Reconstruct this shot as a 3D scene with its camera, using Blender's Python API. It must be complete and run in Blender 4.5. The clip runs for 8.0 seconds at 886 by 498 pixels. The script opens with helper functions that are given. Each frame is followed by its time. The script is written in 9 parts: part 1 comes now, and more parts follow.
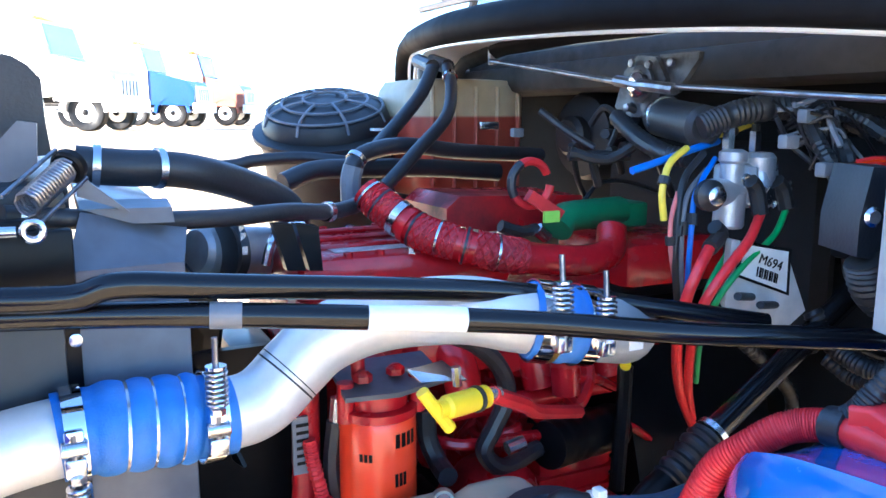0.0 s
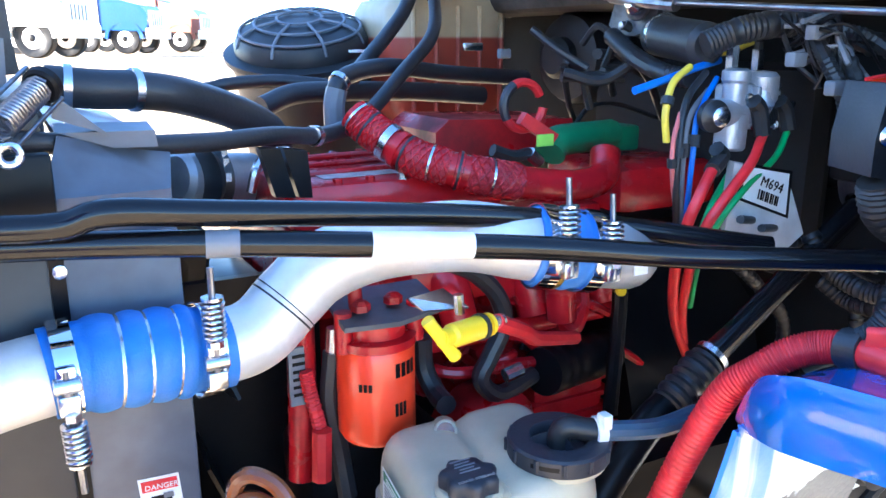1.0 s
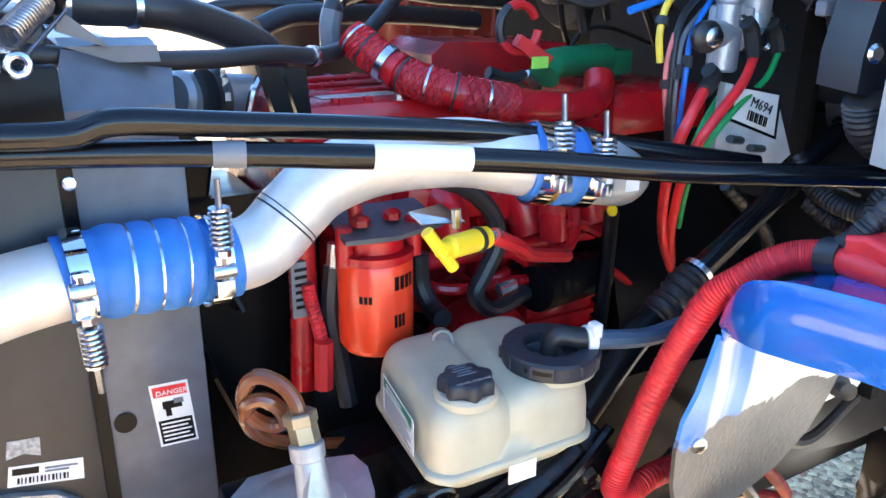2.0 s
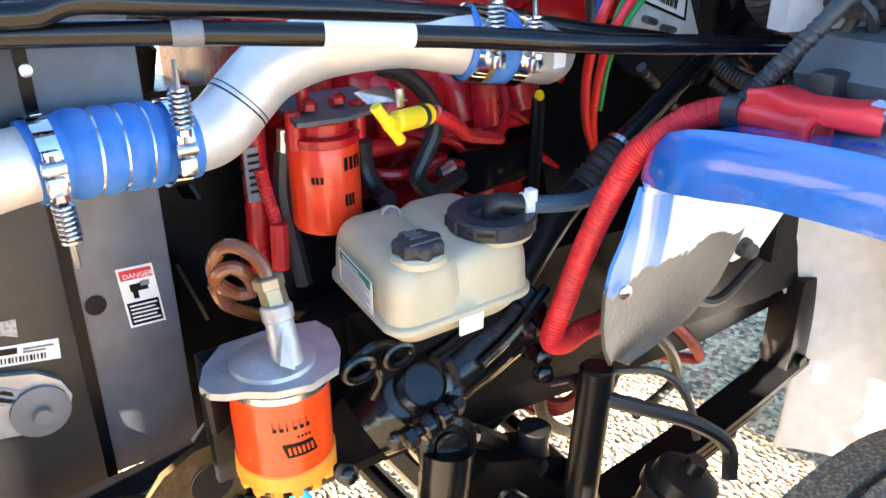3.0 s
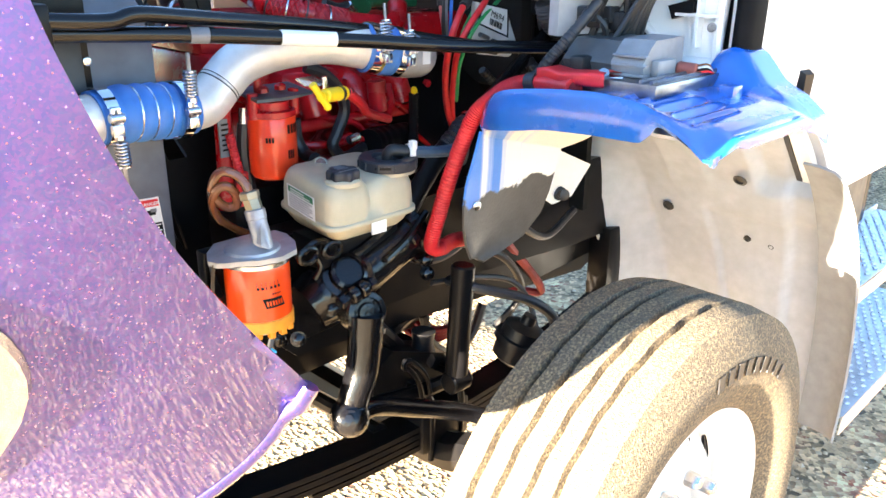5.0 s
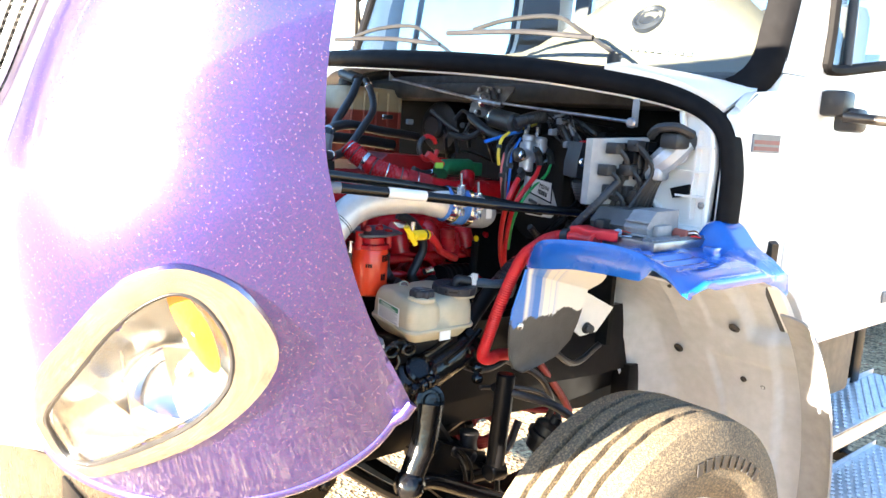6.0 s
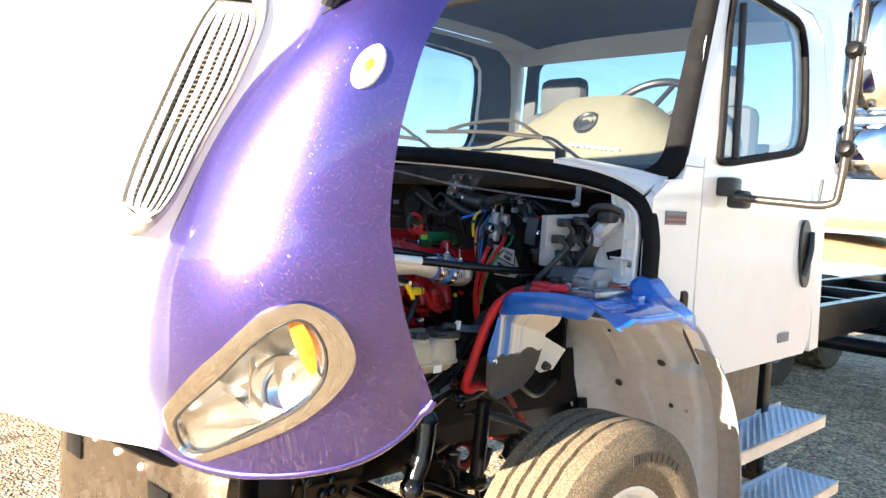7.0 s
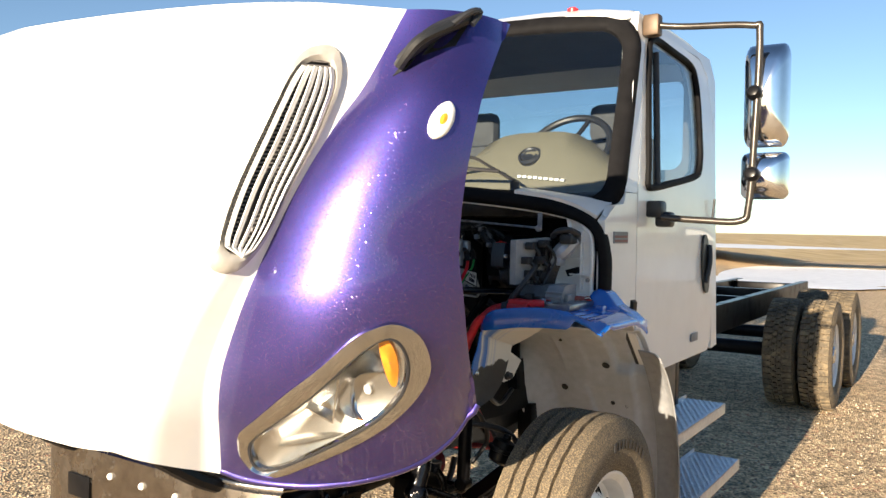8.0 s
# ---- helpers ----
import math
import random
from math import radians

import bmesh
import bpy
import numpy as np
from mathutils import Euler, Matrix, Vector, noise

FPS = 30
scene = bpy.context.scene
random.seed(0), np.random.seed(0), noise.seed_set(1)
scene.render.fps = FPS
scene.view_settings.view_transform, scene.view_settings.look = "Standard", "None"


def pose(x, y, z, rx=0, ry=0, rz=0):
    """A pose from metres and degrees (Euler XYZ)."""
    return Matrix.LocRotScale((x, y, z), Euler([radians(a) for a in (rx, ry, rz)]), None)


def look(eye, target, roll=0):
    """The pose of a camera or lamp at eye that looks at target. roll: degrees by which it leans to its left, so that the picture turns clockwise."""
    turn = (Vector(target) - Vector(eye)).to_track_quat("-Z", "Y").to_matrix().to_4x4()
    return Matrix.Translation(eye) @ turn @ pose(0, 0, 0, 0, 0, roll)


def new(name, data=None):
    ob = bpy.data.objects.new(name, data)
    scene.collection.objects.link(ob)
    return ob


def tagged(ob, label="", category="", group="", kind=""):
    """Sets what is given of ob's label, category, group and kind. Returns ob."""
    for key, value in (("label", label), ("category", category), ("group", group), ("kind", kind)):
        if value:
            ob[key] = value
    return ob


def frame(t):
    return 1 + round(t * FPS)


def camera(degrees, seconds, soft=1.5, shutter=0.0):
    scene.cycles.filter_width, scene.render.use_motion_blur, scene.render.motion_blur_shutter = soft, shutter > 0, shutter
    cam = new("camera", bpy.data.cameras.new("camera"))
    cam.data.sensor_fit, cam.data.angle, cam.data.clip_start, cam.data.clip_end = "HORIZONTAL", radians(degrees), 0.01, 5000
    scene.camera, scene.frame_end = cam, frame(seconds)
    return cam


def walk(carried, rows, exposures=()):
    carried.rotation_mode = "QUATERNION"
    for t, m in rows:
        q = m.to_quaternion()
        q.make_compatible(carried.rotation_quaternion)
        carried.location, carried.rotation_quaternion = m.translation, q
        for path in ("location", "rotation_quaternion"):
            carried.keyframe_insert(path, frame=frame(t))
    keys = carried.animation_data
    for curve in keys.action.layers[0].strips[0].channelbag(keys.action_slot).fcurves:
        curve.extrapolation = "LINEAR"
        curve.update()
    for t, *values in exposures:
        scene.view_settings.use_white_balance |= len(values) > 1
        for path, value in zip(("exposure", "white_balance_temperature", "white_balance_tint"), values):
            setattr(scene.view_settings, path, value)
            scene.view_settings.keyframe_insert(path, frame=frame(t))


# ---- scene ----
cam = camera(58.6, 8.0)
PATH = [
    (0, (-0.199, -1.161, 1.606), (0.664, 0.612, 1.272), -0.1),
    (0.5, (-0.214, -1.111, 1.604), (0.706, 0.615, 1.186), -0.4),
    (1, (-0.222, -1.112, 1.594), (0.705, 0.586, 1.086), -0.1),
    (1.2, (-0.226, -1.115, 1.594), (0.694, 0.582, 1.071), -0.1),
    (2.3, (-0.265, -1.15, 1.565), (0.683, 0.456, 0.842), 0.1),
    (2.5, (-0.28, -1.16, 1.557), (0.7, 0.411, 0.8), 0.2),
    (3, (-0.328, -1.203, 1.541), (0.734, 0.277, 0.717), -0.3),
    (3.5, (-0.358, -1.305, 1.521), (0.754, 0.118, 0.66), -0.4),
    (4, (-0.407, -1.446, 1.518), (0.728, -0.029, 0.679), -0.9),
    (4.2, (-0.436, -1.493, 1.527), (0.708, -0.074, 0.704), -0.7),
    (5.3, (-0.848, -1.686, 1.55), (0.537, -0.385, 0.924), 0.3),
    (5.5, (-0.914, -1.751, 1.557), (0.458, -0.397, 1.026), 1.0),
    (6, (-1.105, -1.956, 1.586), (0.211, -0.485, 1.264), 3.8),
    (6.5, (-1.348, -2.152, 1.591), (-0.03, -0.655, 1.449), 2.8),
    (6.8, (-1.5, -2.239, 1.605), (-0.159, -0.765, 1.435), 2.3),
    (6.9, (-1.558, -2.272, 1.617), (-0.145, -0.863, 1.479), 3.1),
    (7, (-1.601, -2.298, 1.612), (-0.181, -0.896, 1.476), 3.3),
    (7.5, (-1.81, -2.238, 1.608), (-0.326, -0.897, 1.568), 0.4),
    (8, (-2.11, -2.113, 1.605), (-0.447, -1.003, 1.552), 1.0),
]
walk(cam, [(t, look(eye, target, roll)) for t, eye, target, roll in PATH],
     [(0.0, 4.3, 5600, 10), (1.0, 4.5, 5600, 10), (2.5, 4.3, 6500, 9), (3.5, 4.4, 6850, 9), (4.2, 4.6, 6950, 9), (5.5, 3.9, 6950, 9),
      (6.0, 3.85, 6800, 9), (6.5, 3.35, 6850, 10), (7.0, 2.85, 6850, 10), (7.5, 2.15, 7050, 10), (8.0, 1.58, 7050, 10)])
# ---- light ----
SUN_DIR = Vector((-0.97, -0.018, 0.19)).normalized()      # from the place towards the sun
world = bpy.data.worlds.new("sky")
scene.world = world
world.use_nodes = True
wn = world.node_tree.nodes
sky = wn.new("ShaderNodeTexSky")
sky.sky_type = "NISHITA"
sky.sun_disc = False
sky.sun_elevation = math.asin(SUN_DIR.z)
sky.sun_rotation = math.atan2(SUN_DIR.x, SUN_DIR.y)
sky.air_density, sky.dust_density, sky.ozone_density = 0.75, 0.1, 2.4
wn["Background"].inputs["Strength"].default_value = 0.068
world.node_tree.links.new(sky.outputs["Color"], wn["Background"].inputs["Color"])
sun = new("sun", bpy.data.lights.new("sun", "SUN"))
sun.data.energy, sun.data.angle, sun.data.color = 5.0, radians(0.5), (1.0, 0.87, 0.70)
sun.matrix_world = look(SUN_DIR * 30, (0, 0, 0))


# ---- materials ----
def mat(name, color, rough=0.5, metal=0.0, vary=0.15, scale=30.0, bump=0.0, bump_scale=200.0, coat=0.0, dirt=None, dirt_amount=0.0, spec=0.5, dirt_scale=6.0):
    """A surface with fine grain, broad mottling and, if wanted, dirt in blotches."""
    m = bpy.data.materials.new(name)
    m.use_nodes = True
    nt = m.node_tree
    n, li = nt.nodes, nt.links
    b = n["Principled BSDF"]
    b.inputs["Roughness"].default_value, b.inputs["Metallic"].default_value = rough, metal
    b.inputs["Specular IOR Level"].default_value = spec
    b.inputs["Coat Weight"].default_value, b.inputs["Coat Roughness"].default_value = coat, 0.03
    tc = n.new("ShaderNodeTexCoord")
    grain = n.new("ShaderNodeTexNoise")
    grain.inputs["Scale"].default_value, grain.inputs["Detail"].default_value = scale, 6
    li.new(tc.outputs["Object"], grain.inputs["Vector"])
    ramp = n.new("ShaderNodeMapRange")
    ramp.inputs["From Min"].default_value, ramp.inputs["From Max"].default_value = 0.3, 0.7
    ramp.inputs["To Min"].default_value, ramp.inputs["To Max"].default_value = 1 - vary, 1 + vary
    li.new(grain.outputs["Fac"], ramp.inputs["Value"])
    mul = n.new("ShaderNodeMix")
    mul.data_type, mul.blend_type = "RGBA", "MULTIPLY"
    mul.inputs["Factor"].default_value = 1
    mul.inputs["A"].default_value = (*color, 1)
    li.new(ramp.outputs["Result"], mul.inputs["B"])
    out = mul.outputs["Result"]
    if dirt:
        blot = n.new("ShaderNodeTexNoise")
        blot.inputs["Scale"].default_value, blot.inputs["Detail"].default_value, blot.inputs["Roughness"].default_value = dirt_scale, 9, 0.65
        li.new(tc.outputs["Object"], blot.inputs["Vector"])
        r2 = n.new("ShaderNodeMapRange")
        r2.inputs["From Min"].default_value, r2.inputs["From Max"].default_value = 0.48, 0.72
        r2.inputs["To Max"].default_value = dirt_amount
        li.new(blot.outputs["Fac"], r2.inputs["Value"])
        mx = n.new("ShaderNodeMix")
        mx.data_type = "RGBA"
        li.new(r2.outputs["Result"], mx.inputs["Factor"])
        li.new(out, mx.inputs["A"])
        mx.inputs["B"].default_value = (*dirt, 1)
        out = mx.outputs["Result"]
        rr = n.new("ShaderNodeMapRange")
        rr.inputs["To Min"].default_value, rr.inputs["To Max"].default_value = rough, min(1, rough + 0.4)
        li.new(r2.outputs["Result"], rr.inputs["Value"])
        li.new(rr.outputs["Result"], b.inputs["Roughness"])
    li.new(out, b.inputs["Base Color"])
    if bump:
        bn = n.new("ShaderNodeTexNoise")
        bn.inputs["Scale"].default_value, bn.inputs["Detail"].default_value = bump_scale, 4
        li.new(tc.outputs["Object"], bn.inputs["Vector"])
        bu = n.new("ShaderNodeBump")
        bu.inputs["Strength"].default_value, bu.inputs["Distance"].default_value = bump, 0.004
        li.new(bn.outputs["Fac"], bu.inputs["Height"])
        li.new(bu.outputs["Normal"], b.inputs["Normal"])
    return m


def glass(name, color=(1, 1, 1), rough=0.0, clear=0.88):
    """Thin pane: mostly clear, with a glossy reflection."""
    m = bpy.data.materials.new(name)
    m.use_nodes = True
    n, li = m.node_tree.nodes, m.node_tree.links
    n.remove(n["Principled BSDF"])
    tr, gl, mx, fr = (n.new("ShaderNode" + k) for k in ("BsdfTransparent", "BsdfGlossy", "MixShader", "LayerWeight"))
    tr.inputs["Color"].default_value = (*[c * clear for c in color], 1)
    gl.inputs["Roughness"].default_value = rough
    pw, sc = n.new("ShaderNodeMath"), n.new("ShaderNodeMath")
    fr.inputs["Blend"].default_value = 0.5
    pw.operation, sc.operation = "POWER", "MULTIPLY_ADD"
    pw.inputs[1].default_value, sc.inputs[1].default_value, sc.inputs[2].default_value = 5.0, 0.94, 0.05
    li.new(fr.outputs["Facing"], pw.inputs[0])
    li.new(pw.outputs["Value"], sc.inputs[0])
    li.new(sc.outputs["Value"], mx.inputs["Fac"])
    li.new(tr.outputs["BSDF"], mx.inputs[1])
    li.new(gl.outputs["BSDF"], mx.inputs[2])
    li.new(mx.outputs["Shader"], n["Material Output"].inputs["Surface"])
    return m


BLACK = mat("black paint", (0.006, 0.006, 0.007), 0.28, spec=0.14, dirt=(0.016, 0.013, 0.010), dirt_amount=0.4)
GLOSSBLACK = mat("gloss black paint", (0.005, 0.005, 0.006), 0.17, spec=0.4, dirt=(0.02, 0.018, 0.016), dirt_amount=0.15)
GEARBLACK = mat("oily black paint", (0.004, 0.004, 0.005), 0.15, spec=0.45, bump=0.3, bump_scale=60, dirt=(0.012, 0.010, 0.008), dirt_amount=0.4)
RUBBER = mat("black rubber", (0.020, 0.020, 0.023), 0.40, bump=0.15, dirt=(0.045, 0.044, 0.045), dirt_amount=0.35, spec=0.5)
SHROUD = mat("satin shroud plastic", (0.105, 0.115, 0.14), 0.36, dirt=(0.09, 0.088, 0.09), dirt_amount=0.35, dirt_scale=4)
PLASTIC = mat("black plastic", (0.015, 0.016, 0.018), 0.42, bump=0.1, dirt=(0.07, 0.066, 0.06), dirt_amount=0.25)
GREYPLASTIC = mat("grey plastic", (0.16, 0.17, 0.19), 0.45, bump=0.1, dirt=(0.1, 0.09, 0.08), dirt_amount=0.4)
DARKGREY = mat("dark grey panel", (0.020, 0.021, 0.024), 0.40, dirt=(0.055, 0.047, 0.038), dirt_amount=0.45, dirt_scale=4)
RED = mat("engine red", (0.50, 0.010, 0.016), 0.22, dirt=(0.045, 0.008, 0.009), dirt_amount=0.85, bump=0.12, bump_scale=90)
ORANGERED = mat("filter orange red", (0.82, 0.055, 0.015), 0.28, vary=0.05, coat=0.3)
ORANGE = mat("filter orange", (0.80, 0.062, 0.008), 0.22, vary=0.05, coat=0.3)
AMBER = mat("amber plastic", (0.85, 0.30, 0.03), 0.35)
HOSERED = mat("red loom", (0.62, 0.02, 0.025), 0.42, dirt=(0.2, 0.02, 0.02), dirt_amount=0.4)
ALU = mat("cast aluminium tube", (0.74, 0.73, 0.71), 0.48, 0.55, vary=0.08, bump=0.12, bump_scale=120, dirt=(0.45, 0.43, 0.40), dirt_amount=0.35)
STEEL = mat("zinc steel", (0.62, 0.63, 0.65), 0.26, 1.0, vary=0.1)
CASTGREY = mat("cast zinc head", (0.42, 0.44, 0.47), 0.42, 0.6, bump=0.2, bump_scale=150, dirt=(0.22, 0.22, 0.22), dirt_amount=0.4)
CHROME = mat("chrome", (0.86, 0.86, 0.87), 0.07, 1.0, vary=0.03)
BLUEBOOT = mat("blue silicone", (0.028, 0.17, 0.55), 0.45, bump=0.25, bump_scale=400, dirt=(0.14, 0.28, 0.56), dirt_amount=0.5)
DULLSTEEL = mat("dull plated steel", (0.30, 0.30, 0.32), 0.32, 1.0, vary=0.2, dirt=(0.08, 0.075, 0.07), dirt_amount=0.7, dirt_scale=20)
TANK = mat("translucent tank plastic", (0.47, 0.42, 0.30), 0.36, vary=0.06, dirt=(0.36, 0.33, 0.25), dirt_amount=0.5, bump=0.06)
CAPBLACK = mat("blue-black cap plastic", (0.018, 0.021, 0.030), 0.5, bump=0.15, dirt=(0.06, 0.058, 0.055), dirt_amount=0.3)
GREEN = mat("green paint", (0.02, 0.19, 0.08), 0.4, dirt=(0.02, 0.08, 0.04), dirt_amount=0.4)
YELLOW = mat("yellow plastic", (0.88, 0.60, 0.015), 0.35, vary=0.05)
WHITE = mat("white label", (0.82, 0.82, 0.80), 0.5, vary=0.03)
WHITEPAINT = mat("white truck paint", (0.80, 0.80, 0.79), 0.30, vary=0.02, scale=8, coat=0.5, dirt=(0.68, 0.66, 0.62), dirt_amount=0.22, dirt_scale=3)
BLUEPAINT = mat("blue truck paint", (0.003, 0.105, 0.46), 0.20, vary=0.06, coat=1.0, dirt=(0.02, 0.13, 0.48), dirt_amount=0.4)
LINER = mat("grey beige liner", (0.425, 0.445, 0.475), 0.5, vary=0.08, bump=0.15, bump_scale=60, dirt=(0.35, 0.355, 0.36), dirt_amount=0.6, dirt_scale=3)
BEIGE = mat("beige dash", (0.15, 0.138, 0.10), 0.6, vary=0.05)
SEAT = mat("grey seat", (0.055, 0.058, 0.062), 0.85, bump=0.3)
CABLINING = mat("cab lining", (0.058, 0.060, 0.062), 0.8, vary=0.15, scale=8)
BLUE = mat("blue cable", (0.015, 0.16, 0.62), 0.4)
YELCABLE = mat("yellow cable", (0.75, 0.55, 0.05), 0.4)
GRNCABLE = mat("green cable", (0.02, 0.36, 0.10), 0.4)
REDCABLE = mat("red cable", (0.72, 0.025, 0.03), 0.38)
PINKCABLE = mat("pink cable", (0.70, 0.18, 0.16), 0.4)
BROWN = mat("brown hose", (0.17, 0.055, 0.02), 0.25, coat=0.4)
GLASS = glass("window glass", (0.93, 0.98, 1.0))
LENS = glass("headlight lens", (1, 1, 1), 0.02, 0.96)


# ---- mesh tools ----
def V(*a):
    return Vector(a)


class Mesh:
    """Collects vertices and faces of one part, in metres of the place."""

    def __init__(self):
        self.v, self.f = [], []

    def add(self, verts, faces):
        k = len(self.v)
        self.v += [tuple(p) for p in verts]
        self.f += [tuple(i + k for i in f) for f in faces]
        return self

    def grid(self, rows, close_u=False, close_v=False, flip=False):
        """A sheet through rows of points."""
        nv, nu = len(rows), len(rows[0])
        faces = []
        for i in range(nv - (0 if close_v else 1)):
            for j in range(nu - (0 if close_u else 1)):
                q = (i * nu + j, i * nu + (j + 1) % nu, ((i + 1) % nv) * nu + (j + 1) % nu, ((i + 1) % nv) * nu + j)
                faces.append(q[::-1] if flip else q)
        return self.add([p for r in rows for p in r], faces)

    def slab(self, rows, thick, close_u=False):
        """A sheet with thickness: rows of points, moved by thick (a vector, or metres along the normals)."""
        if isinstance(thick, (int, float)):
            nv, nu = len(rows), len(rows[0])
            back = []
            for i in range(nv):
                line = []
                for j in range(nu):
                    du = Vector(rows[i][min(j + 1, nu - 1)]) - Vector(rows[i][max(j - 1, 0)])
                    dv = Vector(rows[min(i + 1, nv - 1)][j]) - Vector(rows[max(i - 1, 0)][j])
                    line.append(Vector(rows[i][j]) + du.cross(dv).normalized() * thick)
                back.append(line)
        else:
            back = [[Vector(p) + Vector(thick) for p in r] for r in rows]
        self.grid(rows, close_u)
        self.grid(back, close_u, flip=True)
        nu = len(rows[0])
        self.grid([back[0], rows[0]], close_u)
        self.grid([rows[-1], back[-1]], close_u)
        if not close_u:
            self.grid([[r[0] for r in rows], [r[0] for r in back]])
            self.grid([[r[-1] for r in back], [r[-1] for r in rows]])
        return self

    def prism(self, outline, depth):
        """A flat outline pushed along the vector depth."""
        a = [Vector(p) for p in outline]
        n = len(a)
        d = Vector(depth)
        self.add(a + [p + d for p in a], [tuple(range(n))[::-1], tuple(range(n, 2 * n))] + [(i, (i + 1) % n, n + (i + 1) % n, n + i) for i in range(n)])
        return self

    def box(self, a, b, bevel=0.0):
        """A box between two corners, its edges cut by bevel."""
        lo = [min(p, q) for p, q in zip(a, b)]
        hi = [max(p, q) for p, q in zip(a, b)]
        if bevel <= 0:
            vs = [(x, y, z) for z in (lo[2], hi[2]) for y in (lo[1], hi[1]) for x in (lo[0], hi[0])]
            return self.add(vs, [(0, 2, 3, 1), (4, 5, 7, 6), (0, 1, 5, 4), (2, 6, 7, 3), (0, 4, 6, 2), (1, 3, 7, 5)])
        bm = bmesh.new()
        bmesh.ops.create_cube(bm, size=1)
        for v in bm.verts:
            v.co = Vector([(l + h) / 2 + c * (h - l) for l, h, c in zip(lo, hi, v.co)])
        bmesh.ops.bevel(bm, geom=bm.edges[:], offset=bevel, segments=2, affect="EDGES", profile=0.5)
        return self.take(bm)

    def take(self, bm):
        bm.verts.index_update()
        self.add([v.co[:] for v in bm.verts], [[v.index for v in f.verts] for f in bm.faces])
        bm.free()
        return self

    def spin(self, profile, a, axis, n=24, cap=True, start=0.0, sweep=360.0):
        """Turns a profile of (radius, distance along axis) round the axis through a."""
        ax = Vector(axis).normalized()
        s = ax.orthogonal().normalized()
        t = ax.cross(s)
        full = sweep >= 360
        m = n if full else n + 1
        rows = []
        for r, d in profile:
            rows.append([Vector(a) + ax * d + (s * math.cos(radians(start + sweep * k / n)) + t * math.sin(radians(start + sweep * k / n))) * r for k in range(m)])
        k0 = len(self.v)
        self.grid(rows, close_u=full, flip=True)
        if cap and full:
            if profile[0][0] > 1e-6:
                self.f.append(tuple(k0 + k for k in range(m)))
            if profile[-1][0] > 1e-6:
                self.f.append(tuple(k0 + (len(rows) - 1) * m + k for k in range(m))[::-1])
        return self

    def rod(self, a, b, r, n=14, bevel=0.0, r2=None):
        d = (Vector(b) - Vector(a)).length
        r2 = r if r2 is None else r2
        prof = [(r, 0), (r2, d)] if not bevel else [(r - bevel, 0), (r, bevel), (r2, d - bevel), (r2 - bevel, d)]
        return self.spin(prof, a, Vector(b) - Vector(a), n)

    def tube(self, pts, r, n=10, step=8, flat=None, smooth=True):
        """A round bar or hose through points. r: a radius or a function of 0..1 along it; flat: height to width."""
        p = curve(pts, step) if smooth else [Vector(q) for q in pts]
        up = None
        rows = []
        for i, q in enumerate(p):
            d = (p[min(i + 1, len(p) - 1)] - p[max(i - 1, 0)]).normalized()
            up = d.orthogonal().normalized() if up is None else (up - d * up.dot(d)).normalized()
            side = d.cross(up)
            rr = r(i / (len(p) - 1)) if callable(r) else r
            rows.append([q + (up * math.cos(2 * math.pi * k / n) + side * math.sin(2 * math.pi * k / n)) * rr for k in range(n)])
        k0 = len(self.v)
        self.grid(rows, close_u=True)
        self.f.append(tuple(k0 + k for k in range(n))[::-1])
        self.f.append(tuple(k0 + (len(rows) - 1) * n + k for k in range(n)))
        return self

    def ring(self, outer, inner, depth):
        """A plate between two outlines of the same count, pushed along depth."""
        d = Vector(depth)
        o, i = [Vector(p) for p in outer], [Vector(p) for p in inner]
        self.grid([i, o, [p + d for p in o], [p + d for p in i]], close_u=True, close_v=True)
        return self


def curve(pts, step=8):
    """A smooth line through points."""
    p = [Vector(q) for q in pts]
    if len(p) < 3:
        return [p[0].lerp(p[1], k / step) for k in range(step + 1)]
    e = [p[0] * 2 - p[1]] + p + [p[-1] * 2 - p[-2]]
    out = []
    for i in range(1, len(e) - 2):
        a, b, c, d = e[i - 1:i + 3]
        for k in range(step):
            t = k / step
            out.append(0.5 * (2 * b + (c - a) * t + (2 * a - 5 * b + 4 * c - d) * t * t + (3 * b - a - 3 * c + d) * t ** 3))
    out.append(p[-1])
    return out


def thing(name, base, label, category, group="", kind=""):
    ob = new(name)
    ob.location = base
    ob.empty_display_size = 0.05
    return tagged(ob, label, category, group, kind)


def part(name, m, material, parent=None, label="", sharp=35.0):
    """One mesh object from a Mesh, under a thing or under a part."""
    me = bpy.data.meshes.new(name)
    me.from_pydata([tuple(p) for p in m.v], [], m.f)
    bm = bmesh.new()
    bm.from_mesh(me)
    bmesh.ops.remove_doubles(bm, verts=bm.verts[:], dist=1e-5)
    bmesh.ops.recalc_face_normals(bm, faces=bm.faces[:])
    bm.to_mesh(me)
    bm.free()
    me.shade_smooth()
    me.set_sharp_from_angle(angle=radians(sharp))
    me.materials.append(material)
    ob = new(name, me)
    if parent is not None:
        ob.parent = parent
        if parent.parent is None and parent.data is None:
            ob.matrix_parent_inverse = Matrix.Translation(-parent.location)
    return tagged(ob, label)


def solo(name, m, material, label, category, group="", kind="", sharp=35.0):
    """A thing of a single mesh."""
    return tagged(part(name, m, material, None, "", sharp), label, category, group, kind)


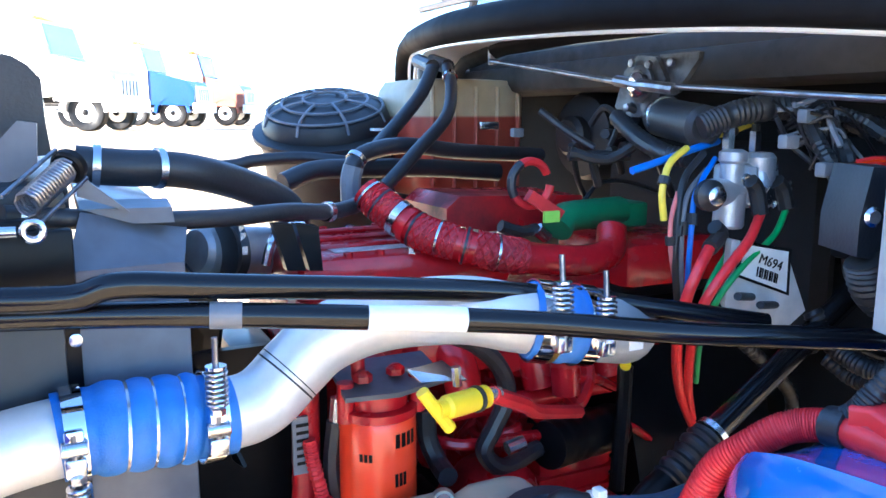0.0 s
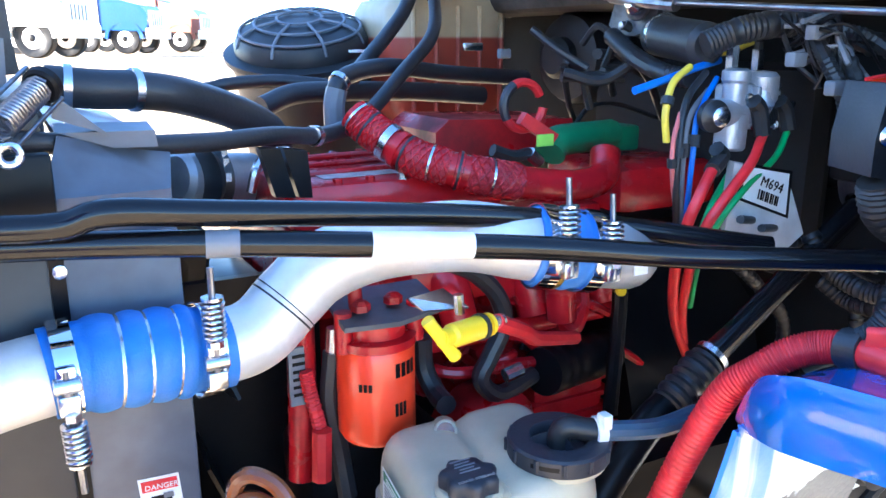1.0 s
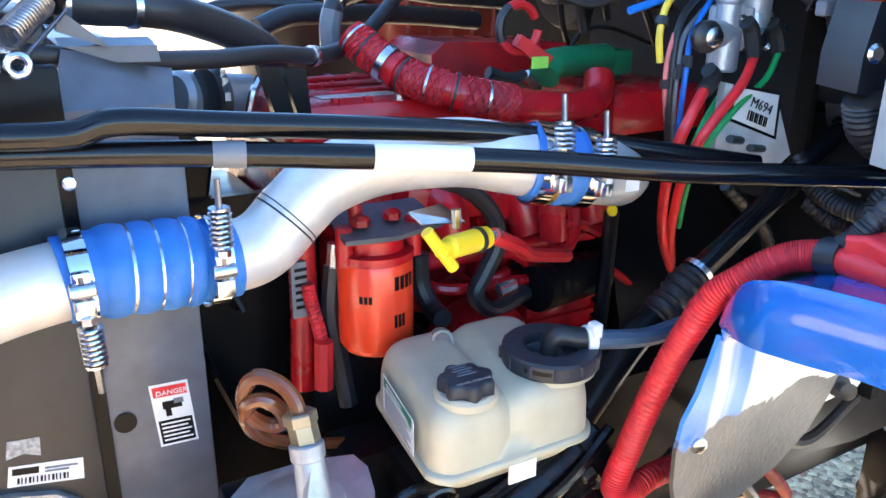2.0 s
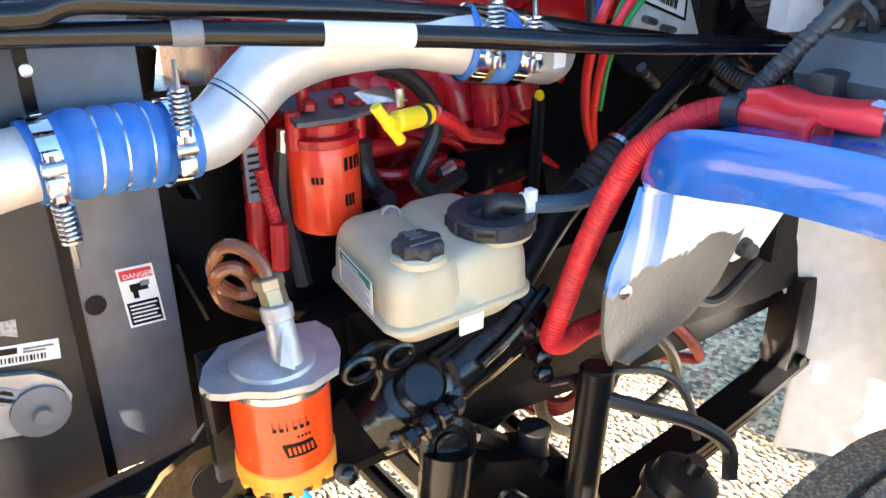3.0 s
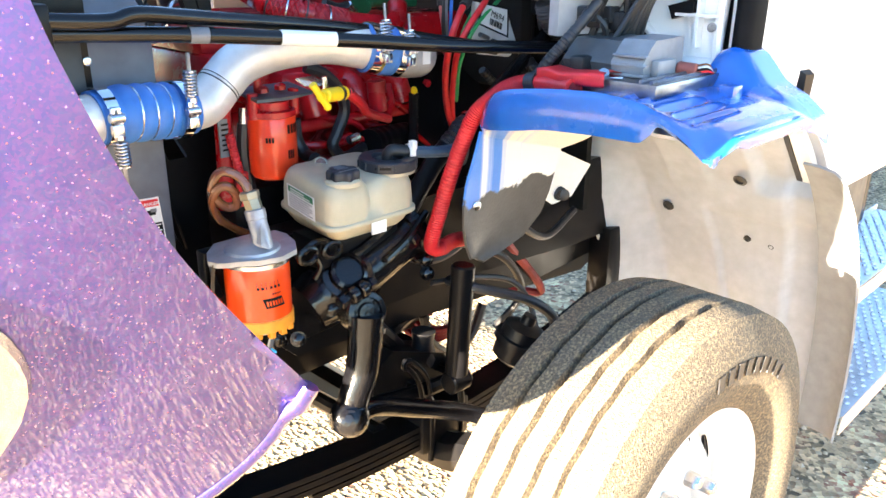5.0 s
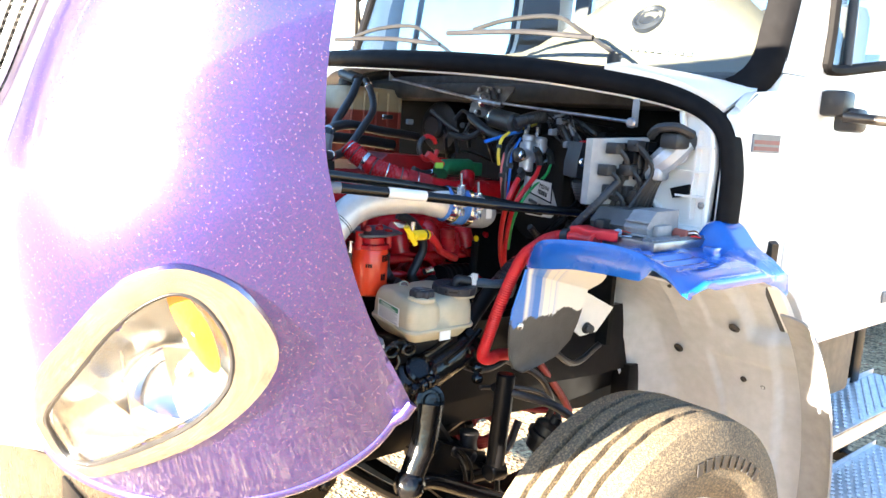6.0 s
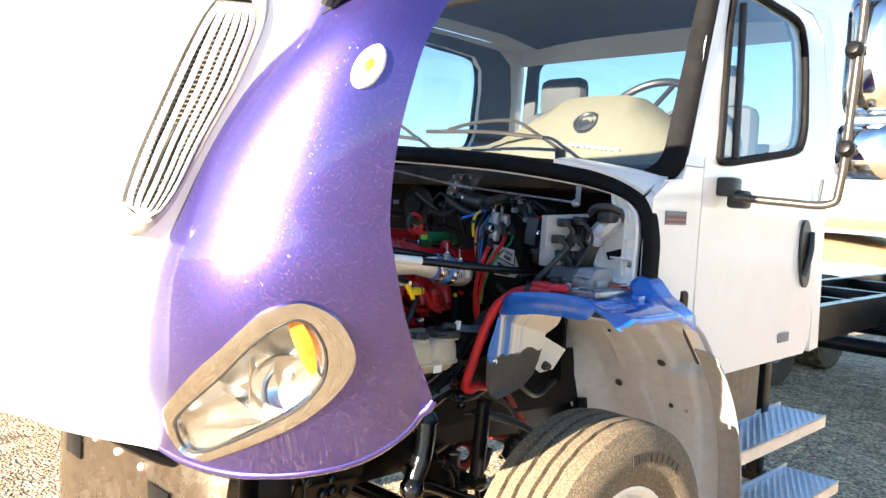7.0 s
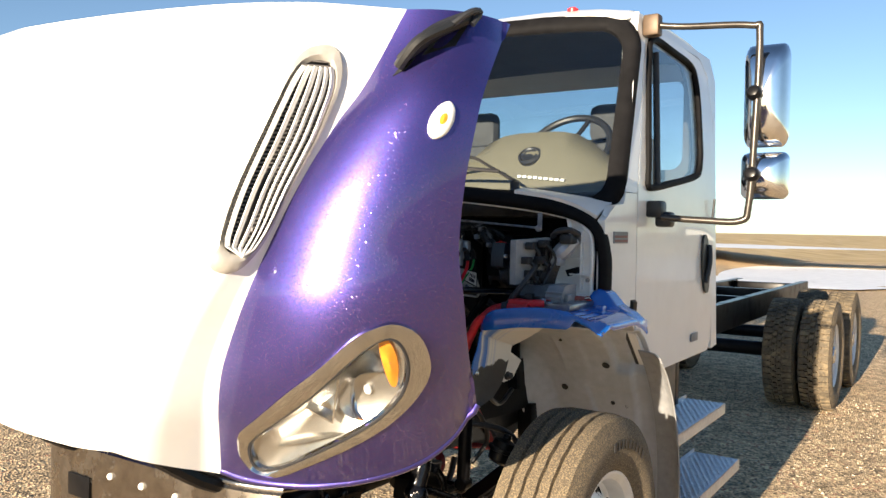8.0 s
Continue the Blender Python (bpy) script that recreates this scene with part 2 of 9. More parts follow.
def writing(name, body, size, at, right, up, material, parent, label=""):
    """Raised lettering turned into a mesh."""
    cu = bpy.data.curves.new(name, "FONT")
    cu.body, cu.size, cu.extrude, cu.resolution_u = body, size, 0.0004, 2
    tmp = bpy.data.objects.new(name, cu)
    scene.collection.objects.link(tmp)
    me = bpy.data.meshes.new_from_object(tmp.evaluated_get(bpy.context.evaluated_depsgraph_get()))
    bpy.data.objects.remove(tmp)
    r, u = Vector(right).normalized(), Vector(up)
    u = (u - r * u.dot(r)).normalized()
    m = Mesh()
    m.add([Vector(at) + r * v.co.x + u * v.co.y + r.cross(u) * v.co.z for v in me.vertices], [tuple(p.vertices) for p in me.polygons])
    bpy.data.meshes.remove(me)
    return tagged(part(name, m, material, parent, label, sharp=20), kind="stuff")


def rounded(cx, cy, w, h, r, n=5):
    """A rounded rectangle of 2D points, counter-clockwise."""
    out = []
    for k, (sx, sy) in enumerate(((1, 1), (-1, 1), (-1, -1), (1, -1))):
        for j in range(n + 1):
            a = math.pi / 2 * (k + j / n)
            out.append((cx + sx * (w / 2 - r) + r * math.cos(a), cy + sy * (h / 2 - r) + r * math.sin(a)))
    return out


def spline(xs, ys, x):
    """Smooth interpolation of ys over rising xs."""
    i = max(0, min(len(xs) - 2, int(np.searchsorted(xs, x)) - 1))
    t = (x - xs[i]) / (xs[i + 1] - xs[i])
    t = max(0.0, min(1.0, t))
    def slope(k):
        a, b = max(k - 1, 0), min(k + 1, len(xs) - 1)
        return (ys[b] - ys[a]) / (xs[b] - xs[a])
    h = xs[i + 1] - xs[i]
    return ((2 * t ** 3 - 3 * t * t + 1) * ys[i] + (t ** 3 - 2 * t * t + t) * h * slope(i)
            + (3 * t * t - 2 * t ** 3) * ys[i + 1] + (t ** 3 - t * t) * h * slope(i + 1))


# ---- ground ----
def ground_height(x, y):
    """Level under the truck, rising gently to the lot beyond its far side."""
    t = max(0.0, min(1.0, (y - 4.0) / 14.0))
    return 1.2 * t * t * (3 - 2 * t)


def spread(lo, hi, fine, n):
    a = [fine * (math.exp(k * 0.11) - 1) for k in range(n)]
    top = a[-1]
    return sorted({round(v, 3) for v in [-x * abs(lo) / top for x in a] + [x * hi / top for x in a]})


def ground_material():
    m = mat("gravel and dirt", (0.50, 0.362, 0.215), 0.9, vary=0.40, scale=7, bump=0.0)
    n, li = m.node_tree.nodes, m.node_tree.links
    b = n["Principled BSDF"]
    tc = n.new("ShaderNodeTexCoord")
    vor = n.new("ShaderNodeTexVoronoi")
    vor.inputs["Scale"].default_value = 55
    li.new(tc.outputs["Object"], vor.inputs["Vector"])
    old = b.inputs["Base Color"].links[0].from_socket
    ov = n.new("ShaderNodeMix")
    ov.data_type, ov.blend_type = "RGBA", "OVERLAY"
    ov.inputs["Factor"].default_value = 0.75
    sep = n.new("ShaderNodeSeparateColor")
    li.new(vor.outputs["Color"], sep.inputs["Color"])
    li.new(old, ov.inputs["A"])
    li.new(sep.outputs["Red"], ov.inputs["B"])
    # straw field far behind the truck
    sx = n.new("ShaderNodeSeparateXYZ")
    li.new(tc.outputs["Object"], sx.inputs["Vector"])
    far = n.new("ShaderNodeMapRange")
    far.inputs["From Min"].default_value, far.inputs["From Max"].default_value = 46, 52
    li.new(sx.outputs["X"], far.inputs["Value"])
    straw = n.new("ShaderNodeTexNoise")
    straw.inputs["Scale"].default_value, straw.inputs["Detail"].default_value = 0.4, 8
    li.new(tc.outputs["Object"], straw.inputs["Vector"])
    cr = n.new("ShaderNodeValToRGB")
    cr.color_ramp.elements[0].color, cr.color_ramp.elements[1].color = (0.42, 0.29, 0.13, 1), (0.62, 0.47, 0.25, 1)
    cr.color_ramp.elements[0].position, cr.color_ramp.elements[1].position = 0.35, 0.65
    li.new(straw.outputs["Fac"], cr.inputs["Fac"])
    mx = n.new("ShaderNodeMix")
    mx.data_type = "RGBA"
    li.new(far.outputs["Result"], mx.inputs["Factor"])
    li.new(ov.outputs["Result"], mx.inputs["A"])
    li.new(cr.outputs["Color"], mx.inputs["B"])
    li.new(mx.outputs["Result"], b.inputs["Base Color"])
    bu = n.new("ShaderNodeBump")
    bu.inputs["Strength"].default_value, bu.inputs["Distance"].default_value = 0.7, 0.018
    li.new(vor.outputs["Distance"], bu.inputs["Height"])
    li.new(bu.outputs["Normal"], b.inputs["Normal"])
    return m


GROUND = ground_material()
gx, gy = spread(-900, 2500, 1, 60), spread(-900, 1500, 1, 60)
g = Mesh().grid([[(x, y, ground_height(x, y)) for x in gx] for y in gy])
solo("ground", g, GROUND, "dry gravel and dirt lot running out to a straw field", "ground", kind="structure", sharp=180)


# ---- hood, tilted forward ----
HZ = [0.96, 1.05, 1.15, 1.25, 1.35, 1.45, 1.55, 1.70, 1.84, 1.93, 2.12]
EX = [-0.20, -0.27, -0.34, -0.42, -0.49, -0.54, -0.57, -0.575, -0.55, -0.515, -0.36]
EY = [-0.985, -1.01, -1.04, -1.075, -1.105, -1.125, -1.13, -1.145, -1.157, -1.158, -1.13]
BX = [-0.73, -0.765, -0.81, -0.835, -0.845, -0.85, -0.83, -0.79, -0.73, -0.68, -0.60]
BY = [-0.51, -0.545, -0.59, -0.63, -0.68, -0.735, -0.775, -0.835, -0.89, -0.93, -0.99]
KX = [-1.02, -1.02, -1.021, -1.006, -0.989, -0.972, -0.935, -0.895, -0.875, -0.86, -0.80]
KY = [-0.43, -0.46, -0.51, -0.55, -0.605, -0.68, -0.745, -0.765, -0.80, -0.81, -0.80]
BU = [0.17, 0.17, 0.17, 0.16, 0.14, 0.112, 0.088, 0.07, 0.062, 0.058, 0.05]
CX = [-1.06, -1.08, -1.10, -1.11, -1.11, -1.11, -1.10, -1.08, -1.05, -1.03, -0.97]


def hood_side(t, z):
    """Purple flank: t from the rear rim (0) to the paint line (1)."""
    e = V(spline(HZ, EX, z), spline(HZ, EY, z), 0)
    b = V(spline(HZ, BX, z), spline(HZ, BY, z), 0)
    d = b - e
    nrm = V(-abs(d.y), -abs(d.x), 0).normalized()
    p = e.lerp(b, t) + nrm * (spline(HZ, BU, z) * 4 * t * (1 - t))
    return V(p.x, p.y, z)


def hood_top(s, z):
    """White top: s from the paint line (0) by the crease (0.35) to the middle (1)."""
    b = V(spline(HZ, BX, z), spline(HZ, BY, z), z)
    k = V(spline(HZ, KX, z), spline(HZ, KY, z), z)
    c = V(spline(HZ, CX, z), 0, z)
    if s < 0.20:
        p = b.lerp(k, s / 0.35)
        # raised lip along the paint line
        return p + V(0.0, 0.012 * max(0.0, min(1.0, (1.6 - z) / 0.25)) * min(1.0, s / 0.05) * (1 - s / 0.20), 0.0)
    if s < 0.50:
        # soft crease
        w = (s - 0.20) / 0.30
        e = k.lerp(c, 0.15 / 0.65)
        e = V(e.x - 0.05 * 4 * 0.2308 * 0.7692 * 0.6, e.y, z)
        return b.lerp(k, 0.20 / 0.35).lerp(k, w).lerp(k.lerp(e, w), w)
    t = (s - 0.35) / 0.65
    p = k.lerp(c, t)
    return V(p.x - 0.05 * 4 * t * (1 - t) * 0.6, p.y, z)


def mirror_y(p):
    return V(p[0], -p[1], p[2])


def purple_material():
    """Clear-coated metallic purple with coarse flakes that each lie at their own angle."""
    m = mat("purple flake paint", (0.072, 0.060, 0.275), 0.40, 0.9, vary=0.10, scale=5, coat=1.0)
    n, li = m.node_tree.nodes, m.node_tree.links
    b = n["Principled BSDF"]
    b.inputs["Coat Roughness"].default_value = 0.04
    tc, geo = n.new("ShaderNodeTexCoord"), n.new("ShaderNodeNewGeometry")
    fl = n.new("ShaderNodeTexVoronoi")
    fl.inputs["Scale"].default_value = 460
    li.new(tc.outputs["Object"], fl.inputs["Vector"])
    sp = n.new("ShaderNodeSeparateColor")
    li.new(fl.outputs["Color"], sp.inputs["Color"])

    def ramp(src, lo, hi, a, z):
        r = n.new("ShaderNodeMapRange")
        for k, v in (("From Min", lo), ("From Max", hi), ("To Min", a), ("To Max", z)):
            r.inputs[k].default_value = v
        li.new(src, r.inputs["Value"])
        return r.outputs["Result"]

    # one cell in thirteen is a coarse flake, smaller than its cell
    few = ramp(sp.outputs["Green"], 0.90, 0.901, 0.0, 1.0)
    core = ramp(fl.outputs["Distance"], 0.34, 0.36, 1.0, 0.0)
    both = n.new("ShaderNodeMath")
    both.operation = "MULTIPLY"
    li.new(few, both.inputs[0])
    li.new(core, both.inputs[1])
    coarse = both.outputs["Value"]
    hs = n.new("ShaderNodeHueSaturation")
    warm = n.new("ShaderNodeMath")
    warm.operation = "MULTIPLY"
    li.new(ramp(sp.outputs["Red"], 0.0, 1.0, 0.0, 0.14), warm.inputs[0])
    li.new(coarse, warm.inputs[1])
    turn = n.new("ShaderNodeMath")
    turn.operation = "ADD"
    li.new(ramp(sp.outputs["Blue"], 0.0, 1.0, 0.485, 0.525), turn.inputs[0])
    li.new(warm.outputs["Value"], turn.inputs[1])
    li.new(turn.outputs["Value"], hs.inputs["Hue"])
    li.new(ramp(coarse, 0.0, 1.0, 1.0, 1.6), hs.inputs["Value"])
    li.new(ramp(coarse, 0.0, 1.0, 1.0, 0.8), hs.inputs["Saturation"])
    li.new(b.inputs["Base Color"].links[0].from_socket, hs.inputs["Color"])
    li.new(hs.outputs["Color"], b.inputs["Base Color"])
    li.new(ramp(coarse, 0.0, 1.0, 0.40, 0.14), b.inputs["Roughness"])
    cen, jit, add, nrm = (n.new("ShaderNodeVectorMath") for _ in range(4))
    cen.operation, jit.operation, add.operation, nrm.operation = "SUBTRACT", "SCALE", "ADD", "NORMALIZE"
    cen.inputs[1].default_value = (0.5, 0.5, 0.5)
    li.new(fl.outputs["Color"], cen.inputs[0])
    li.new(cen.outputs["Vector"], jit.inputs[0])
    li.new(ramp(coarse, 0.0, 1.0, 0.05, 0.5), jit.inputs["Scale"])
    li.new(jit.outputs["Vector"], add.inputs[0])
    li.new(geo.outputs["Normal"], add.inputs[1])
    li.new(add.outputs["Vector"], nrm.inputs[0])
    li.new(nrm.outputs["Vector"], b.inputs["Normal"])
    return m


PURPLE = purple_material()
FOOT_T = [0.0, 0.09, 0.19, 0.30, 0.42, 0.60, 0.80, 0.92, 1.0]
FOOT_Z = [1.147, 1.082, 1.038, 1.006, 0.985, 0.964, 0.957, 0.958, 0.965]


def inside(poly, p):
    """Whether the 2D point p lies inside the closed outline poly."""
    hit = False
    for (ax, ay), (bx, by) in zip(poly, poly[1:] + poly[:1]):
        if (ay > p[1]) != (by > p[1]) and p[0] < ax + (p[1] - ay) * (bx - ax) / (by - ay):
            hit = not hit
    return hit


def shrink(outline, k):
    cx = sum(p[0] for p in outline) / len(outline)
    cy = sum(p[1] for p in outline) / len(outline)
    return [(cx + (x - cx) * k, cy + (y - cy) * k) for x, y in outline]


def closed(pts, n):
    """A smooth closed 2D outline resampled to n points."""
    c = curve([V(x, y, 0) for x, y in pts + pts[:3]], 10)[10:10 * (len(pts) + 1)]
    return [(c[int(k * len(c) / n)].x, c[int(k * len(c) / n)].y) for k in range(n)]


def hood_out(t, z, d):
    """The flank's point moved outwards by d."""
    p = hood_side(t, z)
    n = (hood_side(t + 0.01, z) - p).cross(hood_side(t, z + 0.005) - p).normalized()
    if n.x > 0:
        n = -n
    return p + n * d


# outlines on the flank: share of the way from rim to paint line, and height
BEZEL = closed([(0.928, 1.087), (0.887, 1.126), (0.758, 1.214), (0.631, 1.284), (0.503, 1.356), (0.415, 1.384), (0.322, 1.394), (0.226, 1.367), (0.185, 1.308), (0.204, 1.252), (0.284, 1.194), (0.408, 1.132), (0.537, 1.08), (0.702, 1.017), (0.805, 0.978), (0.881, 0.982), (0.927, 1.027)], 56)
LAMP = closed([(0.885, 1.055), (0.862, 1.090), (0.765, 1.154), (0.634, 1.227), (0.525, 1.292), (0.436, 1.335), (0.357, 1.354), (0.305, 1.336), (0.283, 1.286), (0.318, 1.222), (0.418, 1.160), (0.553, 1.103), (0.677, 1.052), (0.78, 1.010), (0.85, 0.995), (0.881, 1.015)], 56)

hood = thing("hood", (-0.9, 0, 0.95), "white and purple flake truck hood tilted fully forward", "truck hood")
NT, NZ = 44, 64
for flip in (False, True):
    outer = [[(k / NT, spline(FOOT_T, FOOT_Z, k / NT) + (2.12 - spline(FOOT_T, FOOT_Z, k / NT)) * v / NZ) for k in range(NT + 1)] for v in range(NZ + 1)]
    m = Mesh()
    for d in (0.0, -0.006):
        rows3 = [[hood_out(t, z, d) for t, z in r] for r in outer]
        if flip:
            rows3 = [[mirror_y(p) for p in r] for r in rows3]
        k0 = len(m.v)
        m.v += [tuple(p) for r in rows3 for p in r]
        for v in range(NZ):
            for k in range(NT):
                c = ((outer[v][k][0] + outer[v][k + 1][0]) / 2, (outer[v][k][1] + outer[v + 1][k][1]) / 2)
                if flip or not inside(shrink(LAMP, 1.07), c):
                    a = k0 + v * (NT + 1) + k
                    m.f.append((a, a + 1, a + NT + 2, a + NT + 1))
    n2 = (NT + 1) * (NZ + 1)
    for v in range(NZ):
        for k in (0, NT):
            a = v * (NT + 1) + k
            m.f.append((a, a + NT + 1, a + NT + 1 + n2, a + n2))
    for k in range(NT):
        for v in (0, NZ):
            a = v * (NT + 1) + k
            m.f.append((a, a + 1, a + 1 + n2, a + n2))
    part("side_panel", m, PURPLE, hood, "purple metal-flake painted flank", sharp=60)
    lip = [hood_out(k / 40, spline(FOOT_T, FOOT_Z, k / 40) - 0.004, -0.006) for k in range(41)]
    part("lower_lip", Mesh().tube([mirror_y(p) for p in lip] if flip else lip, 0.011, 8, 1, smooth=False), PURPLE, hood, "rolled lower edge of the flank", sharp=60)


def white_foot(s):
    return 0.955 + (0.11 * s / 0.35 if s < 0.35 else 0.11 + 0.05 * (s - 0.35) / 0.65)


ss = [0, 0.012, 0.025, 0.038, 0.05, 0.065, 0.08] + [0.1 + k * 0.02 for k in range(21)] + [0.55 + 0.05 * k for k in range(10)]
top_rows = []
for v in range(41):
    half = [hood_top(s, white_foot(s) + (2.12 - white_foot(s)) * v / 40) for s in ss]
    top_rows.append(half + [mirror_y(p) for p in half[-2::-1]])
part("top_panel", Mesh().slab(top_rows, 0.006), WHITEPAINT, hood, "white painted top", sharp=40)

# ---- cab ----
SEALBLACK = mat("dark seal rubber", (0.007, 0.007, 0.008), 0.6, vary=0.25, scale=20, dirt=(0.014, 0.013, 0.013), dirt_amount=0.4, dirt_scale=9, spec=0.06)
PLENUM = mat("plenum primer", (0.06, 0.052, 0.044), 0.7, dirt=(0.02, 0.018, 0.016), dirt_amount=0.9)
FIREWALL = mat("firewall black", (0.007, 0.007, 0.007), 0.7, bump=0.3, bump_scale=40, dirt=(0.016, 0.014, 0.012), dirt_amount=0.4, spec=0.15)


def cab_y(x, z):
    """Half width of the cab's flank: narrower towards the cowl and the roof."""
    y = 0.98
    if x < 1.05:
        y -= 0.02 * (1.05 - x) / 0.33
    if z > 1.85:
        y -= 0.055 * ((z - 1.85) / 0.7) ** 1.3
    return y


def flank(m, outline, side, thick=0.03, inner=None):
    o = [V(x, side * cab_y(x, z), z) for x, z in outline]
    if inner:
        m.ring(o, [V(x, side * cab_y(x, z), z) for x, z in inner], (0, -side * thick, 0))
    else:
        m.prism(o, (0, -side * thick, 0))
    return m


cab = thing("truck_cab", (1.5, 0, 0.98), "white truck cab with black window seals", "truck cab")
DOOR_OUT = [(2.17, 1.70), (2.17, 2.20), (2.12, 2.42), (2.0, 2.49), (1.6, 2.50), (1.22, 2.49), (1.13, 2.30), (1.06, 2.05), (1.02, 1.76), (1.02, 1.4), (1.03, 1.18), (1.22, 0.99), (2.1, 0.99), (2.16, 1.05), (2.17, 1.4), (2.17, 1.55)]
DOOR_WIN = [(1.90, 2.08), (1.90, 2.25), (1.88, 2.36), (1.81, 2.425), (1.55, 2.44), (1.26, 2.44), (1.185, 2.33), (1.14, 2.1), (1.12, 1.9), (1.115, 1.83), (1.14, 1.79), (1.4, 1.82), (1.78, 1.875), (1.86, 1.91), (1.89, 1.97), (1.90, 2.02)]
for side, nm in ((-1, "driver"), (1, "passenger")):
    door = part("door", flank(Mesh(), DOOR_OUT, side, 0.035, DOOR_WIN), WHITEPAINT, cab, "closed white cab door")
    part("window_pane", flank(Mesh(), [(x, z) for x, z in DOOR_WIN], side * 1.0, 0.004), GLASS, door, "clear side glass").visible_shadow = False
    seal = [V(x, side * (cab_y(x, z) + 0.004), z) for x, z in DOOR_WIN]
    part("door_trim", Mesh().ring([V(x, side * (cab_y(x, z) - 0.038), z) for x, z in DOOR_OUT], [V(x, side * (cab_y(x, z) - 0.038), z) for x, z in DOOR_WIN], (0, -side * 0.012, 0)), CABLINING, door, "grey inner door lining")
    part("window_seal", Mesh().tube(seal + [seal[0]], 0.016, 8, 4), SEALBLACK, door, "black rubber window seal")
    part("front_quarter", flank(Mesh(), [(0.72, 1.33), (0.86, 1.29), (1.014, 1.19), (1.014, 1.759), (0.903, 1.759), (0.885, 1.712), (0.80, 1.70), (0.72, 1.645)], side, 0.03), WHITEPAINT, cab)
    part("pillar", flank(Mesh(), [(0.90, 1.762), (1.012, 1.762), (1.055, 2.05), (1.125, 2.3), (1.21, 2.49), (1.12, 2.53), (1.0, 2.2)], side, 0.06), WHITEPAINT, cab)
    part("rear_quarter", flank(Mesh(), [(2.176, 0.99), (2.28, 1.0), (2.28, 2.42), (2.2, 2.53), (1.215, 2.53), (1.215, 2.497), (2.0, 2.497), (2.126, 2.43), (2.176, 2.2)], side, 0.03), WHITEPAINT, cab)
roof_rows = []
for k in range(13):
    y = -0.90 + 1.80 * k / 12
    arch = 0.10 * (1 - (y / 0.94) ** 4)
    roof_rows.append([(1.06 - 0.06 * (1 - (y / 0.94) ** 2), y, 2.515 + arch * 0.15), (1.13, y, 2.53 + arch * 0.6), (1.4, y, 2.545 + arch), (1.9, y, 2.545 + arch), (2.2, y, 2.53 + arch * 0.7), (2.27, y, 2.45)])
part("roof", Mesh().slab(roof_rows, -0.03), WHITEPAINT, cab)
part("headliner", Mesh().slab([[(x, y, z - 0.045) for x, y, z in r[1:5]] for r in roof_rows[1:-1]], -0.008), CABLINING, cab, "dark headliner")
RW = rounded(0, 2.20, 1.56, 0.50, 0.07)
RO = [(max(-0.85, min(0.85, y * 1.3)), 2.52) if z > 2.20 else (max(-0.94, min(0.94, y * 1.3)), 1.0) for y, z in RW]
part("rear_wall", Mesh().ring([V(2.275, y, z) for y, z in RO], [V(2.275, y, z) for y, z in RW], (-0.03, 0, 0)), CABLINING, cab, "grey cab back wall with a window")
part("rear_window", Mesh().prism([V(2.262, y, z) for y, z in RW], (-0.004, 0, 0)), GLASS, cab).visible_shadow = False
part("floor_pan", Mesh().box((1.34, -0.93, 0.99), (2.26, 0.93, 1.03)), CABLINING, cab)


def shield(t, h):
    """Windshield: t from -1 (driver) to 1, h from its foot to its head."""
    foot = V(0.64 + 0.21 * abs(t) ** 2.2, 0.928 * t, 1.765 - 0.075 * abs(t) ** 3)
    head = V(0.98 + 0.11 * abs(t) ** 2.2, 0.912 * t, 2.50 - 0.02 * abs(t) ** 3)
    return foot.lerp(head, h)


ws_rows = [[shield(-1 + 2 * k / 20, h / 8) for k in range(21)] for h in range(9)]
part("windshield", Mesh().slab(ws_rows, 0.005), GLASS, cab, "large clear windshield", sharp=80).visible_shadow = False


def seal_loop(inset, low, d):
    """A rounded loop in the plane of the windshield, d proud of it."""
    w, h = 1.90 - 2 * inset, 0.80 - inset - low
    loop = rounded(0, -0.03 + low + h / 2, w, h, 0.14 - inset * 0.6, 6)
    out = []
    for k, (a, b) in enumerate(loop):
        a2, b2 = loop[(k + 1) % len(loop)]
        for m in range(6):
            out.append(shield((a + (a2 - a) * m / 6) / 0.91, (b + (b2 - b) * m / 6) / 0.74) + V(-0.9, 0, 0.45) * d)
    return out


part("windshield_seal", Mesh().grid([seal_loop(-0.004, -0.004, -0.006), seal_loop(0.0, 0.0, 0.014), seal_loop(0.012, 0.008, 0.020), seal_loop(0.040, 0.028, 0.018), seal_loop(0.062, 0.040, 0.010), seal_loop(0.066, 0.044, -0.004)], close_u=True), SEALBLACK, cab, "broad flat black rubber windshield seal", sharp=50)
ARCH = [V(0.70, -0.94, 1.28), V(0.70, -0.945, 1.40), V(0.70, -0.94, 1.52), V(0.688, -0.905, 1.612), V(0.655, -0.77, 1.668), V(0.565, -0.5, 1.708), V(0.50, -0.25, 1.727), V(0.475, 0.0, 1.738),
        V(0.495, 0.25, 1.748), V(0.555, 0.5, 1.758), V(0.63, 0.74, 1.768), V(0.665, 0.86, 1.762), V(0.69, 0.93, 1.715), V(0.70, 0.945, 1.62), V(0.70, 0.945, 1.40), V(0.70, 0.94, 1.28)]
arch = curve(ARCH, 8)


def seal_row(w, dx):
    """The hood seal's section line, w outwards from the opening."""
    out = []
    for k, p in enumerate(arch):
        d = (arch[min(k + 1, len(arch) - 1)] - arch[max(k - 1, 0)])
        slim = 0.62 + 0.38 * max(0.0, min(1.0, (0.93 - abs(p.y)) / 0.18))
        out.append(p + V(0, -d.z, d.y).normalized() * w * slim + V(dx, 0, 0))
    return out


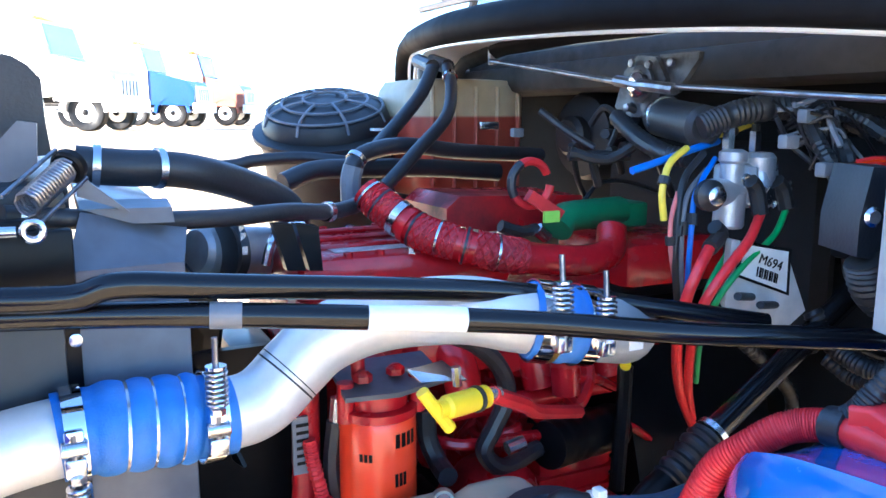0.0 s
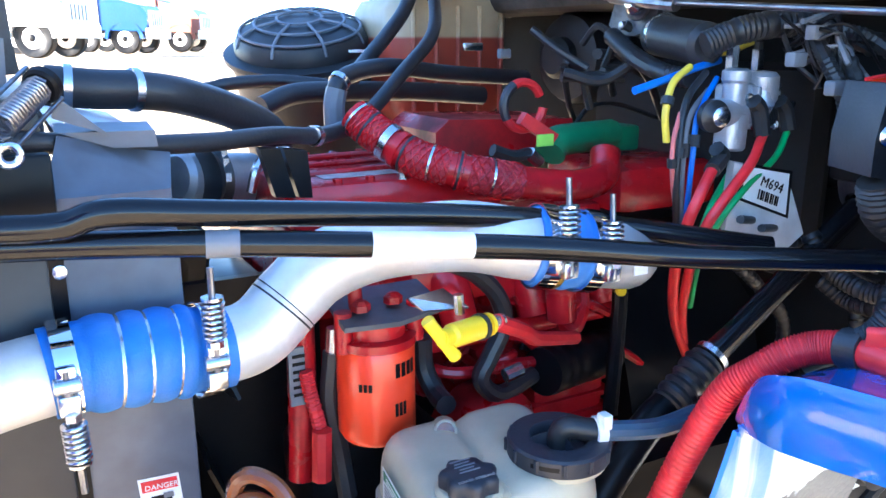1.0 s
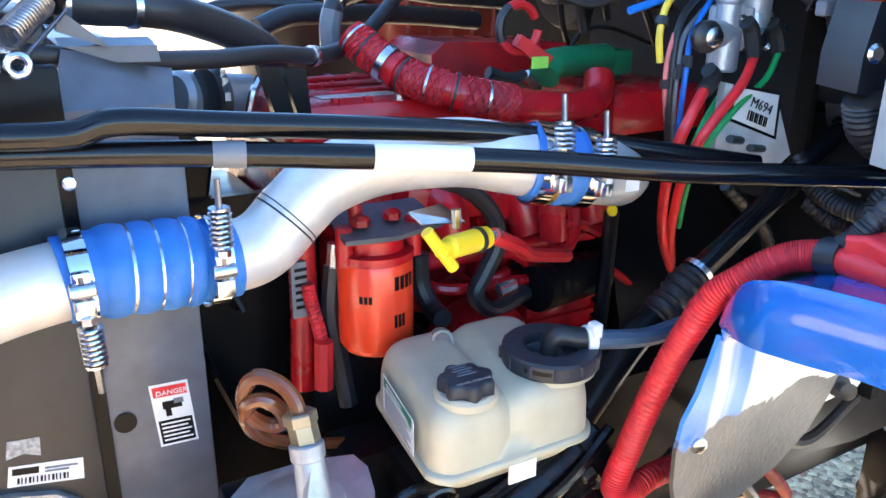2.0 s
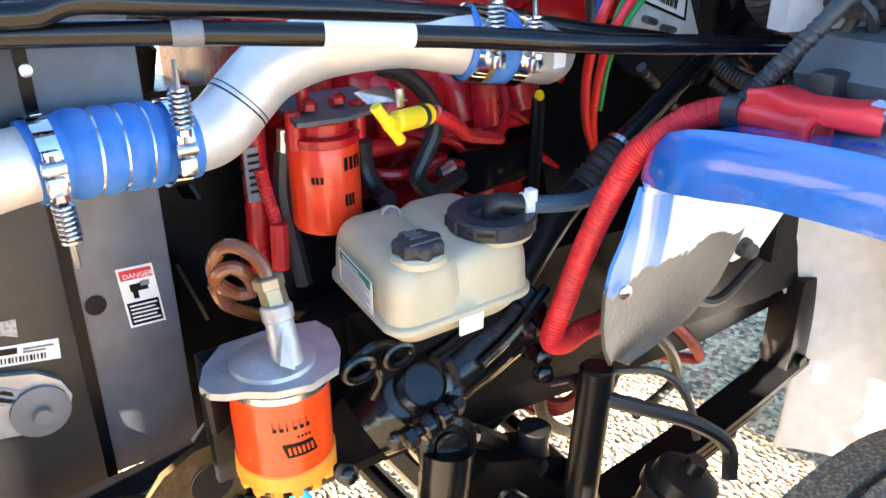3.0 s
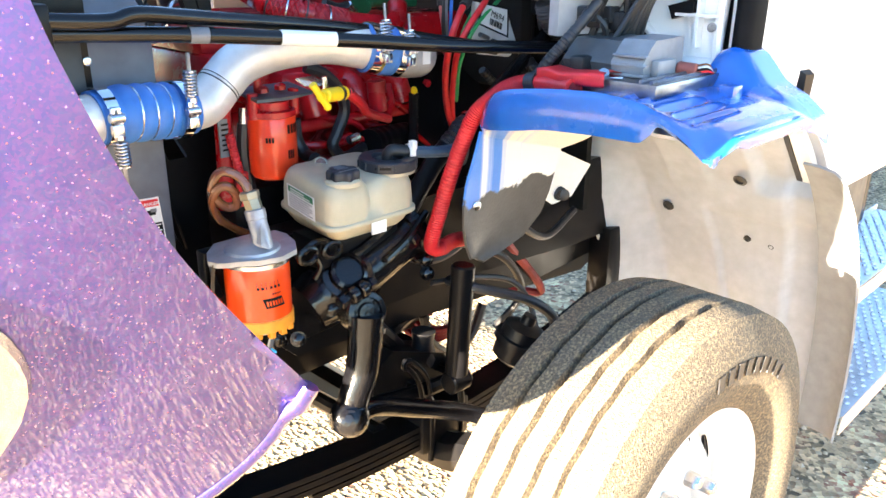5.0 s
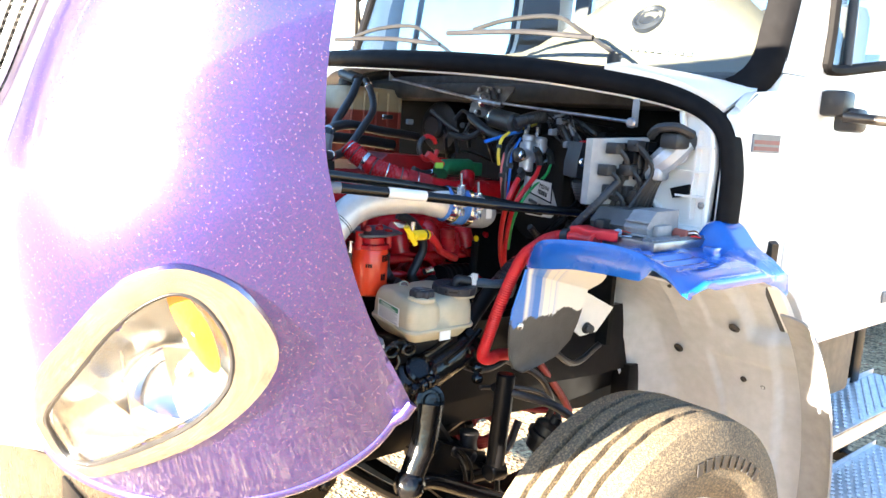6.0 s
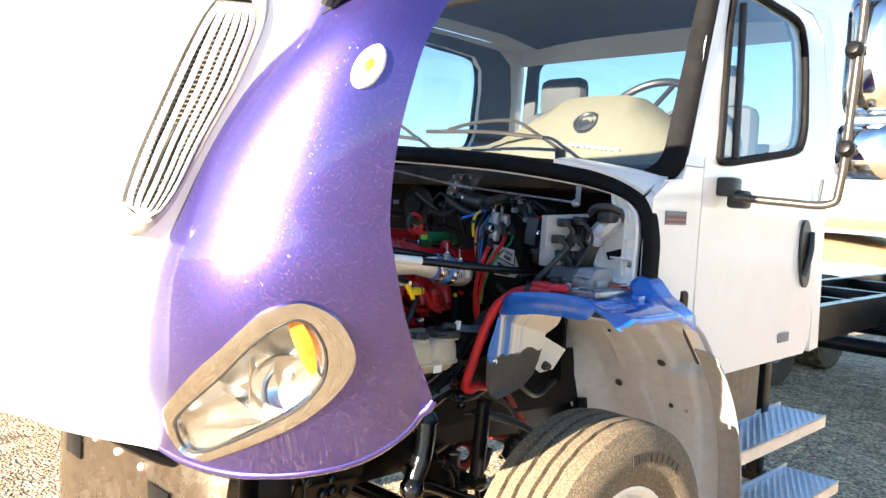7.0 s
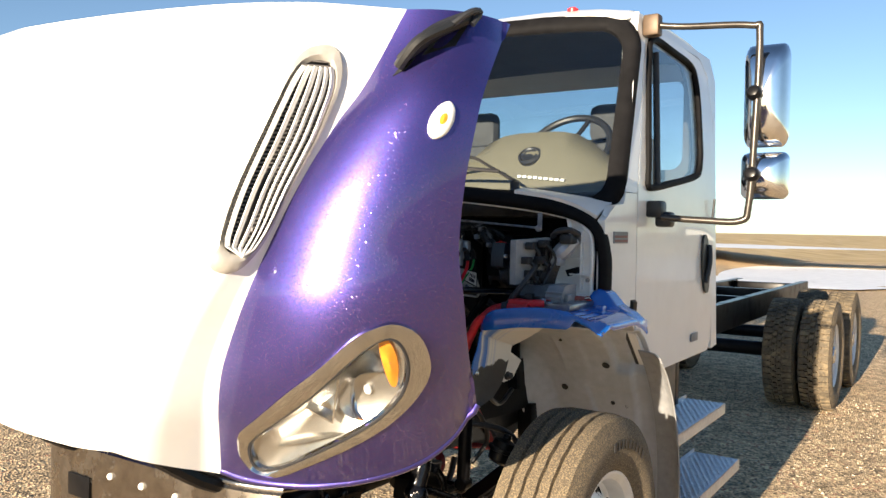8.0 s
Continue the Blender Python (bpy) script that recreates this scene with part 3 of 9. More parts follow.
part("hood_seal", Mesh().grid([seal_row(0.0, 0.05), seal_row(-0.004, 0.02), seal_row(0.0, 0.0), seal_row(0.012, -0.012), seal_row(0.030, -0.014), seal_row(0.046, -0.004), seal_row(0.056, 0.012), seal_row(0.058, 0.05)]), SEALBLACK, cab, "black rubber hood seal around the firewall", sharp=70)
part("seal_lip", Mesh().tube(seal_row(-0.005, 0.022), 0.0045, 6, 1, smooth=False), WHITEPAINT, cab, "pale pinch-weld edge")
def cowl_edge(t):
    """Front edge of the cowl above the hood seal."""
    return V(0.505 + 0.215 * abs(t) ** 1.8, 0.92 * t, 1.772 + 0.02 * t - 0.035 * abs(t) ** 2 - 0.07 * abs(t) ** 8)


cowl_rows = [[cowl_edge(k * 0.068 - 0.68) for k in range(21)], [shield(k * 0.068 - 0.68, 0.012) for k in range(21)]]
for side in (-1, 1):
    wing = [side * (0.68 + 0.32 * k / 10) for k in range(11)]
    part("cowl_wing", Mesh().slab([[cowl_edge(t) for t in wing], [cowl_edge(t).lerp(shield(t, 0.012), 0.5) + V(0, 0, 0.006) for t in wing], [shield(t, 0.012) for t in wing]], 0.02), WHITEPAINT, cab, "white cowl corner")
part("cowl", Mesh().slab(cowl_rows, 0.02), WHITEPAINT, cab, "white cowl panel below the windshield")
for side in (-1, 1):
    part("cowl_corner", Mesh().slab([[V(0.735, side * 0.958, 1.655), V(0.79, side * 0.962, 1.700), V(0.90, side * 0.97, 1.712)], [V(0.735, side * 0.94, 1.668), V(0.80, side * 0.93, 1.700), V(0.875, side * 0.925, 1.706)]], 0.004), WHITEPAINT, cab)
part("firewall", Mesh().box((0.98, -0.93, 1.34), (1.0, 0.93, 1.74)), FIREWALL, cab, "dark firewall")
part("firewall_tunnel", Mesh().box((0.96, -0.47, 0.90), (0.98, 0.47, 1.36)), FIREWALL, cab, "dark insulated engine tunnel")
part("plenum_top", Mesh().box((0.77, -0.68, 1.70), (0.97, 0.68, 1.747), 0.01), PLENUM, cab)
part("plenum", Mesh().box((0.76, -0.86, 1.655), (0.98, 0.86, 1.72), 0.02), PLENUM, cab, "beige plenum shelf under the cowl")

dash_rows = []
for k in range(25):
    y = -0.9 + 1.8 * k / 24
    hump = math.exp(-((y + 0.47) / 0.36) ** 4)
    dash_rows.append([(0.86, y, 1.76), (0.95, y, 1.83 + 0.11 * hump), (1.10, y, 1.84 + 0.205 * hump), (1.25, y, 1.80 + 0.17 * hump), (1.32, y, 1.6), (1.30, y, 1.1)])
part("dashboard", Mesh().slab(dash_rows, -0.01), BEIGE, cab, "beige dashboard with a raised instrument hood", sharp=50)
wheel_c, wheel_ax = V(1.53, -0.42, 2.01), V(-0.78, 0, 0.62)
sw = Mesh()
ring_pts = []
a0 = wheel_ax.orthogonal().normalized()
b0 = wheel_ax.normalized().cross(a0)
for k in range(25):
    ring_pts.append(wheel_c + (a0 * math.cos(k * math.pi / 12) + b0 * math.sin(k * math.pi / 12)) * 0.22)
sw.tube(ring_pts, 0.018, 10, 2)
for k in (0, 1, 2, 3):
    sw.rod(wheel_c, wheel_c + (a0 * math.cos(k * math.pi / 2 + 0.6) + b0 * math.sin(k * math.pi / 2 + 0.6)) * 0.22, 0.012)
sw.rod(wheel_c, wheel_c - wheel_ax.normalized() * 0.35, 0.03)
part("steering_wheel", sw, PLASTIC, cab, "dark steering wheel")


# ---- front wheel ----
def tyre_profile(r=0.485, half=0.125):
    """Radius and distance across the tyre, with four grooves in the tread."""
    p = [(0.285, -half * 0.78), (0.30, -half * 0.92), (0.36, -half * 1.10), (0.42, -half * 1.12), (r - 0.028, -half * 1.0), (r - 0.008, -half * 0.95)]
    for c in (-0.068, -0.024, 0.024, 0.068):
        p += [(r, c - 0.007), (r - 0.018, c - 0.005), (r - 0.018, c + 0.005), (r, c + 0.007)]
    return p + [(a, -b) for a, b in p[:6][::-1]]


TYRE = mat("tyre rubber", (0.10, 0.080, 0.056), 0.88, vary=0.4, scale=230, bump=0.9, bump_scale=300, dirt=(0.60, 0.44, 0.25), dirt_amount=0.62, dirt_scale=190)
MUDDY = mat("mud-caked tread", (0.10, 0.08, 0.055), 0.9, vary=0.4, scale=60, bump=0.5, bump_scale=90, dirt=(0.36, 0.27, 0.16), dirt_amount=0.9, dirt_scale=9)
RIM = mat("painted steel rim", (0.75, 0.75, 0.74), 0.35, 0.2, vary=0.05, dirt=(0.5, 0.45, 0.38), dirt_amount=0.3)


def wheel(name, c, side, label, dual=False):
    """A disc wheel with its tyre; side -1 faces the driver's side."""
    ax = V(0, side, 0)
    rim_p = [(0.285, -0.10), (0.288, 0.098), (0.292, 0.108), (0.283, 0.108), (0.262, 0.09), (0.252, 0.03), (0.235, 0.02), (0.20, 0.055), (0.15, 0.075), (0.135, 0.075), (0.13, 0.05), (0.0, 0.05)]
    if dual:
        rim_p = [(0.285, -0.10), (0.288, 0.098), (0.292, 0.108), (0.283, 0.108), (0.262, 0.09), (0.25, -0.02), (0.2, -0.045), (0.15, -0.05), (0.13, -0.05), (0.12, 0.02), (0.0, 0.02)]
    w = part(name, Mesh().spin(rim_p, c, ax, 48, cap=False), RIM, chassis, label)
    nseg = 120 if dual else 240
    tm = Mesh().spin(tyre_profile(), c, ax, nseg, cap=False)
    if not dual:
        # the grooves wander from side to side
        for row in range(6, 22):
            for k in range(nseg):
                i = row * nseg + k
                tm.v[i] = tuple(Vector(tm.v[i]) + ax * 0.0012 * math.sin(k * 0.9))
    t = part("tyre", tm, TYRE, w, "dusty black tyre with four tread grooves", sharp=30)
    if dual:
        # deep lug tread, caked with dry mud
        lugs = Mesh()
        for k in range(52):
            for row in (-1, 1):
                for lo, hi, off in ((0.045, 0.122, 0.0), (0.004, 0.038, 0.5)):
                    a = 2 * math.pi * (k + off + (0.5 if row > 0 else 0)) / 52
                    q = []
                    for rr in (0.478, 0.503):
                        for wide in (lo, hi):
                            for da in (-0.040, 0.040):
                                r2 = rr - (0.010 if wide > 0.1 else 0)
                                q.append(c + V(math.cos(a + da) * r2, 0, math.sin(a + da) * r2) + ax * row * wide)
                    lugs.add(q, [(0, 1, 3, 2), (4, 6, 7, 5), (0, 4, 5, 1), (2, 3, 7, 6), (0, 2, 6, 4), (1, 5, 7, 3)])
        tagged(part("tread", lugs, MUDDY, w, "muddy tread blocks", sharp=20), kind="stuff")
    for k in range(10):
        a = 2 * math.pi * k / 10
        u = V(math.cos(a), 0, math.sin(a))
        if not dual:
            part("hand_hole", Mesh().spin([(0.0, 0.0), (0.021, 0.001), (0.023, 0.004), (0.0225, -0.002)], c + u * 0.212 + ax * 0.044, ax + u * 0.55, 14), BLACK, w, "dark round hand hole")
        part("wheel_nut", Mesh().spin([(0.016, 0), (0.016, 0.02), (0.011, 0.028), (0, 0.028)], c + u * 0.14 + ax * (0.075 if not dual else -0.05), ax, 6), STEEL, w)
    part("hub", Mesh().spin([(0.085, 0.0), (0.085, 0.09), (0.07, 0.11), (0.05, 0.112), (0.0, 0.112)], c, ax, 24), STEEL, w, "hub with cap")
    return w


REAR_A, REAR_B = 5.9, 7.3
FW = V(0.44, -0.998, 0.485)

# ---- fender and wheel well ----
fender = thing("fender", (0.6, -0.9, 1.2), "glossy blue inner fender piece with a beige wheel well liner", "truck fender")


# the front band: distance across, its upper and its lower edge
BAND_Y = [0.632, 0.642, 0.655, 0.672, 0.687, 0.71, 0.75, 0.80, 0.85, 0.91, 0.97, 0.988, 1.003, 1.016, 1.045, 1.075, 1.097, 1.106]
BAND_T = [1.250, 1.272, 1.289, 1.302, 1.309, 1.317, 1.324, 1.330, 1.334, 1.336, 1.331, 1.328, 1.323, 1.319, 1.306, 1.290, 1.275, 1.269]
BAND_L = [1.230, 1.231, 1.234, 1.238, 1.241, 1.245, 1.251, 1.260, 1.264, 1.267, 1.268, 1.270, 1.282, 1.298, 1.288, 1.277, 1.266, 1.262]
RIM_X = [0.30, 0.38, 0.49, 0.59, 0.65, 0.72, 0.77]
RIM_Z = [1.276, 1.284, 1.294, 1.288, 1.272, 1.248, 1.222]
HUMP_Y = [0.905, 0.92, 0.932, 0.945, 0.963, 0.989, 1.012, 1.033, 1.078, 1.112]
HUMP_Z = [1.310, 1.345, 1.372, 1.382, 1.386, 1.374, 1.350, 1.328, 1.303, 1.276]


def fender_top(x, y):
    """Height of the blue fender: flat inboard, falling to the wheel arch, with a moulded horn by the cab."""
    a = -y
    s = max(0.0, min(1.0, (a - 0.86) / 0.26))
    z = 1.334 + (spline(RIM_X, RIM_Z, x) + 0.012 - 1.334) * s * s
    crest = spline(BAND_Y, BAND_T, min(a, 1.106))
    back = max(0.0, min(1.0, (x - 0.335) / 0.06))
    z = crest * (1 - back) + min(z, crest - 0.010 + 0.03 * max(0.0, min(1.0, (a - 1.0) / 0.1))) * back
    # moulded ribs on the shelf
    z -= (0.006 + 0.006 * math.sin(a * 185)) * max(0.0, min(1.0, (a - 0.915) / 0.02, (1.065 - a) / 0.02)) * max(0.0, min(1.0, (x - 0.36) / 0.02, (0.52 - x) / 0.03))
    if a > 0.905:
        w = max(0.0, min(1.0, (x - 0.625) / 0.055))
        w = w * w * (3 - 2 * w)
        z = max(z, z + (spline(HUMP_Y, HUMP_Z, min(a, 1.112)) - z) * w)
    return z


rows = []
for j in range(121):
    a = 0.632 + 0.486 * j / 120
    y, ab = -a, min(a, 1.106)
    x0 = 0.335 + 0.032 * max(0.0, 1 - (a - 0.632) / 0.075) ** 1.5 - 0.02 * max(0.0, (a - 1.05) / 0.068)
    head, foot = spline(BAND_Y, BAND_T, ab), spline(BAND_Y, BAND_L, ab)
    line = [V(x0 + 0.012, y, foot + 0.003), V(x0 + 0.003, y, foot), V(x0 - 0.003, y, foot * 0.6 + head * 0.4), V(x0 - 0.001, y, foot * 0.15 + head * 0.85), V(x0 + 0.006, y, head)]
    line += [V(x0 + 0.014 + (0.76 - x0 - 0.014) * k / 40, y, fender_top(x0 + 0.014 + (0.76 - x0 - 0.014) * k / 40, y)) for k in range(41)]
    rows.append(line)
for d, drop in ((0.004, 0.004), (0.005, 0.014), (0.002, 0.022)):
    rows.append([V(p.x, p.y - d, min(p.z, spline(RIM_X, RIM_Z, p.x) + 0.016) - drop * max(0.0, min(1.0, (p.x - 0.33) / 0.10))) for p in rows[120]])
part("fender_skin", Mesh().slab(rows, 0.004), BLUEPAINT, fender, "glossy blue painted fender top", sharp=40)
part("fender_clip", Mesh().box((0.585, -1.015, 1.306), (0.622, -0.985, 1.332), 0.004), BLUEPAINT, fender)
part("fender_pad", Mesh().box((0.50, -0.945, 1.318), (0.545, -0.905, 1.346), 0.005), BLUEPAINT, fender)
WC = V(0.44, 0, 0.48)


def liner_pt(a, y):
    """The wheel well: a part of a drum round the axle; a in degrees from the rear."""
    r = 0.87 - 0.08 * max(0, (a - 40) / 50) ** 1.5
    return V(WC.x + r * math.cos(radians(a)), y, WC.z + r * math.sin(radians(a)))


lr = []
for k in range(137):
    a = 92 - 102 * k / 136
    line = []
    for j in range(71):
        y_in = -0.40 - 0.27 * max(0.0, min(1.0, (a - 46) / 24)) - 0.04 * max(0.0, min(1.0, (30 - a) / 20))
        y = y_in + (-1.0 - 0.05 * max(0.0, min(1.0, (a - 50) / 15)) - y_in) * j / 70
        p = liner_pt(a, y)
        rib = 0.004 * math.exp(-((a - 28) / 2.5) ** 2) + 0.010 * math.exp(-((a - 56) / 3) ** 2) + 0.012 * math.exp(-((a - 14) / 5) ** 2) * math.exp(-((y + 0.78) / 0.08) ** 2)
        # the inner edge curls towards the wheel, the outer third steps back behind a shallow wall
        rib += 0.12 * max(0.0, 1 - (y_in - y) / 0.13) ** 1.5 * max(0.0, min(1.0, (44 - a) / 12))
        rib -= 0.022 * max(0.0, min(1.0, (-y - 0.892 - 0.0009 * (a - 12)) / 0.018)) * max(0.0, min(1.0, (56 - a) / 4))
        # a pocket moulded under the rear of the fender, and a shallow groove beside the front field
        rib -= 0.034 * max(0.0, min(1.0, (-y - 0.845) / 0.016)) * max(0.0, min(1.0, (a - 35.5) / 2.0, (60 - a) / 4))
        rib += 0.006 * math.exp(-((y + 0.617) / 0.008) ** 2) * max(0.0, min(1.0, (a - 33) / 3, (52 - a) / 3))
        rib -= 0.008 * max(0.0, min(1.0, (-y - 0.72) / 0.014)) * max(0.0, min(1.0, (a - 35.5) / 2.0, (52 - a) / 4))
        # a recessed field outboard of a slanting seam
        rib -= 0.013 * max(0.0, min(1.0, (-y - 0.695 - 0.0025 * (29 - a)) / 0.010 + 0.5)) * max(0.0, min(1.0, (30 - a) / 1.6))
        line.append(p - (p - V(WC.x, y, WC.z)).normalized() * rib)
    lr.append(line)
part("liner", Mesh().slab(lr, 0.006), LINER, fender, "dusty grey-beige moulded wheel well liner", sharp=60)
part("liner_edge", Mesh().tube([r[0] for r in lr], 0.006, 8, 1, smooth=False), LINER, fender, "rolled edge of the liner")

# ---- chassis ----
chassis = thing("chassis_frame", (2.0, 0, 0.75), "black ladder frame of the truck", "truck frame")
wheel("front_wheel", FW, -1, "front wheel with dusty tread and white steel rim")
wheel("front_wheel", V(0.44, 0.998, 0.485), 1, "front wheel with dusty tread and white steel rim")
for x in (REAR_A, REAR_B):
    for side in (-1, 1):
        wheel("rear_wheel", V(x, side * 1.0, 0.50), side, "dusty outer drive wheel of a tandem axle", True)
        wheel("rear_wheel", V(x, side * 0.70, 0.50), side, "dusty inner drive wheel of a tandem axle", True)
for s in (-1, 1):
    rail = Mesh()
    prof = [(0.0, 0.0), (0.075, 0.0), (0.075, 0.008), (0.008, 0.008), (0.008, 0.242), (0.075, 0.242), (0.075, 0.25), (0.0, 0.25)]
    loops = [[V(x, s * (y - a), 0.785 + b * h) for a, b in prof] for x, y, h in ((-0.57, 0.37, 0.25), (-0.28, 0.37, 0.25), (-0.10, 0.37, 0.32), (0.06, 0.37, 0.93), (0.55, 0.37, 0.93), (1.0, 0.43, 0.93), (8.7, 0.43, 0.93))]
    rail.grid(loops, close_u=True)
    rail.f += [tuple(range(8)), tuple(range(48, 56))]
    part("frame_rail", rail, BLACK, chassis, "black steel channel rail")
for x in (2.6, 3.4, 4.2, 4.9, 5.9, 7.2, 8.5):
    part("cross_member", Mesh().box((x - 0.05, -0.42, 0.80), (x + 0.05, 0.42, 0.99), 0.01), BLACK, chassis)
part("cross_member", Mesh().box((-0.56, -0.36, 0.78), (-0.48, 0.36, 0.86), 0.01), BLACK, chassis)
part("front_axle", Mesh().tube([(0.44, -0.86, 0.47), (0.44, -0.6, 0.45), (0.44, -0.4, 0.40), (0.44, 0.4, 0.40), (0.44, 0.6, 0.45), (0.44, 0.86, 0.47)], 0.05, 8), BLACK, chassis, "black beam axle")
for s in (-1, 1):
    for k in range(4):
        L = 0.75 - 0.12 * k
        part("leaf", Mesh().slab([[V(0.44 + L * u / 8, s * (0.43 + w), 0.50 - 0.017 * k + 0.10 * (u / 8) ** 2 * (L / 0.75) ** 2) for u in range(-8, 9)] for w in (-0.04, 0.04)], (0, 0, -0.013)), BLACK, chassis, "rusty black leaf of the spring pack")
for x in (REAR_A, REAR_B):
    part("drive_axle", Mesh().rod((x, -0.9, 0.5), (x, 0.9, 0.5), 0.07), BLACK, chassis)

# ---- radiator ----
radiator = thing("radiator", (-0.25, 0, 0.75), "black radiator stack with side plates and fan shroud", "radiator")
part("side_plate", Mesh().box((-0.36, -0.262, 0.80), (-0.205, -0.25, 1.42), 0.003), DARKGREY, radiator, "dark side plate with maker's sticker")
part("core", Mesh().box((-0.36, -0.249, 0.80), (-0.22, 0.50, 1.50), 0.004), BLACK, radiator)
part("shroud_side", Mesh().box((-0.20, -0.245, 0.82), (-0.075, -0.235, 1.40), 0.003), SHROUD, radiator, "dark plastic fan shroud side")
part("shroud", Mesh().slab([[V(-0.20, -0.235, 0.82), V(-0.20, -0.235, 1.44), V(-0.18, -0.2, 1.50), V(-0.18, 0.48, 1.50)], [V(-0.075, -0.225, 0.82), V(-0.075, -0.225, 1.44), V(-0.06, -0.15, 1.47), V(-0.06, 0.48, 1.47)]], 0.006), SHROUD, radiator)

# ---- charge air pipe ----
PIPE = [V(-0.46, -0.33, 1.20), V(-0.33, -0.315, 1.262), V(-0.22, -0.305, 1.283), V(-0.12, -0.30, 1.281), V(-0.045, -0.295, 1.276), V(-0.005, -0.29, 1.284), V(0.035, -0.285, 1.317), V(0.075, -0.285, 1.346), V(0.14, -0.30, 1.367), V(0.22, -0.35, 1.378), V(0.29, -0.385, 1.366), V(0.40, -0.40, 1.347)]
pipe = thing("charge_air_pipe", (0, -0.3, 1.2), "bare aluminium charge air pipe joined by blue silicone boots", "air pipe")
part("pipe", Mesh().tube(PIPE, 0.041, 20, 8), ALU, pipe, "dull bare aluminium tube", sharp=60)
boot = Mesh()
bc = curve(PIPE, 40)
seg = [p for p in bc if -0.222 < p.x < -0.045]
HOOPS = (-0.185, -0.155, -0.128, -0.1016, -0.083)


def boot_radius(x):
    """Plain cuffs, and a low bulge between each pair of hoops."""
    for a, b in zip(HOOPS, HOOPS[1:]):
        if a <= x <= b:
            return 0.0455 + 0.0045 * math.sin(math.pi * (x - a) / (b - a)) ** 0.6
    return 0.0455


boot.tube(seg, lambda t: boot_radius(seg[min(len(seg) - 1, int(t * (len(seg) - 1) + 0.5))].x), 28, 6, smooth=False)
part("boot", boot, BLUEBOOT, pipe, "ribbed blue silicone boot", sharp=60)
seg2 = [p for p in bc if 0.288 < p.x < 0.375]
part("boot", Mesh().tube(seg2, lambda t: 0.045 + 0.004 * abs(math.sin(math.pi * 3 * t)), 24, 6, smooth=False), BLUEBOOT, pipe, "ribbed blue silicone boot", sharp=60)

# ---- stay rods ----
for nm, pts in (("upper", [(-0.30, -0.36, 1.445), (-0.20, -0.37, 1.440), (-0.155, -0.375, 1.449), (-0.056, -0.378, 1.439), (0.193, -0.385, 1.412), (0.36, -0.40, 1.388), (0.46, -0.43, 1.370), (0.58, -0.48, 1.35)]),
                ("lower", [(-0.30, -0.345, 1.425), (-0.2, -0.355, 1.42), (-0.062, -0.385, 1.412), (0.224, -0.458, 1.389), (0.404, -0.535, 1.373), (0.62, -0.63, 1.362)])):
    solo("stay_rod", Mesh().tube(pts, 0.013, 14, 8), GLOSSBLACK, "long glossy black stay rod from radiator to firewall", "stay rod", "stay rods", sharp=60)



# ---- hood fittings ----
def on_flank(outline, d):
    return [hood_out(t, z, d) for t, z in outline]


SATIN = mat("satin reflector", (0.50, 0.49, 0.46), 0.26, 0.9, vary=0.08)
headlight = part("headlight", Mesh().grid([on_flank(shrink(LAMP, k), -0.015 - 0.055 * (1 - k ** 2)) for k in (1.02, 0.9, 0.75, 0.5, 0.25, 0.02)], close_u=True), SATIN, hood, "chrome reflector bowl of the headlight", sharp=50)
MIDB = [((a[0] + b[0]) / 2, (a[1] + b[1]) / 2) for a, b in zip(BEZEL, LAMP)]
part("bezel", Mesh().grid([on_flank(BEZEL, 0.001), on_flank(shrink(BEZEL, 0.985), 0.009), on_flank(MIDB, 0.012), on_flank(shrink(LAMP, 1.03), 0.006), on_flank(shrink(LAMP, 1.0), -0.02)], close_u=True), mat("worn chrome", (0.58, 0.58, 0.58), 0.12, 1.0, vary=0.10, dirt=(0.40, 0.37, 0.33), dirt_amount=0.4, dirt_scale=20), headlight, "chrome surround", sharp=50)
part("gasket", Mesh().tube(on_flank(shrink(LAMP, 1.012), 0.0015) + [on_flank(shrink(LAMP, 1.012), 0.0015)[0]], 0.004, 6, 2), RUBBER, headlight)
part("lens", Mesh().grid([on_flank(shrink(LAMP, k), 0.001 + 0.012 * (1 - k ** 2)) for k in (1.0, 0.9, 0.75, 0.5, 0.25, 0.02)], close_u=True), LENS, headlight, "clear lens", sharp=80).visible_shadow = False
a = hood_out(0.44, 1.20, -0.072)
ax = (hood_out(0.44, 1.20, 0) - a).normalized()
part("reflector", Mesh().spin([(0.012, 0.0), (0.035, 0.008), (0.062, 0.03), (0.072, 0.052)], a, ax, 28, cap=False), CHROME, headlight, "bright main reflector")
part("bulb", Mesh().spin([(0.009, 0), (0.009, 0.03), (0.006, 0.036), (0, 0.037)], a, ax, 12), WHITE, headlight)
part("lamp_ledge", Mesh().slab([[hood_out(t, 1.20 - 0.20 * (t - 0.36) - 0.06, -0.058) for t in (0.40, 0.5, 0.6, 0.7, 0.8)], [hood_out(t, 1.20 - 0.20 * (t - 0.36) - 0.06, -0.014) for t in (0.40, 0.5, 0.6, 0.7, 0.8)]], 0.003), SATIN, headlight, "satin ledge across the lamp")
AMB = closed([(0.385, 1.348), (0.345, 1.347), (0.312, 1.300), (0.322, 1.240), (0.350, 1.232), (0.374, 1.29)], 20)
part("turn_signal", Mesh().grid([on_flank(shrink(AMB, k), -0.012 + 0.006 * (1 - k)) for k in (1.0, 0.6, 0.05)], close_u=True), AMBER, headlight, "amber turn signal reflector", sharp=80)
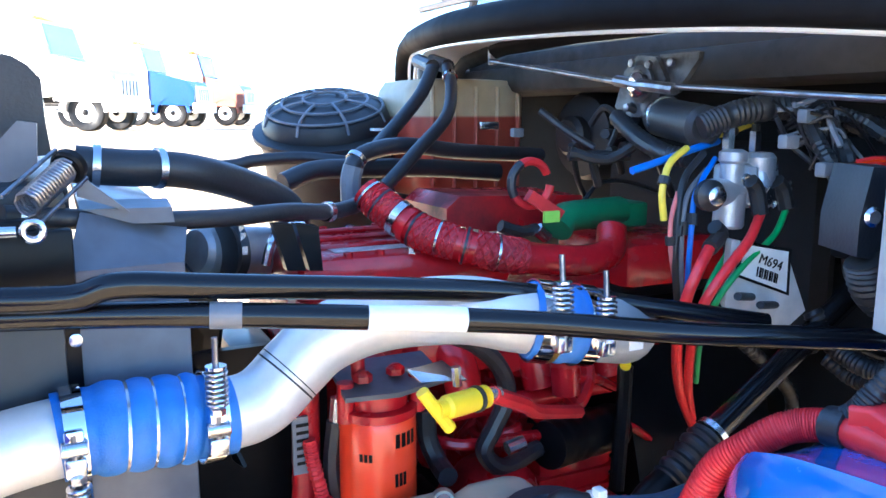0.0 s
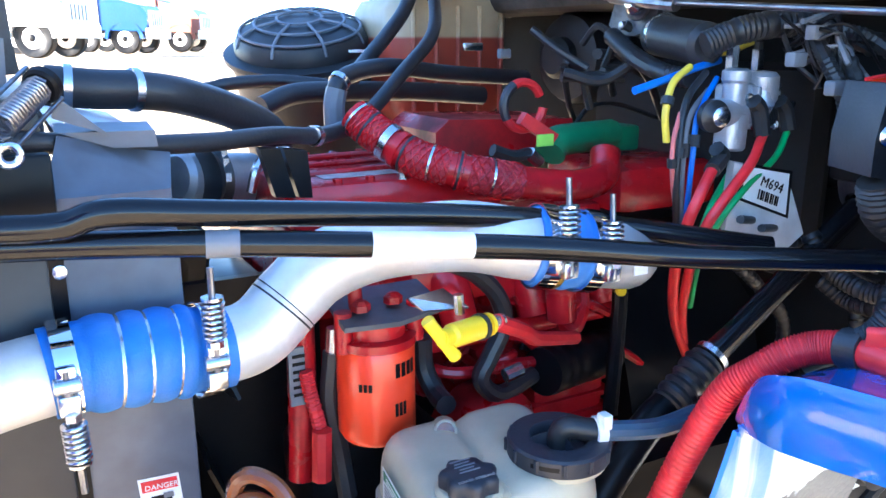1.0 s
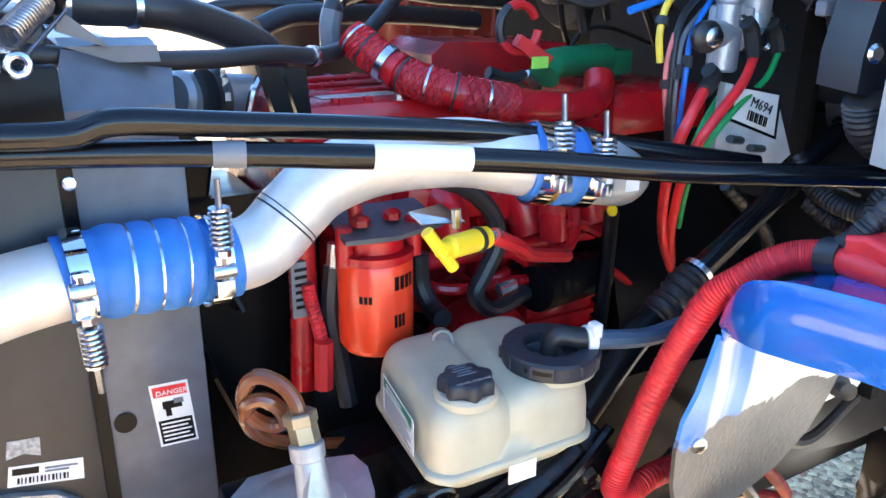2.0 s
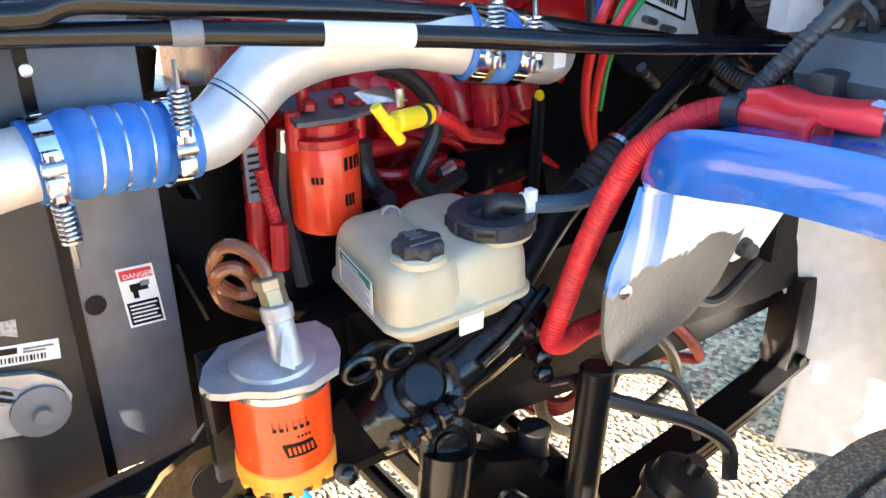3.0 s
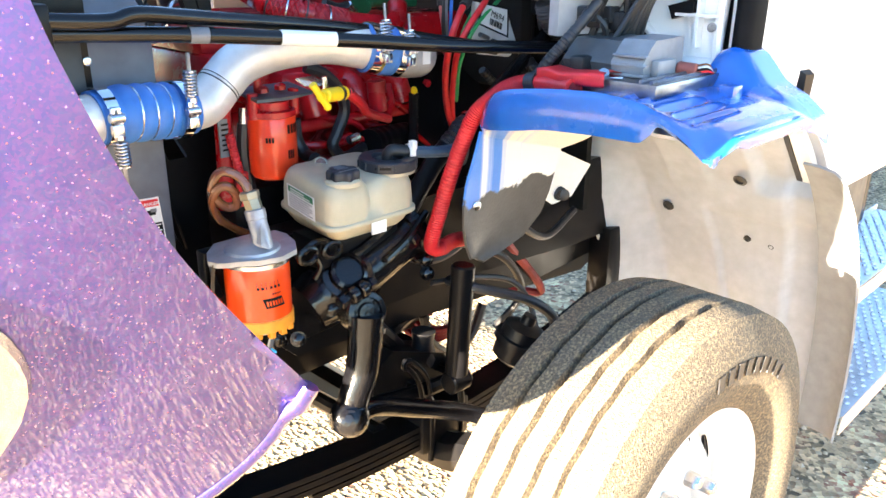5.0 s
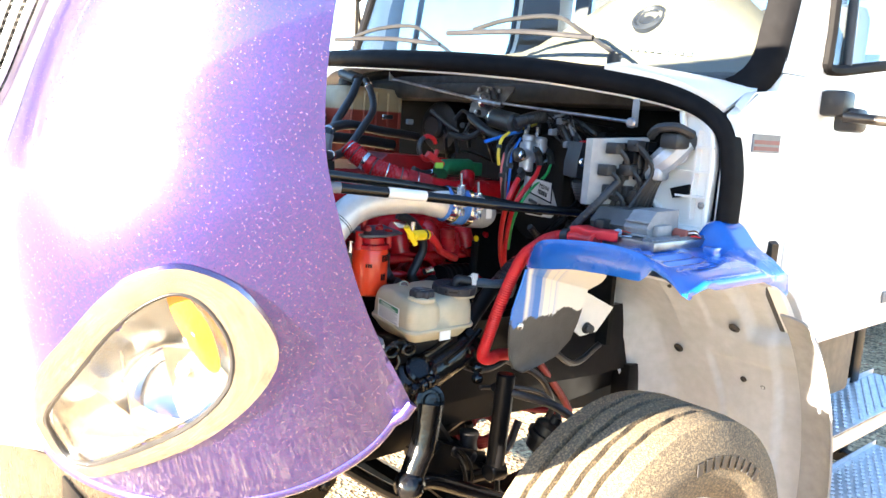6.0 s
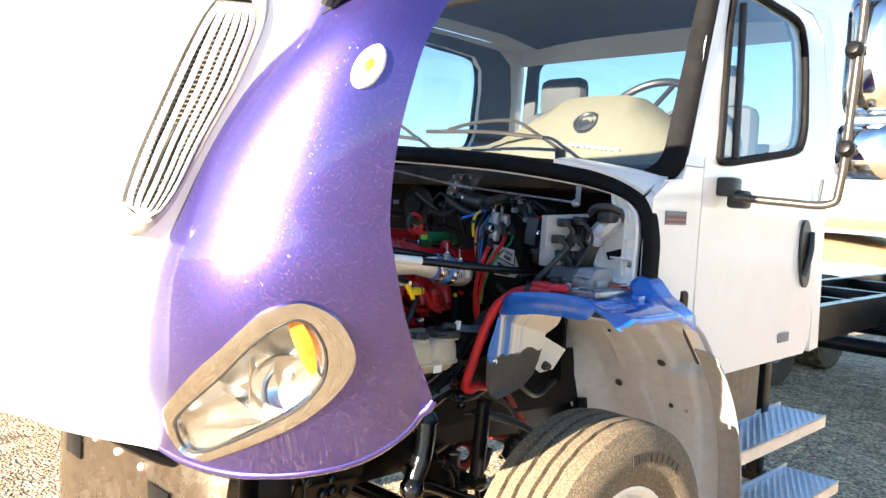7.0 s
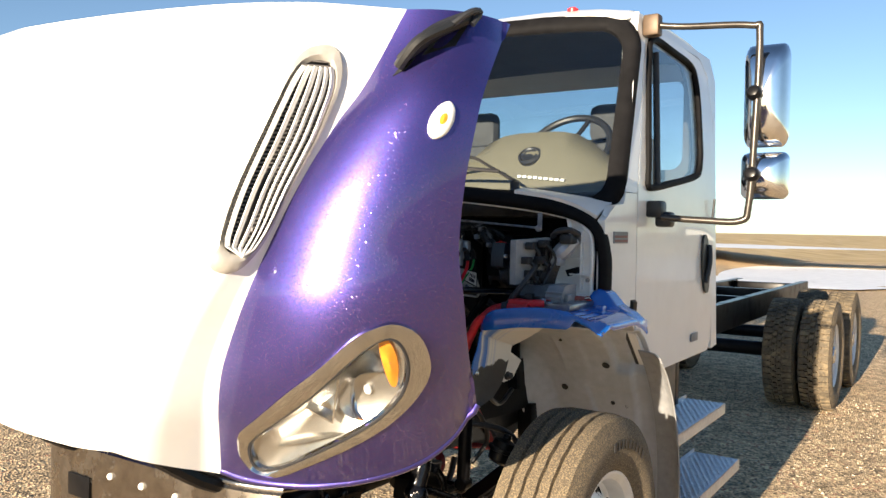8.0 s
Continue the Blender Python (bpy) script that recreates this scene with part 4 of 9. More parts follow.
for t0, z0, t1, z1 in ((0.60, 1.13, 0.56, 1.24), (0.60, 1.13, 0.70, 1.16)):
    part("trim_blade", Mesh().slab([[hood_out(t0, z0, -0.055), hood_out(t1, z1, -0.055)], [hood_out(t0, z0, -0.018), hood_out(t1, z1, -0.03)]], 0.003), CHROME, headlight)

marker = closed([(0.256 + 0.085 * math.cos(a * math.pi / 4), 1.847 + 0.044 * math.sin(a * math.pi / 4)) for a in range(8)], 24)
mk = part("marker_lamp", Mesh().grid([on_flank(marker, 0.0), on_flank(shrink(marker, 0.97), 0.008), on_flank(shrink(marker, 0.85), 0.012), on_flank(shrink(marker, 0.5), 0.016), on_flank(shrink(marker, 0.02), 0.017)], close_u=True), WHITE, hood, "round white marker lamp", sharp=50)
part("bulb", Mesh().grid([on_flank(shrink(marker, 0.3), 0.0165), on_flank(shrink(marker, 0.02), 0.019)], close_u=True), AMBER, mk)
LATCH = [(0.783, 1.978), (0.733, 2.006), (0.658, 2.05), (0.493, 2.092), (0.412, 2.107)]
latch = part("hood_latch", Mesh().tube([hood_out(t, z, 0.018) for t, z in LATCH], lambda s: 0.012 + 0.006 * math.sin(math.pi * s), 10, 6), RUBBER, hood, "black rubber hood latch strap")
part("latch_bracket", Mesh().slab([[hood_out(0.66, 2.00, 0.004), hood_out(0.64, 2.09, 0.004)], [hood_out(0.44, 2.03, 0.004), hood_out(0.44, 2.11, 0.004)]], 0.020), PLASTIC, latch)
part("latch_handle", Mesh().tube([hood_out(0.77, 1.965, 0.014), hood_out(0.72, 1.98, 0.035), hood_out(0.66, 2.005, 0.055), hood_out(0.56, 2.05, 0.045)], 0.013, 8, 4), PLASTIC, latch)
part("latch_loop", Mesh().tube([hood_out(0.58, 2.05, 0.03), hood_out(0.50, 2.085, 0.05), hood_out(0.43, 2.10, 0.04), hood_out(0.42, 2.07, 0.03)], 0.008, 8, 4), DARKGREY, latch)
part("latch_foot", Mesh().slab([[hood_out(0.80, 1.95, 0.002), hood_out(0.79, 1.975, 0.002)], [hood_out(0.73, 1.965, 0.002), hood_out(0.71, 1.995, 0.002)]], 0.016), PLASTIC, latch)


def on_top(s, z, d):
    p = hood_top(s, z)
    n = (hood_top(s + 0.01, z) - p).cross(hood_top(s, z + 0.005) - p).normalized()
    if n.x > 0:
        n = -n
    return p + n * d


# intake grille on the bulge of the hood: share from the paint line, and height
GRILLE = closed([(0.30, 1.505), (0.34, 1.555), (0.335, 1.678), (0.30, 1.894), (0.27, 1.99), (0.22, 2.02), (0.16, 2.015), (0.115, 1.975), (0.08, 1.905), (0.04, 1.787), (0.05, 1.61), (0.10, 1.53), (0.18, 1.495)], 44)
GIN = shrink(GRILLE, 0.84)
grille = part("grille", Mesh().grid([[on_top(s, z, 0.0) for s, z in GRILLE], [on_top(s, z, 0.012) for s, z in shrink(GRILLE, 0.97)], [on_top(s, z, 0.014) for s, z in shrink(GRILLE, 0.88)], [on_top(s, z, 0.004) for s, z in GIN]], close_u=True), mat("silver grey plastic", (0.42, 0.40, 0.37), 0.35, 0.3), hood, "slanted intake grille with a silver frame and white bars", sharp=50)
part("backing", Mesh().grid([[on_top(s, z, 0.003) for s, z in GIN], [on_top(s, z, 0.0025) for s, z in shrink(GIN, 0.5)], [on_top(s, z, 0.002) for s, z in shrink(GIN, 0.02)]], close_u=True), BLACK, grille, "dark mesh")
gmin, gmax = min(z for s, z in GIN), max(z for s, z in GIN)
for b in range(6):
    u = (b + 0.5) / 6
    pts = []
    for k in range(25):
        z = gmin + (gmax - gmin) * k / 24
        xs = [p[0] + (z - p[1]) * (q[0] - p[0]) / (q[1] - p[1]) for p, q in zip(GIN, GIN[1:] + GIN[:1]) if (p[1] > z) != (q[1] > z)]
        if len(xs) >= 2:
            pts.append((min(xs) + (max(xs) - min(xs)) * u, z))
    part("grille_bar", Mesh().slab([[on_top(s - 0.0068, z, 0.010) for s, z in pts], [on_top(s + 0.0068, z, 0.016) for s, z in pts]], 0.004), WHITEPAINT, grille)
mesh_bars = Mesh()
for k in range(46):
    z = gmin + (gmax - gmin) * (k + 0.5) / 46
    xs = [p[0] + (z - p[1]) * (q[0] - p[0]) / (q[1] - p[1]) for p, q in zip(GIN, GIN[1:] + GIN[:1]) if (p[1] > z) != (q[1] > z)]
    if len(xs) >= 2:
        mesh_bars.tube([on_top(min(xs), z, 0.008), on_top(max(xs), z, 0.008)], 0.0022, 4, 1)
tagged(part("mesh", mesh_bars, mat("grey mesh plastic", (0.12, 0.11, 0.105), 0.45), grille, "grey mesh behind the bars"), kind="stuff")

# ---- bumper ----
bumper = thing("bumper", (-0.62, 0, 0.425), "short dull chrome front bumper below the tilted hood", "bumper")
DULLCHROME = mat("dusty chrome", (0.34, 0.30, 0.26), 0.20, 1.0, vary=0.2, dirt=(0.13, 0.10, 0.07), dirt_amount=0.7, dirt_scale=7)
bp = []
for k in range(33):
    y = -0.56 + 1.12 * k / 32
    x = -0.615 + 0.05 * (abs(y) / 0.56) ** 6
    bp.append([V(x + 0.07, y, 0.862), V(x + 0.012, y, 0.872), V(x, y, 0.862), V(x - 0.008, y, 0.80), V(x - 0.008, y, 0.53), V(x, y, 0.445), V(x + 0.05, y, 0.425)])
part("shell", Mesh().slab(bp, 0.004), DULLCHROME, bumper, "dusty chrome shell", sharp=40)
part("top_lip", Mesh().tube([p[1] + V(0, 0, 0.004) for p in bp], 0.007, 8, 1), STEEL, bumper, "bright rolled lip")
for s in (-1, 1):
    part("bumper_bracket", Mesh().box((-0.60, s * 0.36 - 0.03, 0.66), (-0.53, s * 0.36 + 0.03, 0.84), 0.006), BLACK, bumper)
    part("tow_opening", Mesh().box((-0.629, s * 0.30 - 0.06, 0.70), (-0.622, s * 0.30 + 0.06, 0.775), 0.002), BLACK, bumper, "dark tow hook opening")
for y in (-0.19, -0.03, 0.13):
    part("bolt", Mesh().spin([(0.011, 0), (0.011, 0.006), (0.007, 0.011), (0, 0.012)], V(-0.622, y, 0.80), (-1, 0, 0), 10), WHITE, bumper)
for s in (-1, 1):
    part("hinge_arm", Mesh().tube([(-0.56, s * 0.35, 0.84), (-0.68, s * 0.35, 0.90), (-0.82, s * 0.34, 1.0), (-0.98, s * 0.33, 1.14)], 0.022, 8), BLACK, chassis, "hood hinge arm")

# ---- cab fittings ----
for side in (-1, 1):
    door = [o for o in cab.children if o.name.startswith("door")][0 if side < 0 else 1]
    y = side * 0.982
    part("door_handle", Mesh().prism([V(2.0 + a * 0.12 - 0.15 * b * 0.3, y, 1.445 + b * 0.30) for a, b in rounded(0, 0, 1, 1, 0.46)], (0, side * 0.012, 0)), PLASTIC, door, "black pull handle")
    part("handle_grip", Mesh().tube([V(2.03, side * 0.998, 1.54), V(2.005, side * 1.008, 1.45), V(1.975, side * 0.998, 1.35)], 0.014, 8), PLASTIC, door)
    part("divider_bar", Mesh().rod((1.245, side * (cab_y(1.2, 1.81) + 0.002), 1.81), (1.30, side * (cab_y(1.2, 2.39) + 0.002), 2.39), 0.014), RUBBER, door, "black quarter window bar")
    part("lower_badge", Mesh().box((1.79, y, 1.065), (1.90, y + side * 0.005, 1.105), 0.002), GREYPLASTIC, door, "small grey maker's plate")
    bd = part("badge", Mesh().prism([V(x, side * (cab_y(x, 1.6) + 0.005), z) for x, z in ((0.795, 1.557), (0.92, 1.557), (0.92, 1.603), (0.795, 1.603))], (0, -side * 0.01, 0)), GREYPLASTIC, cab, "small model badge with red bars")
    for z in (1.567, 1.583):
        part("badge_bar", Mesh().prism([V(x, side * (cab_y(x, 1.6) + 0.0065), z + dz) for x, dz in ((0.80, -0.005), (0.915, -0.005), (0.915, 0.005), (0.80, 0.005))], (0, -side * 0.002, 0)), mat("dull red bar", (0.16, 0.03, 0.03), 0.4), bd)


def mirror(side):
    m = thing("wing_mirror", (1.15, side * 1.0, 1.65), "chrome double wing mirror on a tubular steel arm", "wing mirror", "wing mirrors")
    part("arm", Mesh().tube([(1.17, side * 0.985, 2.475), (1.19, side * 1.10, 2.46), (1.20, side * 1.36, 2.435), (1.205, side * 1.395, 2.39), (1.205, side * 1.385, 2.0), (1.205, side * 1.37, 1.72), (1.20, side * 1.34, 1.655), (1.17, side * 1.2, 1.655), (1.13, side * 1.04, 1.665)], 0.014, 10, 8), mat("bronze black tube", (0.055, 0.048, 0.042), 0.3, 0.5), m, "dark tube arm", sharp=60)
    part("base_bracket", Mesh().box((1.115, side * 0.975, 1.665), (1.19, side * 1.045, 1.735), 0.012), PLASTIC, m, "black plastic bracket")
    part("pivot_block", Mesh().box((1.145, side * 1.005, 1.625), (1.215, side * 1.075, 1.69), 0.014), PLASTIC, m)
    part("top_bracket", Mesh().box((1.14, side * 0.935, 2.43), (1.20, side * 1.005, 2.52), 0.01), mat("rusty bracket", (0.10, 0.065, 0.04), 0.5, 0.3), m)
    for z0, z1, w, nm in ((1.956, 2.372, 0.175, "mirror_head"), (1.745, 1.936, 0.185, "spot_mirror_head")):
        cy = side * 1.41
        rows = []
        for d, k in ((0.0, 1.0), (-0.02, 0.98), (-0.05, 0.88), (-0.075, 0.65), (-0.085, 0.3), (-0.087, 0.02)):
            rows.append([V(1.30 + d, cy + a * w * k, (z0 + z1) / 2 + b * (z1 - z0) * k) for a, b in rounded(0, 0, 1, 1, 0.16)])
        head = part(nm, Mesh().grid(rows, close_u=True), CHROME, m, "chrome mirror shell", sharp=60)
        part("mirror_glass", Mesh().prism([V(1.301, cy + a * w * 0.97, (z0 + z1) / 2 + b * (z1 - z0) * 0.97) for a, b in rounded(0, 0, 1, 1, 0.16)], (0.004, 0, 0)), CHROME, head, "mirror glass")
        part("clamp", Mesh().spin([(0.0, -0.03), (0.022, -0.026), (0.03, -0.01), (0.03, 0.012), (0.02, 0.03), (0.0, 0.034)], V(1.20, side * 1.38, (z0 + z1) / 2), (-1, 0, 0.2), 14), BLACK, head, "dark swivel clamp")


mirror(-1)
mirror(1)


def wiper(y0, name="windshield_wiper"):
    w = thing(name, (0.72, y0, 1.76), "black windshield wiper resting on the glass", "wiper", "wipers")
    part("pivot", Mesh().rod((0.74, y0, 1.755), (0.735, y0, 1.80), 0.02), PLASTIC, w)
    part("arm", Mesh().tube([(0.735, y0, 1.80), (0.71, y0 + 0.10, 1.86), (0.70, y0 + 0.20, 1.905), (0.67, y0 + 0.36, 1.90), (0.66, y0 + 0.5, 1.875)], 0.007, 6), PLASTIC, w)
    part("blade", Mesh().tube([(0.71, y0 + 0.06, 1.842), (0.665, y0 + 0.3, 1.862), (0.655, y0 + 0.62, 1.868)], 0.008, 6), RUBBER, w)


wiper(-0.56)
wiper(0.10)
for y in (-0.45, 0.45):
    seat = part("seat", Mesh().box((1.62, y - 0.24, 1.42), (2.08, y + 0.24, 1.58), 0.05), SEAT, cab, "grey cloth high-back seat")
    part("backrest", Mesh().box((2.02, y - 0.24, 1.5), (2.16, y + 0.24, 2.12), 0.06), SEAT, seat)
    part("headrest", Mesh().box((2.04, y - 0.15, 2.10), (2.15, y + 0.15, 2.315), 0.05), SEAT, seat)
    part("pedestal", Mesh().box((1.7, y - 0.18, 1.03), (2.0, y + 0.18, 1.43), 0.02), PLASTIC, seat)
part("speaker_vent", Mesh().spin([(0.052, -0.01), (0.052, 0.006), (0.044, 0.009), (0.038, 0.003), (0.03, 0.006), (0.02, 0.002), (0.0, 0.006)], V(0.943, -0.518, 1.923), (-0.75, -0.05, 0.66), 24), PLASTIC, cab, "round dark dash vent")
for k in range(9):
    part("label_bar", Mesh().box((0.872, -0.715 + 0.025 * k, 1.806 + 0.0026 * k), (0.884, -0.697 + 0.025 * k, 1.816 + 0.0026 * k)), WHITE, cab)
part("roof_lamp", Mesh().spin([(0.025, 0), (0.025, 0.015), (0.015, 0.022), (0, 0.023)], V(1.13, -0.62, 2.568), (0, 0, 1), 16), REDCABLE, cab, "small red roof marker lamp")
part("antenna", Mesh().rod((2.10, -0.99, 1.68), (2.10, -1.0, 1.78), 0.006), PLASTIC, cab)


def step(z, x0, x1, y0, y1):
    s = thing("cab_step", (x0, y0, z - 0.05), "galvanised perforated steel cab step", "step", "cab steps")
    part("tread", Mesh().box((x0, y1, z - 0.004), (x1, y0, z)), STEELSTEP, s, "punched steel tread")
    part("flange", Mesh().box((x0, y0, z - 0.055), (x1, y0 + 0.004, z + 0.003)), STEELSTEP, s)
    part("flange", Mesh().box((x0, y1 - 0.004, z - 0.03), (x1, y1, z + 0.02)), STEELSTEP, s)
    tooth = Mesh().spin([(0.009, 0.0), (0.007, 0.005), (0.004, 0.005), (0.0035, 0.001)], (0, 0, 0), (0, 0, 1), 8, cap=False)
    dots = Mesh()
    nx, ny = int((x1 - x0) / 0.034), int((y1 - y0) / 0.03)
    for i in range(nx):
        for j in range(ny):
            cx, cy = x0 + 0.02 + i * 0.034, y0 + 0.02 + j * 0.03 + (0.015 if i % 2 else 0)
            if cy < y1 - 0.01:
                dots.add([(p[0] + cx, p[1] + cy, p[2] + z) for p in tooth.v], tooth.f)
    tagged(part("punched_pattern", dots, STEELSTEP, s), kind="stuff")
    for x in (x0 + 0.15, x1 - 0.2):
        part("bracket", Mesh().box((x, y1 - 0.01, z - 0.05), (x + 0.05, -0.5, z - 0.006)), BLACK, s)


STEELSTEP = mat("galvanised step", (0.60, 0.63, 0.68), 0.38, 0.7, vary=0.12, scale=40)
step(0.66, 1.33, 2.39, -1.01, -0.79)
step(0.36, 1.36, 2.40, -1.09, -0.84)
part("step_hanger", Mesh().box((1.5, -0.80, 0.36), (1.58, -0.74, 0.95), 0.008), BLACK, chassis)
part("step_hanger", Mesh().box((2.15, -0.80, 0.36), (2.23, -0.74, 0.95), 0.008), BLACK, chassis)
box = thing("battery_box", (1.7, -0.7, 0.72), "dusty tan box below the cab door", "box")
part("body", Mesh().box((1.42, -0.90, 0.72), (1.85, -0.50, 0.975), 0.02), mat("dusty tan", (0.20, 0.15, 0.10), 0.7, dirt=(0.1, 0.08, 0.06), dirt_amount=0.5), box)
part("lid", Mesh().box((1.41, -0.91, 0.955), (1.86, -0.49, 0.985), 0.008), PLASTIC, box)


# ---- splash shield and wheel well details ----
def streak_material():
    """Grey plastic streaked blue and white down to a ragged edge."""
    m = mat("streaked shield", (0.03, 0.032, 0.035), 0.4, bump=0.2, bump_scale=120, dirt=(0.10, 0.10, 0.10), dirt_amount=0.5)
    n, li = m.node_tree.nodes, m.node_tree.links
    b = n["Principled BSDF"]
    tc = n.new("ShaderNodeTexCoord")
    sx = n.new("ShaderNodeSeparateXYZ")
    li.new(tc.outputs["Object"], sx.inputs["Vector"])
    st = n.new("ShaderNodeTexNoise")
    st.noise_dimensions = "1D"
    st.inputs["Scale"].default_value, st.inputs["Detail"].default_value = 26, 5
    add = n.new("ShaderNodeMath")
    add.operation = "SUBTRACT"
    li.new(sx.outputs["X"], add.inputs[0])
    li.new(sx.outputs["Y"], add.inputs[1])
    li.new(add.outputs["Value"], st.inputs["W"])
    fade = n.new("ShaderNodeMapRange")
    fade.inputs["From Min"].default_value, fade.inputs["From Max"].default_value = 0.98, 1.18
    fade.inputs["To Min"].default_value, fade.inputs["To Max"].default_value = 0.28, -0.22
    li.new(add.outputs["Value"], fade.inputs["Value"])
    mixf = n.new("ShaderNodeMath")
    li.new(st.outputs["Fac"], mixf.inputs[0])
    li.new(fade.outputs["Result"], mixf.inputs[1])
    cr = n.new("ShaderNodeValToRGB")
    cr.color_ramp.elements[0].color, cr.color_ramp.elements[1].color = (0.78, 0.78, 0.76, 1), (0.04, 0.20, 0.66, 1)
    cr.color_ramp.elements[0].position, cr.color_ramp.elements[1].position = 0.46, 0.66
    li.new(mixf.outputs["Value"], cr.inputs["Fac"])
    rag = n.new("ShaderNodeTexNoise")
    rag.inputs["Scale"].default_value, rag.inputs["Detail"].default_value = 14, 6
    li.new(tc.outputs["Object"], rag.inputs["Vector"])
    edge = n.new("ShaderNodeMath")
    edge.operation = "MULTIPLY_ADD"
    edge.inputs[1].default_value = 0.10
    li.new(rag.outputs["Fac"], edge.inputs[0])
    li.new(sx.outputs["Z"], edge.inputs[2])
    slant = n.new("ShaderNodeMath")
    slant.operation = "MULTIPLY_ADD"
    slant.inputs[1].default_value = -0.05
    li.new(sx.outputs["X"], slant.inputs[0])
    li.new(edge.outputs["Value"], slant.inputs[2])
    cut = n.new("ShaderNodeMapRange")
    cut.inputs["From Min"].default_value, cut.inputs["From Max"].default_value = 1.100, 1.106
    li.new(slant.outputs["Value"], cut.inputs["Value"])
    mx = n.new("ShaderNodeMix")
    mx.data_type = "RGBA"
    li.new(cut.outputs["Result"], mx.inputs["Factor"])
    li.new(b.inputs["Base Color"].links[0].from_socket, mx.inputs["A"])
    li.new(cr.outputs["Color"], mx.inputs["B"])
    li.new(mx.outputs["Result"], b.inputs["Base Color"])
    return m


STREAK = streak_material()
sh = []
for a, b in (((0.360, -0.640, 1.228), (0.672, -0.600, 1.147)), ((0.352, -0.638, 1.196), (0.675, -0.590, 1.113)), ((0.338, -0.640, 1.166), (0.678, -0.580, 1.081)), ((0.344, -0.620, 1.120), (0.675, -0.570, 1.035)), ((0.354, -0.605, 1.071), (0.660, -0.560, 0.983)), ((0.361, -0.600, 1.023), (0.600, -0.560, 0.942)), ((0.375, -0.595, 0.982), (0.515, -0.570, 0.929)), ((0.396, -0.590, 0.948), (0.446, -0.580, 0.927))):
    a, b = Vector(a), Vector(b)
    sh.append([a.lerp(b, u / 14) + V(0, 0.012 * math.sin(math.pi * u / 14), 0) for u in range(15)])
part("splash_shield", Mesh().slab(sh, 0.005), STREAK, fender, "black splash shield streaked blue and white", sharp=60)
web = []
for u in range(13):
    top = V(0.340 + 0.024 * max(0.0, 1 - u / 3), -0.640 - 0.26 * u / 12, spline(BAND_Y, BAND_L, 0.640 + 0.26 * u / 12) + 0.004)
    low = sh[0][0].lerp(sh[0][14], u / 12) + V(0, 0, -0.004)
    web.append([top.lerp(low, w / 5) + V(0.02 * math.sin(math.pi * w / 5) * u / 12, 0, 0) for w in range(6)])
part("shield_web", Mesh().slab(web, 0.004), STREAK, fender, "blue and white streaked underside of the fender", sharp=60)
part("rivet", Mesh().spin([(0.011, 0), (0.010, 0.003), (0.005, 0.006), (0, 0.006)], V(0.392, -0.603, 1.068), (-0.2, -1, 0), 12), STEEL, fender)
part("rubber_stop", Mesh().spin([(0.018, 0), (0.018, 0.01), (0.01, 0.013), (0.01, 0.03), (0.014, 0.032), (0, 0.036)], Vector((0.805, -0.500, 0.987)), (-0.4, -0.9, 0.1), 12), RUBBER, fender, "black rubber stop")
part("stay_plate", Mesh().prism([(0.767, -0.520, 1.106), (0.937, -0.500, 1.036), (0.862, -0.500, 0.967), (0.784, -0.500, 0.962), (0.751, -0.500, 0.983), (0.751, -0.520, 1.057)], (0, 0.006, 0)), WHITE, fender, "white stay plate")
for a, y, r, lift in ((38.9, -0.818, 0.014, 0.0), (28.5, -0.591, 0.013, 0.006), (23.9, -0.804, 0.008, -0.013), (23.0, -0.865, 0.007, -0.020), (50, -0.66, 0.006, 0.006)):
    p = liner_pt(a, y)
    ax = (V(WC.x, y, WC.z) - p).normalized()
    part("liner_clip", Mesh().spin([(r * 1.3, 0), (r * 1.2, 0.003), (r * 0.8, 0.004), (r * 0.7, -0.004), (0, -0.004)], p + ax * (0.004 + lift), ax, 12), PLASTIC, fender, "dark push clip")
def flare_pt(a, y, d):
    p = liner_pt(a, y)
    return p + (V(WC.x, y, WC.z) - p).normalized() * d


flap = [[flare_pt(a, -0.995, 0.008), flare_pt(a, -1.03, 0.010), flare_pt(a, -1.065, 0.018), flare_pt(a, -1.09, 0.035), flare_pt(a, -1.105, 0.06)] for a in [48 - 2.4 * k for k in range(25)]]
part("flare", Mesh().slab(flap, 0.006), mat("grey flare plastic", (0.24, 0.245, 0.255), 0.5, dirt=(0.30, 0.295, 0.28), dirt_amount=0.5), fender, "dusty grey plastic fender flare", sharp=60)
part("rear_bracket", Mesh().slab([[V(0.80, -1.05, 1.335), V(0.815, -1.06, 1.335)], [V(0.815, -1.045, 1.29), V(0.835, -1.05, 1.29)], [V(0.81, -1.03, 1.24), V(0.85, -1.04, 1.24)]], 0.02), PLASTIC, fender, "black plastic bracket")

# ---- fluid reservoir ----
res = thing("fluid_reservoir", (0.19, -0.43, 1.0), "beige plastic power steering fluid reservoir with black caps", "reservoir")
RC = V(0.212, -0.420, 0.0)


